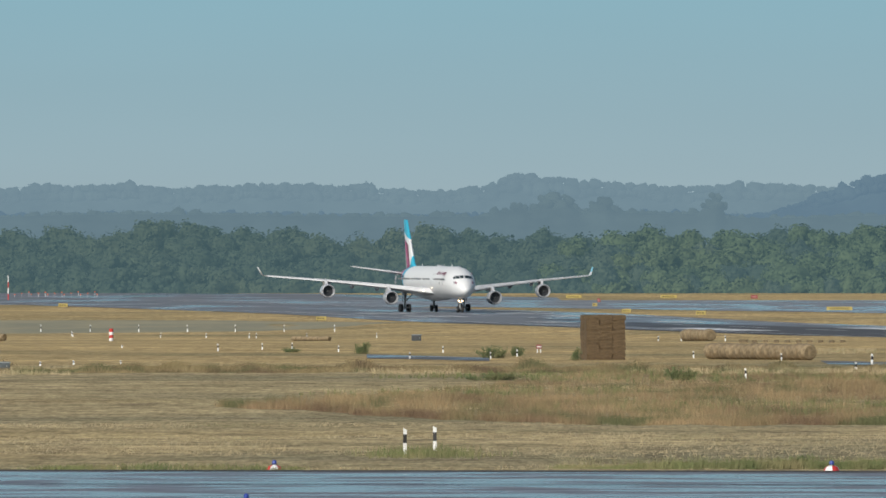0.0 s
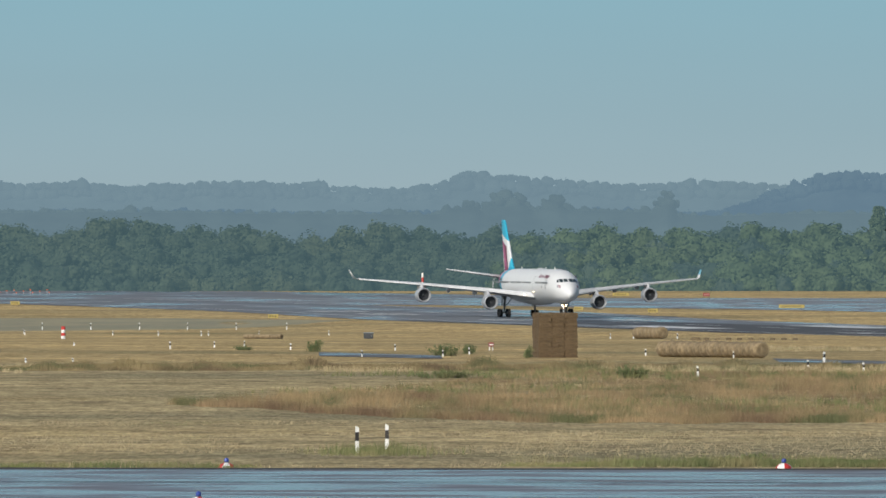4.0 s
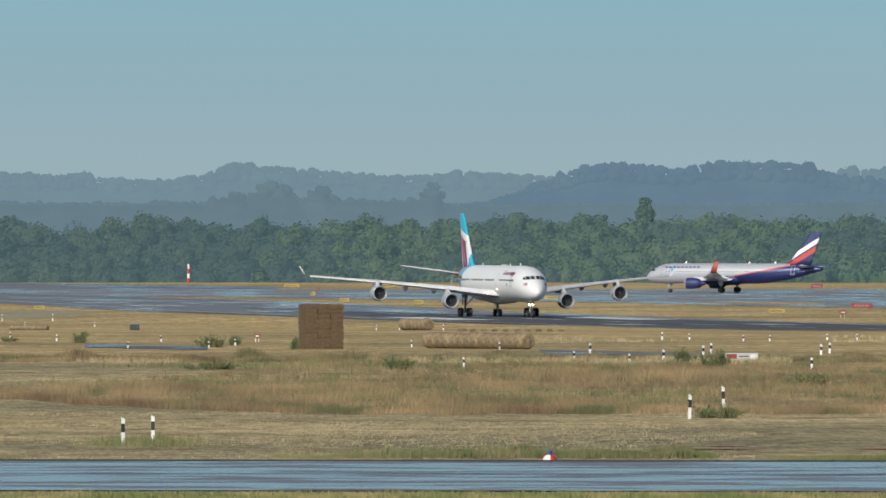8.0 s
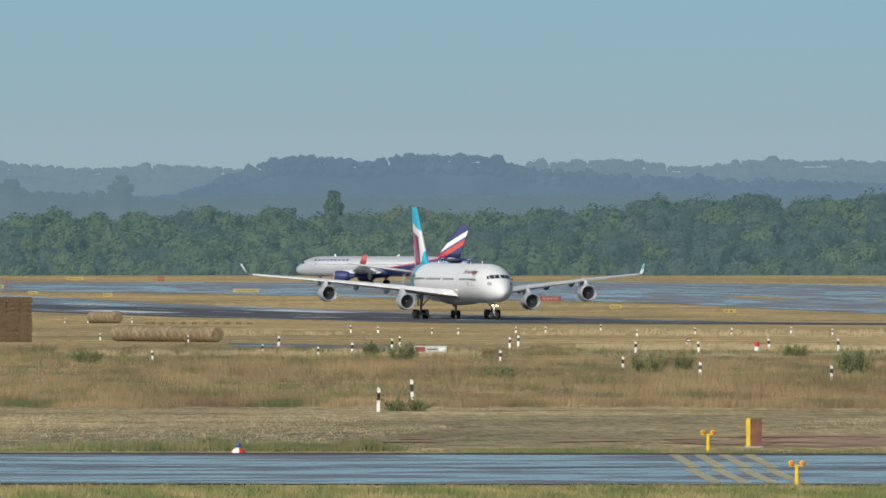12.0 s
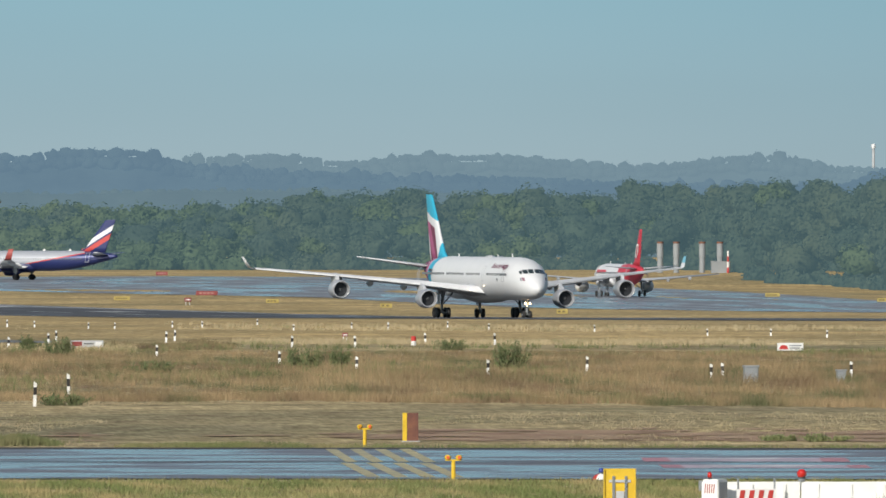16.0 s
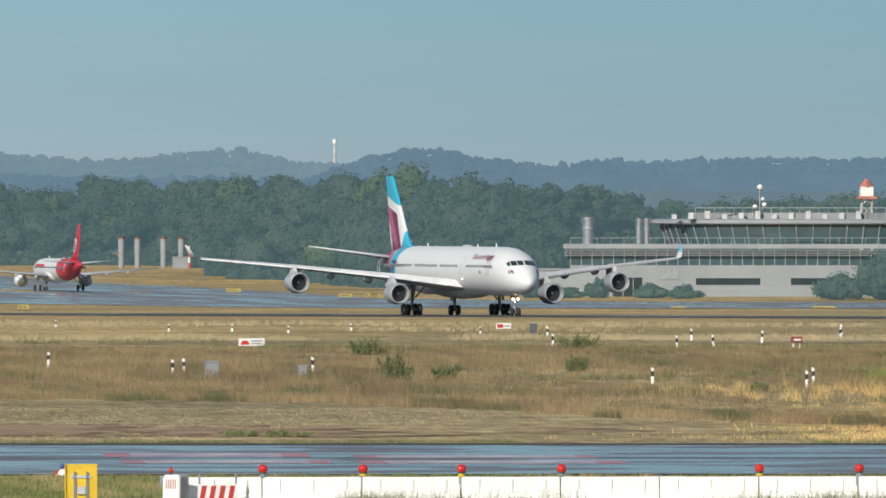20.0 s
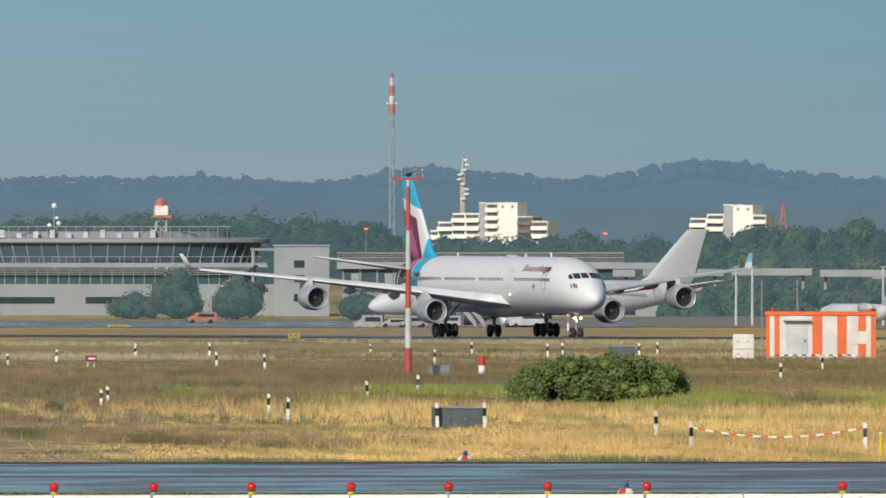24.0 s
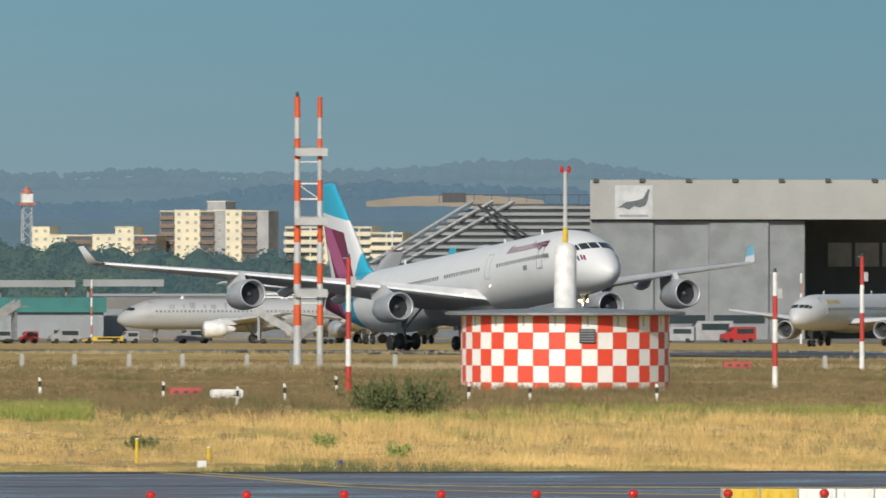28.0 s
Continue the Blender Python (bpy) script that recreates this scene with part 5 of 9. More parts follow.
put_posts(0.70, [(28.0, 1054.6), (30.6, 984.5), (34.4, 1025.4), (35.9, 1054.4), (44.0, 1221.2), (46.0, 1221.1), (51.3, 1243.9), (53.6, 1243.8), (40.7, 1244.3), (38.6, 1244.4), (36.9, 916.3),
                 (41.5, 867.0), (43.6, 827.9), (43.8, 1058.1), (42.5, 1040.1), (58.2, 1193.6), (48.5, 996.8), (58.5, 1027.3), (60.1, 1292.6), (52.4, 996.6), (66.4, 1215.2)],
          "white marker post with black band in dry grass", "posts in the middle meadow")
put_posts(0.74, [(48.8, 802.5), (55.2, 824.2), (59.1, 783.8), (58.1, 777.8), (66.1, 792.3), (64.3, 1228.3), (67.1, 1228.2), (73.0, 1251.9), (74.0, 1215.7), (62.3, 1017.1), (79.8, 1183.3),
                 (83.4, 1119.9), (87.8, 1119.6), (89.8, 1096.3), (96.8, 1127.8), (101.6, 1082.2), (94.9, 964.3), (103.5, 954.4), (110.6, 991.9), (108.5, 1013.2), (119.8, 1029.1),
                 (82.1, 718.3), (84.0, 732.2), (76.7, 733.0), (100.4, 945.7), (102.3, 1043.0)],
          "white marker post with black band among tall dry grass", "posts in the tall grass")
put_posts(0.90, [(85.2, 682.7), (84.0, 666.7), (96.9, 739.7), (103.6, 772.1), (114.5, 942.1), (115.1, 923.9), (120.2, 1032.0), (124.9, 1031.5), (140.9, 1073.8), (144.1, 1047.1), (130.8, 967.2),
                 (91.8, 615.2), (133.0, 846.6), (146.4, 916.4), (140.7, 849.4), (131.3, 796.2), (135.4, 804.7), (147.1, 837.2), (145.9, 1024.7), (147.7, 1030.5), (152.6, 1029.8), (155.5, 1041.4)],
          "white marker post with black band in golden grass", "posts in the eastern meadow")
put_posts(0.90, [(151.6, 819.1), (152.9, 792.4), (156.5, 779.4), (168.6, 826.0), (150.7, 762.2), (168.3, 777.0), (174.4, 775.6), (166.6, 783.5)],
          "white marker post with black band near the round hut", "posts by the round hut")
put_posts(1.0, [(-1.4, 589.0), (-0.3, 595.0), (21.8, 666.6), (24.4, 700.6), (87.3, 576.4), (93.2, 573.5)],
          "tall white marker post with black band near the taxiway", "posts by the near taxiway")

put_posts(0.72, [(-54.6, 2376.0), (-53.9, 2352.9), (-40.9, 2340.6), (-34.1, 2326.8), (-27.9, 2326.8), (-26.9, 2326.8), (-19.7, 2336.0), (-9.6, 2341.0)],
          "small far marker post near the runway", "far posts near the runway")
put_posts(0.28, [(-26.0, 1042.7), (-24.1, 1054.2), (-21.2, 1062.8), (-25.7, 1293.7), (-11.9, 1274.4)],
          "low white marker stump in brown weeds", "low stumps in the western meadow")

# ---- concrete stumps beside the runway ----
CONCRETE = material("weathered_concrete", (0.42, 0.42, 0.40), 0.85, vary=0.2, scale=2.0, other=(0.32, 0.32, 0.30))
stump = None
for x, y in [(168.5, 1051.0), (172.0, 1045.0), (177.4, 1051.1), (178.1, 1037.8), (181.2, 1037.3), (184.0, 1036.0), (186.7, 1034.0), (189.8, 1032.0), (192.9, 1030.0), (196.2, 1028.4), (199.4, 1026.8), (203.1, 1024.0), (207.1, 1020.3), (211.0, 1015.0), (222.0, 1010.0), (235.8, 1000.0)]:
    if stump is None:
        bm = B()
        rings(bm, [[(-0.14, -0.1, 0), (0.14, -0.1, 0), (0.14, 0.1, 0), (-0.14, 0.1, 0)], [(-0.12, -0.09, 0.82), (0.12, -0.09, 0.82), (0.12, 0.09, 0.82), (-0.12, 0.09, 0.82)], [(-0.08, -0.05, 0.90), (0.08, -0.05, 0.90), (0.08, 0.05, 0.90), (-0.08, 0.05, 0.90)]])
        stump = single("concrete_post", bm, CONCRETE, x, y, 8, "short pale concrete post beside the runway", "post", "concrete posts")
    else:
        copy_thing(stump, pose(x, y, land(x, y), 0, 0, 8))

# ---- taxiway edge lights ----
def edge_light(x, y):
    t = thing("taxiway_light", x, y, 0, "red and white cone with blue taxiway lamp", "taxiway light", "taxiway edge lights")
    n = 12
    for i in range(6):
        bm = B()
        a0, a1 = 2 * math.pi * i / 6, 2 * math.pi * (i + 1) / 6
        am = (a0 + a1) / 2
        rings(bm, [[(r * math.cos(a), r * math.sin(a), z) for a in (a0, am, a1)] + [(0.04 * math.cos(am), 0.04 * math.sin(am), z)] for r, z in ((0.28, 0.0), (0.27, 0.05), (0.21, 0.13), (0.10, 0.18))])
        part("cone_panel", bm, RED if i % 2 else WHITE, t)
    part("stem", turned(B(), [(0.10, 0.17), (0.09, 0.21), (0.07, 0.22)], n), DARK, t)
    part("lamp", turned(B(), [(0.075, 0.215), (0.085, 0.26), (0.075, 0.32), (0.03, 0.35)], n), BLUE, t, "blue glass lamp")
    return t


lamp0 = edge_light(-5.8, 555.5)
for x, y in [(13.3, 552.8), (75.4, 549.6), (111.9, 547.5), (-5.9, 484.8), (33.1, 487.6), (71.2, 483.2), (-24.0, 557.0)]:
    copy_thing(lamp0, pose(x, y, land(x, y) + 0.02, 0, 0, x * 7 % 360))

# ---- signs ----
# yellow and red dimmed in colour to stand in for haze
SIGN_Y = material("sign_yellow", (0.42, 0.33, 0.10), 0.4, vary=0.06, scale=2.0)
SIGN_R = material("sign_red", (0.26, 0.06, 0.055), 0.4, vary=0.06, scale=2.0)


def board(name, x, y, w, h, leg, mat, label, bars=(), yaw=0, group="", cat="sign"):
    """A sign box on two legs; bars: (x0, x1, z0, z1, material) on its face, as shares of width and height."""
    t = thing(name, x, y, yaw, label, cat, group)
    bm = B()
    box(bm, -w / 2, w / 2, -0.10, 0.10, leg, leg + h)
    bmesh.ops.bevel(bm, geom=bm.edges[:], offset=0.02, segments=1, affect="EDGES")
    p = part("panel", bm, mat, t)
    for sx in (-0.36, 0.36):
        part("leg", tube(B(), (sx * w, 0, -0.05), (sx * w, 0, leg + 0.03), 0.035, None, 8), DARK, t)
    for a, b, c, d, mm in bars:
        bm = B()
        box(bm, -w / 2 + a * w, -w / 2 + b * w, -0.116, -0.101, leg + c * h, leg + d * h)
        part("bar", bm, mm, p, "painted bar")
    return t


SIGN_P = material("faded_sign_marks", (0.42, 0.22, 0.20), 0.5)
# marks brought near the board's tone, standing in for blur by distance
SIGN_K = material("worn_sign_marks", (0.13, 0.105, 0.045), 0.5)


def black_bars(n):
    return [(0.12 + i * 0.76 / n, 0.12 + (i + 0.6) * 0.76 / n, 0.30, 0.70, SIGN_K) for i in range(n)]


for x, y, w, n in [(-20.1, 2667, 1.7, 3), (-70.1, 2981, 1.7, 3), (28.2, 3001, 0.9, 1), (31.9, 2811, 1.6, 3), (44.2, 2770, 1.7, 3), (70.4, 2869, 4.6, 9), (46.6, 3336, 3.4, 5), (27.0, 3336, 3.2, 5),
                   (99.2, 2603, 2.6, 5), (120.5, 2540, 2.0, 3), (133.0, 2440, 1.8, 2), (272.0, 2560, 2.2, 2), (300.0, 2600, 3.6, 5), (150.5, 2300, 1.6, 2), (224.3, 2857, 2.6, 4), (237.5, 2779, 2.4, 3), (242.9, 2797, 1.0, 1), (244.3, 2779, 2.4, 5)]:
    board("taxiway_sign", x, y, w, 0.62, 0.28, SIGN_Y, "yellow taxiway sign with black marks beside the runway", black_bars(n), 0, "yellow taxiway signs", "sign")
for x, y, w in [(117.2, 2702, 3.6), (134.5, 3314, 2.4), (63.8, 3312, 1.4), (-104, 2900, 2.4), (30.5, 3160, 0.6)]:
    board("runway_sign", x, y, w, 0.72, 0.28, SIGN_R, "dark red runway sign with pale marks", [(0.15 + i * 0.18, 0.27 + i * 0.18, 0.3, 0.7, SIGN_P) for i in range(4)], 0, "red runway signs", "sign")
board("taxiway_sign", 178.6, 1412.7, 1.05, 0.42, 0.12, SIGN_Y, "small yellow sign at the runway edge", black_bars(2), 0, "yellow taxiway signs")
board("arrow_board", 35.2, 979.3, 2.0, 0.42, 0.12, LIGHTGREY, "grey notice board with red patch low in the grass", [(0.03, 0.34, 0.15, 0.85, SIGN_R), (0.40, 0.70, 0.45, 0.6, DARK), (0.75, 0.95, 0.2, 0.8, WHITE)], 6)
wb = board("notice_board", 75.8, 952.0, 1.55, 0.46, 0.10, WHITE, "white notice board with red half disc and grey lines", [(0.46, 0.92, 0.58, 0.74, GREY), (0.46, 0.86, 0.26, 0.42, GREY)], 3)
bm = B()
rings(bm, [[(0.27 * math.cos(math.pi * i / 12) - 0.40, yy, 0.19 + 0.25 * math.sin(math.pi * i / 12)) for i in range(13)] for yy in (-0.101, -0.118)])
bmesh.ops.recalc_face_normals(bm, faces=bm.faces)
part("emblem", bm, RED, wb, "red half disc")
board("notice_board", 108.2, 1134.9, 1.05, 0.42, 0.10, WHITE, "small white notice board with red patch", [(0.05, 0.45, 0.2, 0.8, RED), (0.5, 0.9, 0.4, 0.6, GREY)], 3)

# ---- small red and white marks ----
def stub(x, y, h, r, label, bands=3, group="red and white stubs"):
    t = thing("marker_stub", x, y, 0, label, "marker", group)
    for i in range(bands):
        part("band", tube(B(), (0, 0, i * h / bands), (0, 0, (i + 1) * h / bands), r, None, 14), WHITE if i % 2 == 0 else RED, t)
    part("cap", turned(B(), [(r, h), (r * 0.9, h + 0.03), (0.02, h + 0.04)], 14), RED, t)
    return t


stub(-33.8, 1646, 1.25, 0.22, "stout red and white banded marker pillar", 4)
stub(123.1, 890.5, 0.95, 0.19, "stout marker pillar, white below and red above", 2)
stub(56.9, 1012.4, 0.55, 0.16, "short marker pillar, white below and red above", 2)
for x, y, w, h in [(55.3, 1064.6, 0.36, 0.50), (7.2, 1212.0, 0.40, 0.62), (107.4, 944.9, 0.62, 0.70), (-12.0, 1009.0, 0.30, 0.30), (106.7, 2528.8, 1.0, 1.2), (-52.0, 1500.0, 0.6, 0.2)]:
    t = thing("signal_box", x, y, 5, "small dark red signal box on a white post", "signal box", "red signal boxes")
    bm = B()
    box(bm, -w / 2, w / 2, -w * 0.4, w * 0.4, h * 0.5, h)
    bmesh.ops.bevel(bm, geom=bm.edges[:], offset=0.03, segments=1, affect="EDGES")
    c = part("case", bm, SIGN_R, t)
    part("slot", box(B(), -w * 0.35, w * 0.35, -w * 0.4 - 0.02, -w * 0.4 - 0.002, h * 0.66, h * 0.80), WHITE, c, "pale slot")
    for sx in (-0.3, 0.3):
        part("leg", tube(B(), (sx * w, 0, -0.05), (sx * w, 0, h * 0.52), 0.04, None, 8), WHITE, t)


def cabinet(x, y, w, d, h, label, mat, yaw=4, ribs=3):
    t = thing("utility_cabinet", x, y, yaw, label, "cabinet")
    bm = B()
    box(bm, -w / 2, w / 2, -d / 2, d / 2, 0.0, h)
    bmesh.ops.bevel(bm, geom=bm.edges[:], offset=0.03, segments=2, affect="EDGES")
    part("case", bm, mat, t)
    part("roof", box(B(), -w / 2 - 0.04, w / 2 + 0.04, -d / 2 - 0.05, d / 2 + 0.04, h - 0.02, h + 0.05), GREY, t)
    for i in range(ribs):
        x0 = -w / 2 + (i + 0.5) * w / ribs
        dr = part("door", box(B(), x0 - w / ribs * 0.44, x0 + w / ribs * 0.44, -d / 2 - 0.022, -d / 2 + 0.004, 0.08, h - 0.07), mat, t)
        part("handle", box(B(), x0 + w / ribs * 0.30, x0 + w / ribs * 0.34, -d / 2 - 0.05, -d / 2 - 0.02, h * 0.42, h * 0.6), STEEL, dr)
    return t


SLATE = material("slate_grey_paint", (0.10, 0.12, 0.13), 0.5, vary=0.12, scale=2.0)
cabinet(87.2, 637.6, 2.05, 0.7, 0.80, "long slate grey cabinet standing in golden grass", SLATE)
put_posts(1.0, [(86.25, 636.9), (88.15, 636.9)], "white marker post beside the grey cabinet", "posts by the cabinet")
cabinet(147.4, 1002.2, 1.5, 0.8, 0.85, "dark grey cabinet half hidden by the bush", SLATE, 3, 2)
cabinet(58.7, 760.7, 0.66, 0.5, 0.78, "light grey cabinet with grey plate in tall grass", GREY, 4, 1)
cabinet(63.2, 763.4, 0.42, 0.4, 0.56, "small grey cabinet in tall grass", GREY, 4, 1)
cabinet(106.5, 1095.8, 0.44, 0.4, 0.66, "small blue grey cabinet by the runway", SLATE, 4, 1)
cabinet(-2.7, 1640.0, 0.95, 0.6, 0.62, "dark low cabinet in the western meadow", DARK, 4, 1)
cabinet(-27.5, 1005.0, 1.1, 0.6, 0.45, "low dark grey cabinet in the western meadow", SLATE, 4, 1)
cabinet(118.2, 872.0, 1.1, 0.6, 0.6, "pale grey low cabinet near the wind mast", GREY, 4, 2)
part("mark", box(B(), 57.9 - 58.7 + 0.62, 57.9 - 58.7 + 0.86, -0.285, -0.276, 0.25, 0.55), GREY, next(o for o in scene.objects if o.name.startswith("utility_cabinet") and abs(o.matrix_basis.translation.x - 58.7) < 0.01), "grey plate")

# ---- by the near taxiway ----
t = thing("marker_board", 31.7, 566.1, 2, "rusty red board with yellow edge beside the taxiway", "marker board")
part("board", box(B(), -0.12, 0.28, -0.04, 0.04, 0.0, 1.02), RUST, t, "rust-stained board")
part("edge", box(B(), -0.27, -0.125, -0.06, 0.05, 0.0, 1.02), YELLOW, t, "yellow upright")
part("foot", box(B(), -0.30, 0.32, -0.2, 0.2, -0.05, 0.04), CONCRETE, t)


def guard_lamp(x, y, h, heads, label):
    t = thing("guard_light", x, y, 0, label, "guard light", "yellow guard lights")
    part("post", tube(B(), (0, 0, -0.05), (0, 0, h * 0.78), 0.07, 0.06, 10), YELLOW, t)
    part("bracket", box(B(), -0.24, 0.24, -0.05, 0.05, h * 0.74, h * 0.80), YELLOW, t)
    for s in (-1, 1):
        hd = part("head", turned(B(), [(0.02, h * 0.77), (0.08, h * 0.80), (0.105, h * 0.87), (0.08, h * 0.94), (0.02, h * 0.97)], 14, 0, "z", (s * 0.17, 0, 0)), YELLOW, t, "", True)
        part("lens", tube(B(), (s * 0.17, -0.12, h * 0.87), (s * 0.17, -0.07, h * 0.87), 0.055, None, 12), material("amber_lens", (0.55, 0.22, 0.02), 0.2) if s < 0 and heads else ORANGE, hd, "amber lens")
    return t


guard_lamp(29.5, 554.8, 0.80, True, "yellow twin-headed guard light at the taxiway edge")
guard_lamp(28.6, 487.4, 0.80, False, "orange yellow twin-headed guard light at the near taxiway edge")
t = thing("frame_sign", 29.6, 429.0, 0, "bright yellow sign back with steel bracing", "sign")
part("panel", box(B(), -0.43, 0.43, -0.02, 0.02, 0.35, 1.32), YELLOW, t)
for sx in (-0.16, 0.17):
    part("brace", box(B(), sx - 0.035, sx + 0.035, -0.06, -0.022, 0.0, 1.12), STEEL, t)
part("cross_brace", box(B(), -0.28, 0.30, -0.05, -0.023, 0.95, 1.02), LIGHTGREY, t)
part("label_plate", box(B(), -0.10, 0.12, -0.09, -0.062, 0.52, 0.72), LIGHTGREY, t)
for s in (-0.43, 0.40):
    part("rim", box(B(), s, s + 0.03, -0.08, -0.021, 0.35, 1.32), YELLOW, t)

# ---- barrier with lamps ----
BARRIER = material("white_plastic", (0.82, 0.82, 0.80), 0.45, vary=0.05, scale=0.8, other=(0.74, 0.73, 0.68))
RED_GLASS = material("red_lamp_glass", (0.55, 0.02, 0.015), 0.15, vary=0.1, scale=4.0, coat=0.6)


FADED_RED = material("faded_red_plastic", (0.42, 0.16, 0.15), 0.5, vary=0.1, scale=4.0)


def barrier_block(x, y, yaw, w, mat=None):
    mat = mat or BARRIER
    t = thing("barrier_block", x, y, yaw, "yellow plastic barrier block beside white ones" if mat is YELLOW else "white plastic barrier block standing end to end in grass", "barrier", "yellow barrier blocks" if mat is YELLOW else "white barrier blocks")
    bm = B()
    prof = [(-0.24, 0.0), (-0.24, 0.14), (-0.13, 0.34), (-0.09, 0.80), (0.09, 0.80), (0.13, 0.34), (0.24, 0.14), (0.24, 0.0)]
    rings(bm, [[(xx, p[0], p[1] * k) for p in prof] for xx, k in ((-w / 2 + 0.02, 0.985), (-w / 2 + 0.10, 1.0), (0, 0.99), (w / 2 - 0.10, 1.0), (w / 2 - 0.02, 0.985))])
    bmesh.ops.recalc_face_normals(bm, faces=bm.faces)
    part("body", bm, mat, t)
    for s in (-1, 1):
        part("lug", box(B(), s * w / 2 - 0.06, s * w / 2 + 0.06, -0.05, 0.05, 0.55, 0.83), GREY, t)
    for i in (-1, 0, 1):
        part("rib", box(B(), i * w / 3 - 0.05, i * w / 3 + 0.05, -0.15, -0.10, 0.36, 0.74), mat, t)
    return t


def barrier_lamp(x, y, z, yellow):
    t = thing("warning_lamp", x, y, 0, "round red warning lamp with yellow foot on the barrier" if yellow else "round red warning lamp on a grey stem on the barrier", "warning lamp", "red barrier lamps", z)
    part("foot", turned(B(), [(0.09, 0.0), (0.10, 0.05), (0.05, 0.12)], 12), YELLOW if yellow else GREY, t)
    part("lens", turned(B(), [(0.05, 0.10), (0.10, 0.13), (0.135, 0.21), (0.13, 0.27), (0.08, 0.335), (0.02, 0.35)], 16), RED_GLASS, t, "red lamp glass", True)
    part("ring", turned(B(), [(0.06, 0.09), (0.11, 0.115), (0.11, 0.135), (0.06, 0.14)], 14), DARK, t)
    return t


for i in range(7):
    b = 0.2264 + 0.00235 * i
    barrier_block(471 * math.sin(b), 471 * math.cos(b), -math.degrees(b) + 2, 1.1, YELLOW if i < 2 else BARRIER)
BAR_A, BAR_B = Vector((32.5, 438.8)), Vector((108.55, 437.4))
n_bar = 28
for i in range(n_bar):
    p, q = BAR_A.lerp(BAR_B, i / n_bar), BAR_A.lerp(BAR_B, (i + 1) / n_bar)
    c = p.lerp(q, 0.5)
    yaw = math.degrees(math.atan2((q - p).y, (q - p).x)) + (2.5 if i % 5 == 2 else -1.5 if i % 4 == 1 else 0)
    barrier_block(c.x, c.y, yaw, (q - p).length)
    if i not in (0, 5, 13, 18):
        barrier_lamp(p.x + 0.03 + 0.05 * ((i * 37) % 5 - 2) / 5, p.y, land(p.x, p.y) + 0.79, i % 3 != 1)
t = thing("barrier_end", 32.82, 437.95, -28, "white plastic end block with red hatching and grey side", "barrier")
bm = B()
box(bm, -0.23, 0.23, -0.33, 0.33, 0.0, 0.88)
bmesh.ops.bevel(bm, geom=bm.edges[:], offset=0.025, segments=2, affect="EDGES")
part("body", bm, BARRIER, t)
part("side_panel", box(B(), 0.228, 0.245, -0.26, 0.28, 0.10, 0.80), GREY, t, "grey side panel")
for i in range(5):
    bm = rings(B(), [[(-0.17 + 0.065 * i, yy, 0.50), (-0.14 + 0.065 * i, yy, 0.50), (-0.12 + 0.065 * i, yy, 0.76), (-0.15 + 0.065 * i, yy, 0.76)] for yy in (-0.328, -0.340)])
    bmesh.ops.recalc_face_normals(bm, faces=bm.faces)
    part("hatch_bar", bm, FADED_RED, t, "faded red hatch bar")
t = thing("warning_lamp", 32.66, 437.75, 0, "slim dark red warning lamp on the barrier's end", "warning lamp", "red barrier lamps", land(32.66, 437.75) + 0.875)
part("foot", turned(B(), [(0.06, 0.0), (0.06, 0.03), (0.04, 0.05)], 12), DARK, t)
part("lens", turned(B(), [(0.04, 0.05), (0.065, 0.08), (0.06, 0.15), (0.035, 0.20), (0.01, 0.21)], 14), RED_GLASS, t, "red lamp glass", True)
t = thing("hazard_board", 33.75, 437.9, 4, "white board with red slanted stripes at the barrier's end", "hazard board")
part("panel", box(B(), -0.35, 0.75, -0.02, 0.02, 0.10, 0.62), WHITE, t)
for i in range(4):
    x0 = -0.32 + i * 0.26
    bm = B()
    rings(bm, [[(x0, yy, 0.14), (x0 + 0.13, yy, 0.14), (x0 + 0.21, yy, 0.58), (x0 + 0.08, yy, 0.58)] for yy in (-0.021, -0.034)])
    bmesh.ops.recalc_face_normals(bm, faces=bm.faces)
    part("stripe", bm, RED, t, "red slanted stripe")
for sx in (-0.3, 0.7):
    part("stand", tube(B(), (sx, 0.04, -0.05), (sx, 0.04, 0.9), 0.03, None, 8), STEEL, t)

# ---- markings on the near taxiway ----
def near_mark(name, pts, mat, label):
    """A painted patch on the near taxiway: corners as (along, out)."""
    q = [near(*p) for p in pts]
    bm = B()
    bm.faces.new([bm.verts.new((x, y, land(x, y) + (0.052 if name == "white_marking" else 0.048))) for x, y in q])
    bm.normal_update()
    if bm.faces[:][0].normal.z < 0:
        bmesh.ops.reverse_faces(bm, faces=bm.faces)
    ob = part(name, bm, mat, None)
    tagged(ob, label, "marking", "", "structure")


A0 = -20.6
for i in range(4):
    near_mark("hatch_stripe", [(A0 - 2.3 + 0.84 * i, 547), (A0 - 1.92 + 0.84 * i, 547), (A0 - 0.12 + 0.84 * i, 520), (A0 - 0.5 + 0.84 * i, 520)], YLINE, "yellow painted hatch stripe on the taxiway")
    near_mark("hatch_stripe", [(A0 - 0.6 + 0.84 * i, 518), (A0 - 0.22 + 0.84 * i, 518), (A0 + 1.75 + 0.84 * i, 491), (A0 + 1.35 + 0.84 * i, 491)], YLINE, "yellow painted hatch stripe on the taxiway")
PINK = material("worn_pink_paint", (0.56, 0.42, 0.45), 0.45, vary=0.35, scale=0.5, other=(0.34, 0.27, 0.31))
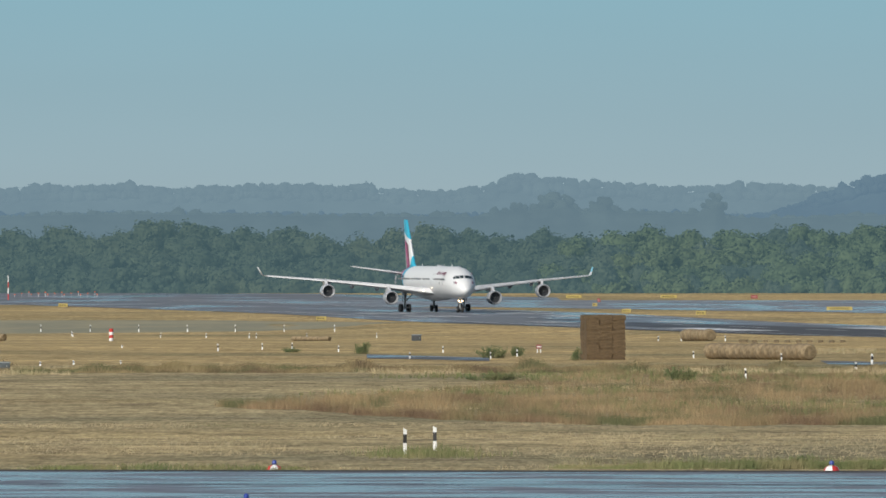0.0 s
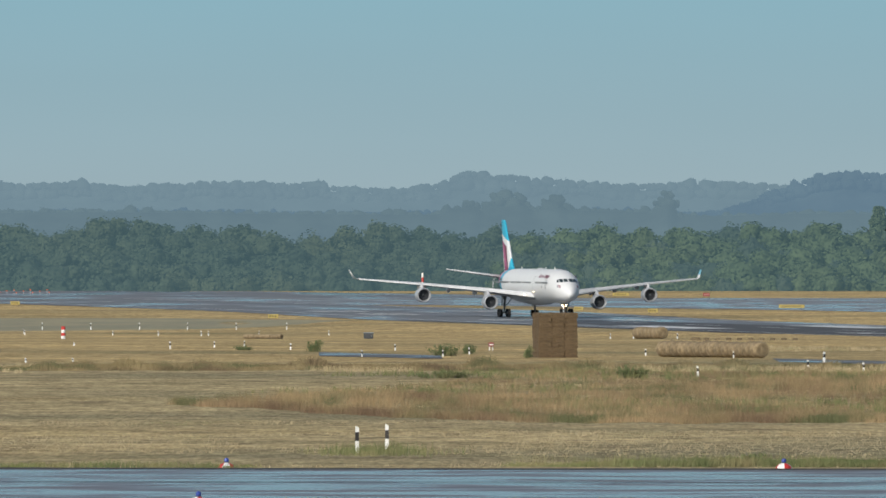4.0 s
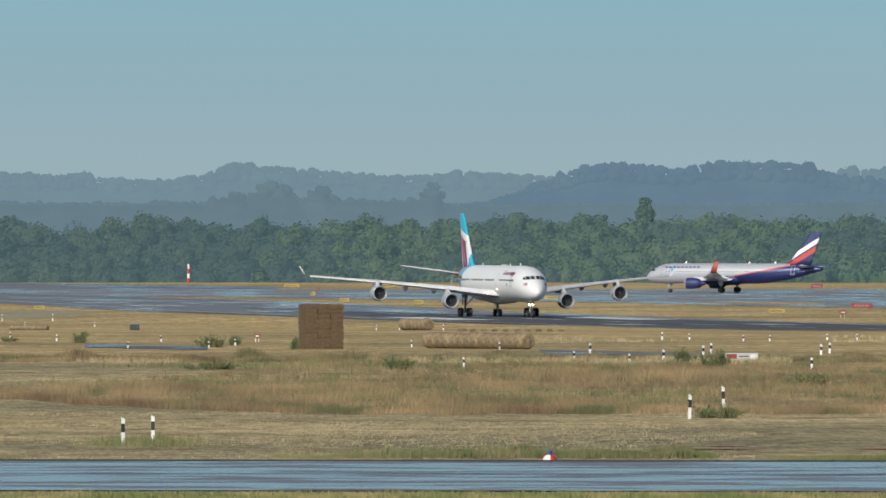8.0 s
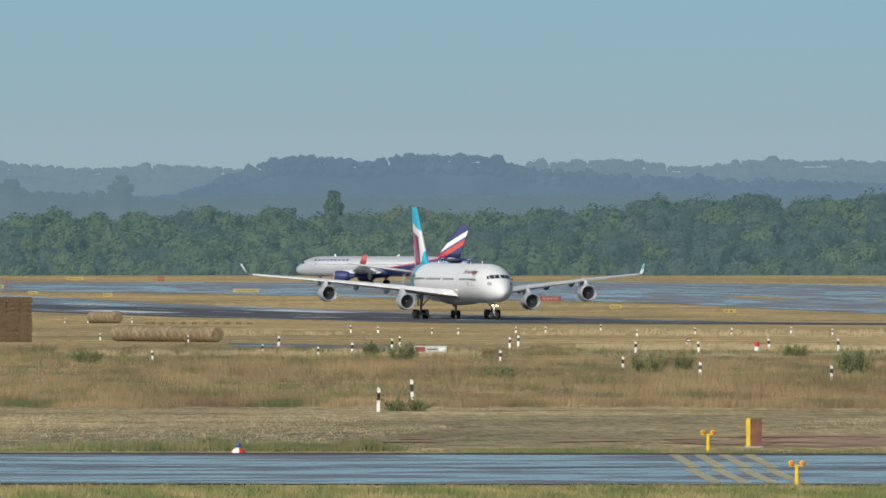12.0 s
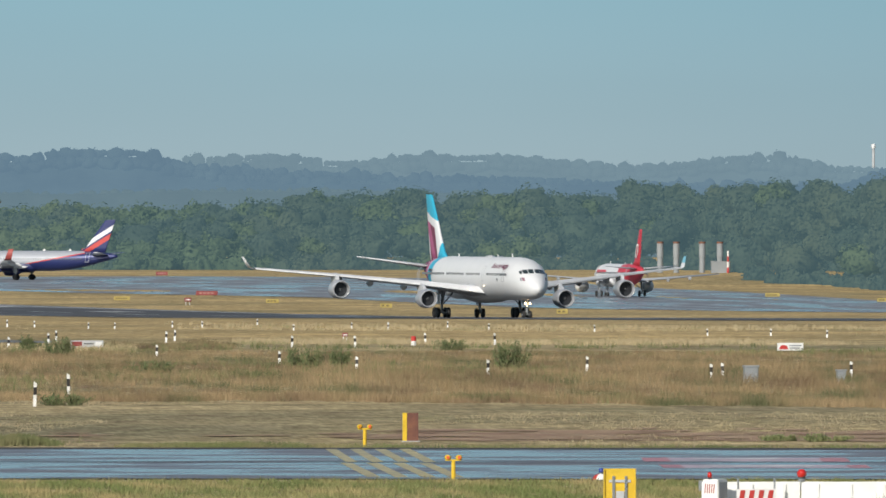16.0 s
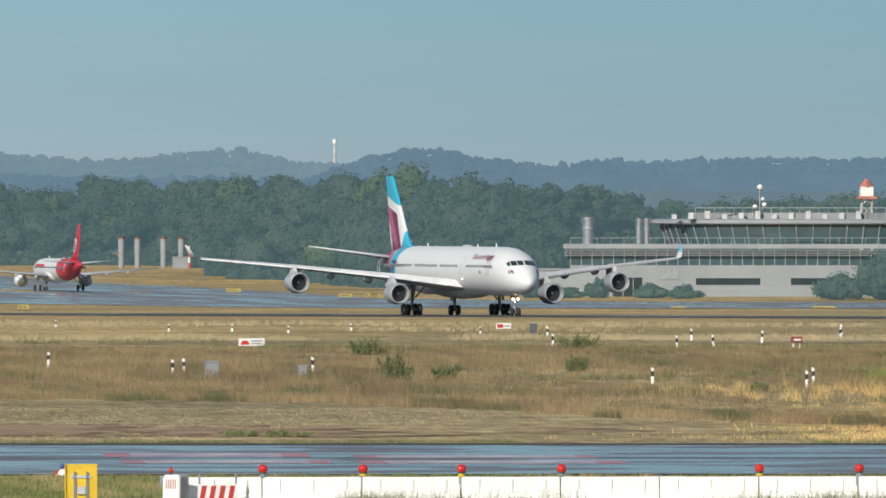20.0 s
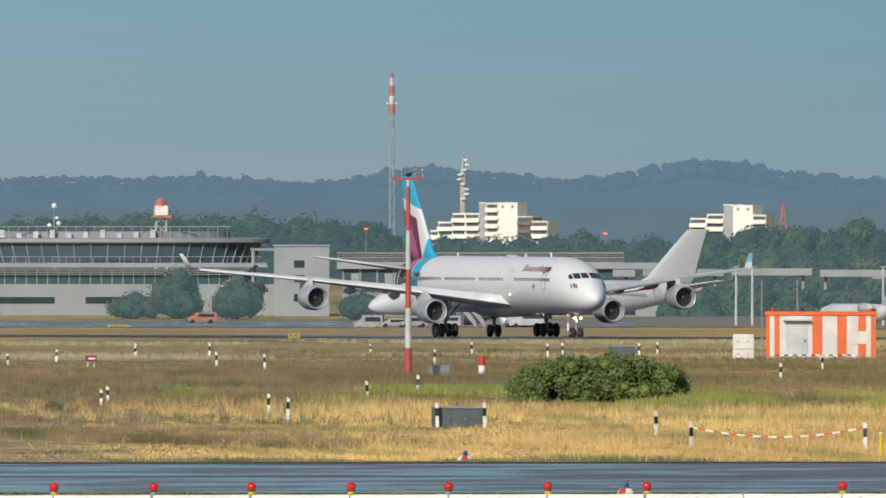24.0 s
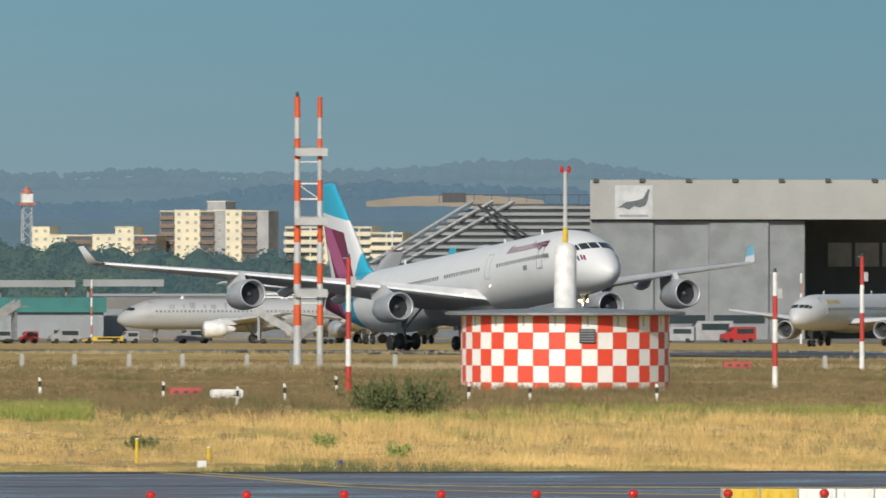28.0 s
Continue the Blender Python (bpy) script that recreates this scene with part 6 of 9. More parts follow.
for a0, a1, d0, d1, k in ((-11.8, -5.1, 521.0, 529.0, 0.13), (-10.9, -4.3, 508.5, 514.5, 0.10), (-3.6, 4.2, 519.5, 524.5, 0.08), (-3.4, 5.0, 508.0, 514.0, 0.10)):
    e = (a1 - a0) * k
    near_mark("pink_marking", [(a0 + e, d1), (a1 - e, d1), (a1 - e + 0.2, d0), (a0 + e + 0.3, d0)], PINK, "worn pink and white taxiway marking")
    near_mark("red_marking", [(a0, d1), (a0 + e, d1), (a0 + e + 0.3, d0), (a0 + 0.3, d0)], RLINE, "faded red end of a taxiway marking")
    near_mark("red_marking", [(a1 - e, d1), (a1, d1), (a1 + 0.25, d0), (a1 - e + 0.2, d0)], RLINE, "faded red end of a taxiway marking")
    near_mark("white_marking", [(a0 + 2 * e, d1 - 2.0), (a1 - 2.5 * e, d1 - 1.4), (a1 - 2.4 * e, d1 - 3.2), (a0 + 2.1 * e, d1 - 3.4)], LINE, "worn white line in a taxiway marking")
TAXI_YELLOW = material("taxi_line_yellow", (0.68, 0.50, 0.13), 0.5, vary=0.15, scale=1.2, other=(0.52, 0.38, 0.12))
for way in ([(53.9, 548.6), (55.2, 539.2), (56.1, 529.0), (56.9, 518.9), (58.6, 511.6), (62.0, 505.6), (68.0, 500.5), (78.0, 497.0)],
            [(55.3, 548.6), (56.1, 541.1), (56.6, 534.0), (57.2, 525.5), (58.9, 520.7), (63.4, 517.2), (72.0, 514.5), (84.0, 513.0)]):
    for (a0, d0), (a1, d1) in zip(way, way[1:]):          # a narrow band square to its own direction
        k = 0.22 / math.hypot(a1 - a0, d1 - d0)
        u, v = -(d1 - d0) * k, (a1 - a0) * k * 5
        near_mark("taxi_line", [(a0 - u, d0 - v), (a1 - u, d1 - v), (a1 + u, d1 + v), (a0 + u, d0 + v)], TAXI_YELLOW, "curved yellow taxi line on the taxiway")
for d in (521.0, 519.4):
    strip("taxi_centre_line", [near(-260, d), near(260, d)], [near(-260, d - 0.4), near(260, d - 0.4)], DARK, 0.045, "dark joint along the taxiway", "marking", 40, "structure", 1)

SOIL = material("bare_reddish_soil", (0.330, 0.198, 0.122), 0.95, vary=0.4, scale=0.5, other=(0.38, 0.265, 0.155), each=0.12, stretch=(1, 0.3, 1))
vs, fs = [], []
r = random.Random(5)
for k in range(150):                         # many thin ragged patches that overlap into one band
    wide = k < 110
    a, d = (r.uniform(-22, -4), r.gauss(581, 7.0)) if wide else (r.choice([r.uniform(-34, -20), r.uniform(-6, 6), r.uniform(10, 34)]), r.gauss(578, 7))
    half, deep = (r.uniform(0.6, 2.6), r.uniform(0.7, 2.6)) if wide else (r.uniform(0.5, 1.8), r.uniform(0.4, 1.3))
    n0 = len(vs)
    for i in range(14):
        u = 2 * math.pi * i / 14
        q = 1 + 0.35 * noise.noise((math.cos(u) * 1.5 + k, math.sin(u) * 1.5, k * 0.7))
        x, y = near(a + half * math.cos(u) * q, d + deep * math.sin(u) * q)
        vs.append((x, y, land(x, y) + 0.012 + 0.0002 * k))
    fs.append(tuple(range(n0, n0 + 14)))
bulk("bare_soil", vs, fs, SOIL, "worn reddish soil in the mown strip", "soil")


# ---- masts, huts and bushes of the eastern meadow ----
def banded_mast(x, y, h, r, n, label, name="marker_mast", colours=None, top=True, group="red and white masts"):
    t = thing(name, x, y, 0, label, "mast", group)
    c = colours or (RED, WHITE)
    for i in range(n):
        k0, k1 = 1 - 0.25 * i / n, 1 - 0.25 * (i + 1) / n
        part("band", tube(B(), (0, 0, h * i / n - (0.1 if i == 0 else 0)), (0, 0, h * (i + 1) / n), r * k0, r * k1, 12), c[i % 2], t)
    if top:
        part("lamp", turned(B(), [(0.05, h), (0.09, h + 0.05), (0.08, h + 0.16), (0.02, h + 0.22)], 10), DARK, t, "dark obstruction lamp")
    return t


wm = thing("wind_mast", 116.0, 868.3, 0, "tall red and white wind mast with sensor crossbar", "mast", "red and white masts")
MAST_RED = material("mast_red", (0.40, 0.07, 0.05), 0.5, vary=0.12, scale=1.5, other=(0.33, 0.07, 0.055))
for i, (z0, z1) in enumerate(((-0.1, 1.6), (1.6, 3.75), (3.75, 5.85), (5.85, 7.95), (7.95, 10.35), (10.35, 10.7))):
    part("band", tube(B(), (0, 0, z0), (0, 0, z1), 0.20 - 0.0095 * max(z0, 0), 0.20 - 0.0095 * z1, 14), LIGHTGREY if i % 2 else MAST_RED, wm)
part("crossbar", box(B(), -0.85, 0.85, -0.06, 0.06, 10.70, 10.82), RED, wm, "red sensor crossbar")
for sx in (-0.8, -0.35, 0.4, 0.8):
    part("sensor", turned(B(), [(0.05, 10.8), (0.05, 11.15), (0.12, 11.2), (0.10, 11.3), (0.02, 11.33)], 10, 0, "z", (sx, 0, 0)), GREY, wm)
part("whip", tube(B(), (0.12, 0.02, 10.8), (0.12, 0.02, 13.2), 0.014, 0.006, 6), GREY, wm)
bird = thing("bird", 116.0, 868.3, 20, "dark bird perched on the wind mast", "bird", z=land(116.0, 868.3) + 10.82)
part("body", turned(B(), [(0.02, -0.20), (0.08, -0.12), (0.11, 0.02), (0.08, 0.15), (0.02, 0.20)], 10, 0, "x", (0, 0, 0.16)), BLACK, bird, "", True)
part("head", turned(B(), [(0.02, 0.16), (0.06, 0.20), (0.065, 0.25), (0.02, 0.30)], 10, 0, "z", (0.17, 0, 0.02)), BLACK, bird, "", True)
part("tail", box(B(), -0.38, -0.15, -0.04, 0.04, 0.10, 0.14), BLACK, bird)
for s in (-0.04, 0.04):
    part("leg", tube(B(), (0, s, 0.0), (0, s, 0.09), 0.012, None, 6), DARK, bird)

for x, y, h, n, tones in [(169.2, 825.8, 7.1, 5, (RED, WHITE)), (196.6, 845.4, 6.3, 5, (WHITE, RED)), (237.3, 996.1, 7.2, 4, (WHITE, RED))]:
    p = banded_mast(x, y, h, 0.16, n, "slim red and white banded lamp mast in the meadow", colours=tones)
    part("box", box(B(), 0.10, 0.36, -0.12, 0.12, h * 0.78, h * 0.86), LIGHTGREY, p)
    part("bracket", box(B(), -0.30, 0.10, -0.04, 0.04, h - 0.06, h), GREY, p)

# glide path mast
gp = thing("antenna_mast", 208.8, 1032.0, 0, "twin red and white antenna mast with grey aerial boxes", "mast")
SIGNAL = material("signal_orange", (0.66, 0.10, 0.025), 0.5, vary=0.1, scale=1.0)
H_GP = 17.6
for sx, r in ((-0.75, 0.27), (0.75, 0.22)):
    n = 13
    z = 0.0
    for i in range(n):
        k0, k1 = 1 - 0.3 * i / n, 1 - 0.3 * (i + 1) / n
        part("band", tube(B(), (sx, 0, H_GP * i / n - (0.15 if i == 0 else 0)), (sx, 0, H_GP * (i + 1) / n), r * k0, r * k1, 12), SIGNAL if i % 2 == 0 and i > 0 else (LIGHTGREY if i % 2 else LIGHTGREY), gp)
for z in (4.55, 9.25, 13.75):
    a = part("aerial_box", box(B(), -1.0, 1.15, -0.55, -0.15, z, z + 0.52), LIGHTGREY, gp, "grey aerial box")
    part("frame", box(B(), -1.0, 1.0, -0.14, 0.2, z + 0.53, z + 0.62), STEEL, a)
    part("rung", box(B(), -0.7, 0.7, -0.04, 0.04, z - 0.42, z - 0.34), WHITE, gp)
for z in (10.9, 11.9):
    part("rung", box(B(), -0.7, 0.7, -0.05, 0.05, z, z + 0.10), WHITE, gp)
part("diagonal", tube(B(), (-0.7, 0, 11.9), (0.7, 0, 10.95), 0.04, None, 6), WHITE, gp)
part("lamp", turned(B(), [(0.08, H_GP), (0.12, H_GP + 0.08), (0.10, H_GP + 0.28), (0.03, H_GP + 0.34)], 10, 0, "z", (-0.75, 0, 0)), DARK, gp)
part("ladder", box(B(), -1.25, -1.05, -0.03, 0.03, 0.0, 1.1), STEEL, gp)

# round checkered hut
VX, VY, VR, VH = 185.2, 846.0, 5.52, 4.0
hut = thing("round_hut", VX, VY, 0, "round hut in red and white chequers with flat grey roof", "hut")
part("core", turned(B(), [(VR - 0.10, -0.05), (VR - 0.10, VH)], 44), LIGHTGREY, hut)
n_seg, rows_h = 40, [(0.0, 0.44), (0.44, 1.33), (1.33, 2.22), (2.22, 3.11), (3.11, VH)]
CHECK_R = material("chequer_red", (0.78, 0.075, 0.035), 0.5, vary=0.10, scale=0.8, other=(0.70, 0.075, 0.04), each=0.06)
CHECK_W = material("chequer_white", (0.86, 0.86, 0.83), 0.5, vary=0.05, scale=0.8, other=(0.80, 0.79, 0.75), each=0.04)
for k, (z0, z1) in enumerate(rows_h):
    base = {}
    for i in range(n_seg):
        a = 2 * math.pi * (i + 0.5) / n_seg - 0.0584
        col = (i + k) % 2
        if col not in base:
            w = math.pi * VR / n_seg - 0.006
            bm = B()
            box(bm, -w, w, -0.05, 0.03, z0 + 0.006, z1 - 0.006)
            base[col] = part("panel", bm, (CHECK_W, CHECK_R)[col], hut)
            base[col].matrix_basis = pose(VR * math.sin(a), -VR * math.cos(a), 0, 0, 0, math.degrees(a))
        else:
            again(base[col], hut, pose(VR * math.sin(a), -VR * math.cos(a), 0, 0, 0, math.degrees(a)))
part("roof", turned(B(), [(6.35, VH + 0.02), (6.45, VH + 0.05), (6.45, VH + 0.17), (6.2, VH + 0.22), (1.0, VH + 0.40)], 48), GREY, hut, "flat grey metal roof")
for i in range(20):
    a = 2 * math.pi * i / 20
    part("bracket", box(B(), 5.55 * math.cos(a) - 0.05, 5.55 * math.cos(a) + 0.05, 5.55 * math.sin(a) - 0.05, 5.55 * math.sin(a) + 0.05, VH - 0.55, VH + 0.01), LIGHTGREY, hut)
vent = part("vent", box(B(), -0.46, 0.40, -VR - 0.14, -VR - 0.06, 2.55, 3.30), DARK, hut, "dark louvred vent")
for i in range(5):
    part("slat", box(B(), -0.42, 0.36, -VR - 0.18, -VR - 0.145, 2.60 + i * 0.14, 2.67 + i * 0.14), GREY, vent)
part("radome", turned(B(), [(0.58, VH + 0.3), (0.60, VH + 0.4), (0.60, VH + 3.5), (0.50, VH + 3.75), (0.16, VH + 3.9)], 28), WHITE, hut, "white cylindrical radome", True)
part("pole", tube(B(), (0, 0, VH + 3.85), (0, 0, VH + 7.7), 0.13, 0.10, 10), LIGHTGREY, hut)
part("pole_foot", tube(B(), (0, 0, VH + 3.8), (0, 0, VH + 4.7), 0.16, 0.13, 10), YELLOW, hut)
fk = part("lamp_fork", box(B(), -0.28, 0.28, -0.04, 0.04, VH + 7.62, VH + 7.72), RED, hut)
for s in (-0.2, 0.2):
    part("lamp", turned(B(), [(0.08, VH + 7.72), (0.11, VH + 7.8), (0.10, VH + 7.95), (0.03, VH + 8.0)], 12, 0, "z", (s, 0, 0)), RED_GLASS, fk, "red lamp glass")

# orange and white equipment hut
oh = thing("equipment_hut", 161.6, 1012.0, 9 - 18, "orange and white striped equipment hut with grey door", "hut")
OW, OD, OH_ = 6.9, 2.6, 2.95
PANEL_W = material("white_steel_panel", (0.66, 0.64, 0.60), 0.55, vary=0.10, scale=0.8, other=(0.54, 0.52, 0.48))
part("body", box(B(), -OW / 2, OW / 2, -OD / 2, OD / 2, 0.12, OH_), PANEL_W, oh)
part("base", box(B(), -OW / 2 - 0.1, OW / 2 + 0.1, -OD / 2 - 0.1, OD / 2 + 0.1, -0.1, 0.12), CONCRETE, oh)
part("roof_edge", box(B(), -OW / 2 - 0.10, OW / 2 + 0.10, -OD / 2 - 0.10, OD / 2 + 0.10, OH_ - 0.18, OH_ + 0.05), ORANGE, oh, "orange roof edge")
for a, b in ((-OW / 2 - 0.02, -OW / 2 + 0.20), (-2.95, -2.62), (-0.55, 0.08), (1.02, 1.62), (2.35, 2.85), (OW / 2 - 0.30, OW / 2 + 0.02)):
    part("stripe", box(B(), a, b, -OD / 2 - 0.025, -OD / 2 + 0.01, 0.12, OH_ - 0.19), ORANGE, oh, "orange stripe")
for a in (-0.9, 0.35):
    part("stripe", box(B(), -OW / 2 - 0.026, -OW / 2 - 0.002, a, a + 0.5, 0.12, OH_ - 0.19), ORANGE, oh, "orange stripe")
dr = part("door", box(B(), -2.2, -0.85, -OD / 2 - 0.045, -OD / 2 + 0.01, 0.14, 2.35), LIGHTGREY, oh, "grey steel door")
part("handle", box(B(), -1.05, -0.97, -OD / 2 - 0.09, -OD / 2 - 0.046, 1.05, 1.25), DARK, dr)
part("canopy", box(B(), -2.4, -0.65, -OD / 2 - 0.45, -OD / 2, 2.42, 2.50), LIGHTGREY, oh)
part("notice", box(B(), 2.0, 3.0, -OD / 2 - 0.05, -OD / 2 - 0.026, 0.95, 1.75), PANEL_W, oh, "white plate")
for x in (-OW / 2 + 0.4, OW / 2 - 0.25):
    part("roof_lamp", turned(B(), [(0.08, OH_ + 0.05), (0.10, OH_ + 0.1), (0.08, OH_ + 0.24), (0.02, OH_ + 0.28)], 12, 0, "z", (x, 0, 0)), RED_GLASS, oh, "red roof lamp")
for x in (-OW / 2 - 0.3, -1.5):
    part("aerial_pole", tube(B(), (x, OD / 2 + 0.2, 0), (x, OD / 2 + 0.2, 5.0), 0.05, 0.04, 8), GREY, oh)
cb = thing("switch_cabinet", 156.0, 1008.0, -9, "white double switch cabinet beside the striped hut", "cabinet")
for z0, z1 in ((0.05, 0.62), (0.66, 1.58)):
    c1 = part("case", box(B(), -0.66, 0.66, -0.3, 0.3, z0, z1), PANEL_W, cb)
    for s in (-0.32, 0.32):
        part("latch", box(B(), s - 0.05, s + 0.05, -0.32, -0.302, (z0 + z1) / 2 - 0.03, (z0 + z1) / 2 + 0.03), DARK, c1)
rl = thing("low_rail", 159.5, 998.0, -4, "low white and dark striped rail before the hut", "rail")
for i in range(18):
    part("segment", box(B(), -3.0 + i * 0.28, -3.0 + (i + 1) * 0.28 - 0.01, -0.04, 0.04, 0.28, 0.36), WHITE if i % 2 else DARK, rl)
for x in (-2.8, -0.2, 1.9):
    part("leg", tube(B(), (x, 0, -0.05), (x, 0, 0.3), 0.04, None, 8), RED if x < -2 else WHITE, rl)

# red beacon close to the camera
bc = thing("beacon", 23.5, 138.0, 0, "red obstruction beacon on a grey post close to the camera", "beacon")
part("post", tube(B(), (0, 0, -0.1), (0, 0, 5.75), 0.07, 0.06, 12), GREY, bc)
part("base", turned(B(), [(0.12, 5.72), (0.20, 5.76), (0.20, 5.84), (0.16, 5.88)], 18), DARK, bc)
part("dome", turned(B(), [(0.125, 5.88), (0.128, 6.05), (0.122, 6.18), (0.100, 6.29), (0.06, 6.36), (0.02, 6.39)], 20), material("deep_red_glass", (0.20, 0.008, 0.008), 0.35, vary=0.15, scale=6.0), bc, "dark red glass dome", True)
part("lit_lens", turned(B(), [(0.01, 6.13), (0.06, 6.15), (0.075, 6.20), (0.06, 6.25), (0.01, 6.27)], 14, 0, "z", (0, -0.068, 0)), glowing("lit_red", (0.9, 0.012, 0.012), 0.55), bc, "glowing red lens")
part("whip", tube(B(), (0.05, 0.25, 5.6), (0.05, 0.25, 7.2), 0.007, 0.004, 6), GREY, bc)
part("whip_foot", tube(B(), (0.05, 0.25, 5.6), (0.05, 0.25, 6.50), 0.03, 0.03, 8), GREY, bc)
part("arm", box(B(), 0.0, 0.1, 0.0, 0.28, 5.58, 5.64), GREY, bc)
part("tag", box(B(), 0.10, 0.13, 0.22, 0.26, 6.25, 6.42), YELLOW, bc)

# tape between two posts
tp = thing("barrier_tape", 90.2, 575.0, math.degrees(math.atan2(573.5 - 576.4, 93.2 - 87.3)), "red and white barrier tape sagging between two posts", "tape")
n = 22
L = math.hypot(93.2 - 87.3, 576.4 - 573.5)
for i in range(n):
    u0, u1 = i / n, (i + 1) / n
    z0, z1 = (0.80 - 1.5 * u * (1 - u) * 0.95 for u in (u0, u1))
    a, b = (u0 - 0.5) * L, (u1 - 0.5) * L
    bm = B()
    rings(bm, [[(a, -0.008, z0), (a, 0.008, z0), (a, 0.008, z0 + 0.055), (a, -0.008, z0 + 0.055)], [(b, -0.008, z1), (b, 0.008, z1), (b, 0.008, z1 + 0.055), (b, -0.008, z1 + 0.055)]])
    part("segment", bm, SIGNAL if i % 2 else WHITE, tp)

# odd pieces in the eastern meadow
for i in range(3):
    w = thing("white_block", 153.2 + i * 0.5, 780.0, 3, "white plastic ballast block lying in the grass", "block", "white ballast blocks")
    bm = B()
    box(bm, -0.27, 0.27, -0.35, 0.35, 0.18, 0.62)
    bmesh.ops.bevel(bm, geom=bm.edges[:], offset=0.06, segments=2, affect="EDGES")
    part("body", bm, BARRIER, w)
    part("foot", box(B(), -0.18, 0.18, -0.25, 0.25, 0.0, 0.2), GREY, w)
for x, y, w in ((157.6, 810.8, 1.65), (232.4, 1010.0, 1.8)):
    r = thing("red_barrier", x, y, 2, "low red plastic barrier lying in the grass", "barrier", "red barriers")
    bm = B()
    rings(bm, [[(xx, -0.20, 0.0), (xx, -0.12, 0.44), (xx, 0.12, 0.44), (xx, 0.20, 0.0)] for xx in (-w / 2, -w / 2 + 0.1, w / 2 - 0.1, w / 2)])
    part("body", bm, material("faded_red_plastic", (0.50, 0.09, 0.08), 0.5, vary=0.15, scale=2.0), r)
    for s in (-0.3, 0.0, 0.3):
        part("slot", box(B(), s * w - 0.12, s * w + 0.12, -0.19, -0.10, 0.16, 0.28), DARK, r)
for x, y in ((108.4, 566.7), (111.5, 569.2), (90.9, 556.0)):
    yp = thing("yellow_post", x, y, 0, "short yellow post at the taxiway edge", "post", "yellow posts")
    part("shaft", tube(B(), (0, 0, -0.05), (0, 0, 0.85 if x < 110 else 0.5), 0.06, None, 10), YELLOW, yp)
    part("cap", turned(B(), [(0.065, 0.85 if x < 110 else 0.5), (0.05, 0.89 if x < 110 else 0.54), (0.01, 0.9 if x < 110 else 0.55)], 10), WHITE, yp)
wl_ = thing("white_lamp", 107.8, 551.6, 0, "low white lamp box at the taxiway edge", "lamp")
part("case", box(B(), -0.15, 0.15, -0.12, 0.12, 0.06, 0.30), WHITE, wl_)
part("foot", turned(B(), [(0.2, 0), (0.12, 0.07)], 12), GREY, wl_)


def bush(x, y, w, h, n, label, mat=None, leaf=0.10, group=""):
    """A broad bush: leafy clumps over a closed inside."""
    t = thing("bush", x, y, 0, label, "bush", group)
    bm = B()
    for i in range(9):
        a = i * 2.4
        tube(bm, (0.12 * w * math.cos(a), 0.06 * w * math.sin(a), -0.1), (0.36 * w * math.cos(a), 0.20 * w * math.sin(a), h * 0.7), 0.04, 0.012, 5)
    part("branchwork", bm, BARK, t)
    k = 260
    c = np.stack([(rng.random(k) - 0.5) * w * 0.92, (rng.random(k) - 0.5) * w * 0.4, np.zeros(k)], 1)
    edge = np.abs(c[:, 0]) / (w * 0.5)
    c[:, 2] = h * (0.06 + 0.72 * np.sqrt(np.maximum(0, 1 - edge ** 2)) * rng.random(k) ** 0.8)
    lr = h * (0.06 + 0.11 * rng.random(k))
    j = rng.integers(0, k, n)
    p = rng.normal(size=(n, 3))
    p /= np.linalg.norm(p, axis=1)[:, None]
    q = c[j] + p * (lr[j] * (0.70 + 0.85 * rng.random(n) ** 1.6))[:, None]
    q[:, 2] = np.maximum(q[:, 2], 0.02)
    v, f = leaf_quads(q, leaf, 0.9)
    cores = np.concatenate([p0 + ICO2_V * r0 * 0.72 for p0, r0 in zip(c, lr)])
    cores[:, 2] = np.maximum(cores[:, 2], -0.02)
    tri = np.concatenate([ICO2_F + i * len(ICO2_V) for i in range(k)])
    f = np.concatenate([tri, f[:, (0, 1, 2)] + len(cores), f[:, (0, 2, 3)] + len(cores)])
    v = np.concatenate([cores, v])
    cr = bulk("foliage", v, f, mat or BUSH, "", "", "")
    cr.parent = t
    return t


def shrub(x, y, w, h, n, label, mat, leaf, group):
    """A loose shrub: many thin shoots that fan out from the ground, with small narrow leaves along them."""
    t = thing("bush", x, y, 0, label, "bush", group)
    k = max(14, int(20 * w))
    base = np.stack([(rng.random(k) - 0.5) * w * 0.62, (rng.random(k) - 0.5) * w * 0.3, np.zeros(k)], 1)
    side = 2 * base[:, 0] / w
    tall = h * (0.45 + 0.60 * rng.random(k)) * (1 - 0.42 * side ** 2)
    tip = base + np.stack([side * 0.26 * w + rng.normal(size=k) * 0.12 * w, rng.normal(size=k) * 0.1 * w, tall], 1)
    bm = B()
    for b0, t0 in zip(base, tip):
        tube(bm, (*b0[:2], -0.05), tuple(b0 + (t0 - b0) * 0.9), 0.012, 0.004, 4)
    part("branchwork", bm, BARK, t)
    j, u = rng.integers(0, k, n), rng.random(n) ** 0.85
    q = base[j] + (tip - base)[j] * u[:, None] + rng.normal(size=(n, 3)) * (0.05 + 0.10 * h * (1 - u))[:, None] * np.array([1, 1, 0.6])
    q[:, 2] = np.maximum(q[:, 2], 0.02)
    v, f = leaf_quads(q, leaf, 0.9)
    v = v.reshape(-1, 4, 3)
    mid = v.mean(1, keepdims=True)
    v = (mid + (v - mid) * np.array([0.75, 0.75, 1.7])).reshape(-1, 3)
    cr = bulk("foliage", v, f, mat, "", "", "")
    cr.parent = t
    return t


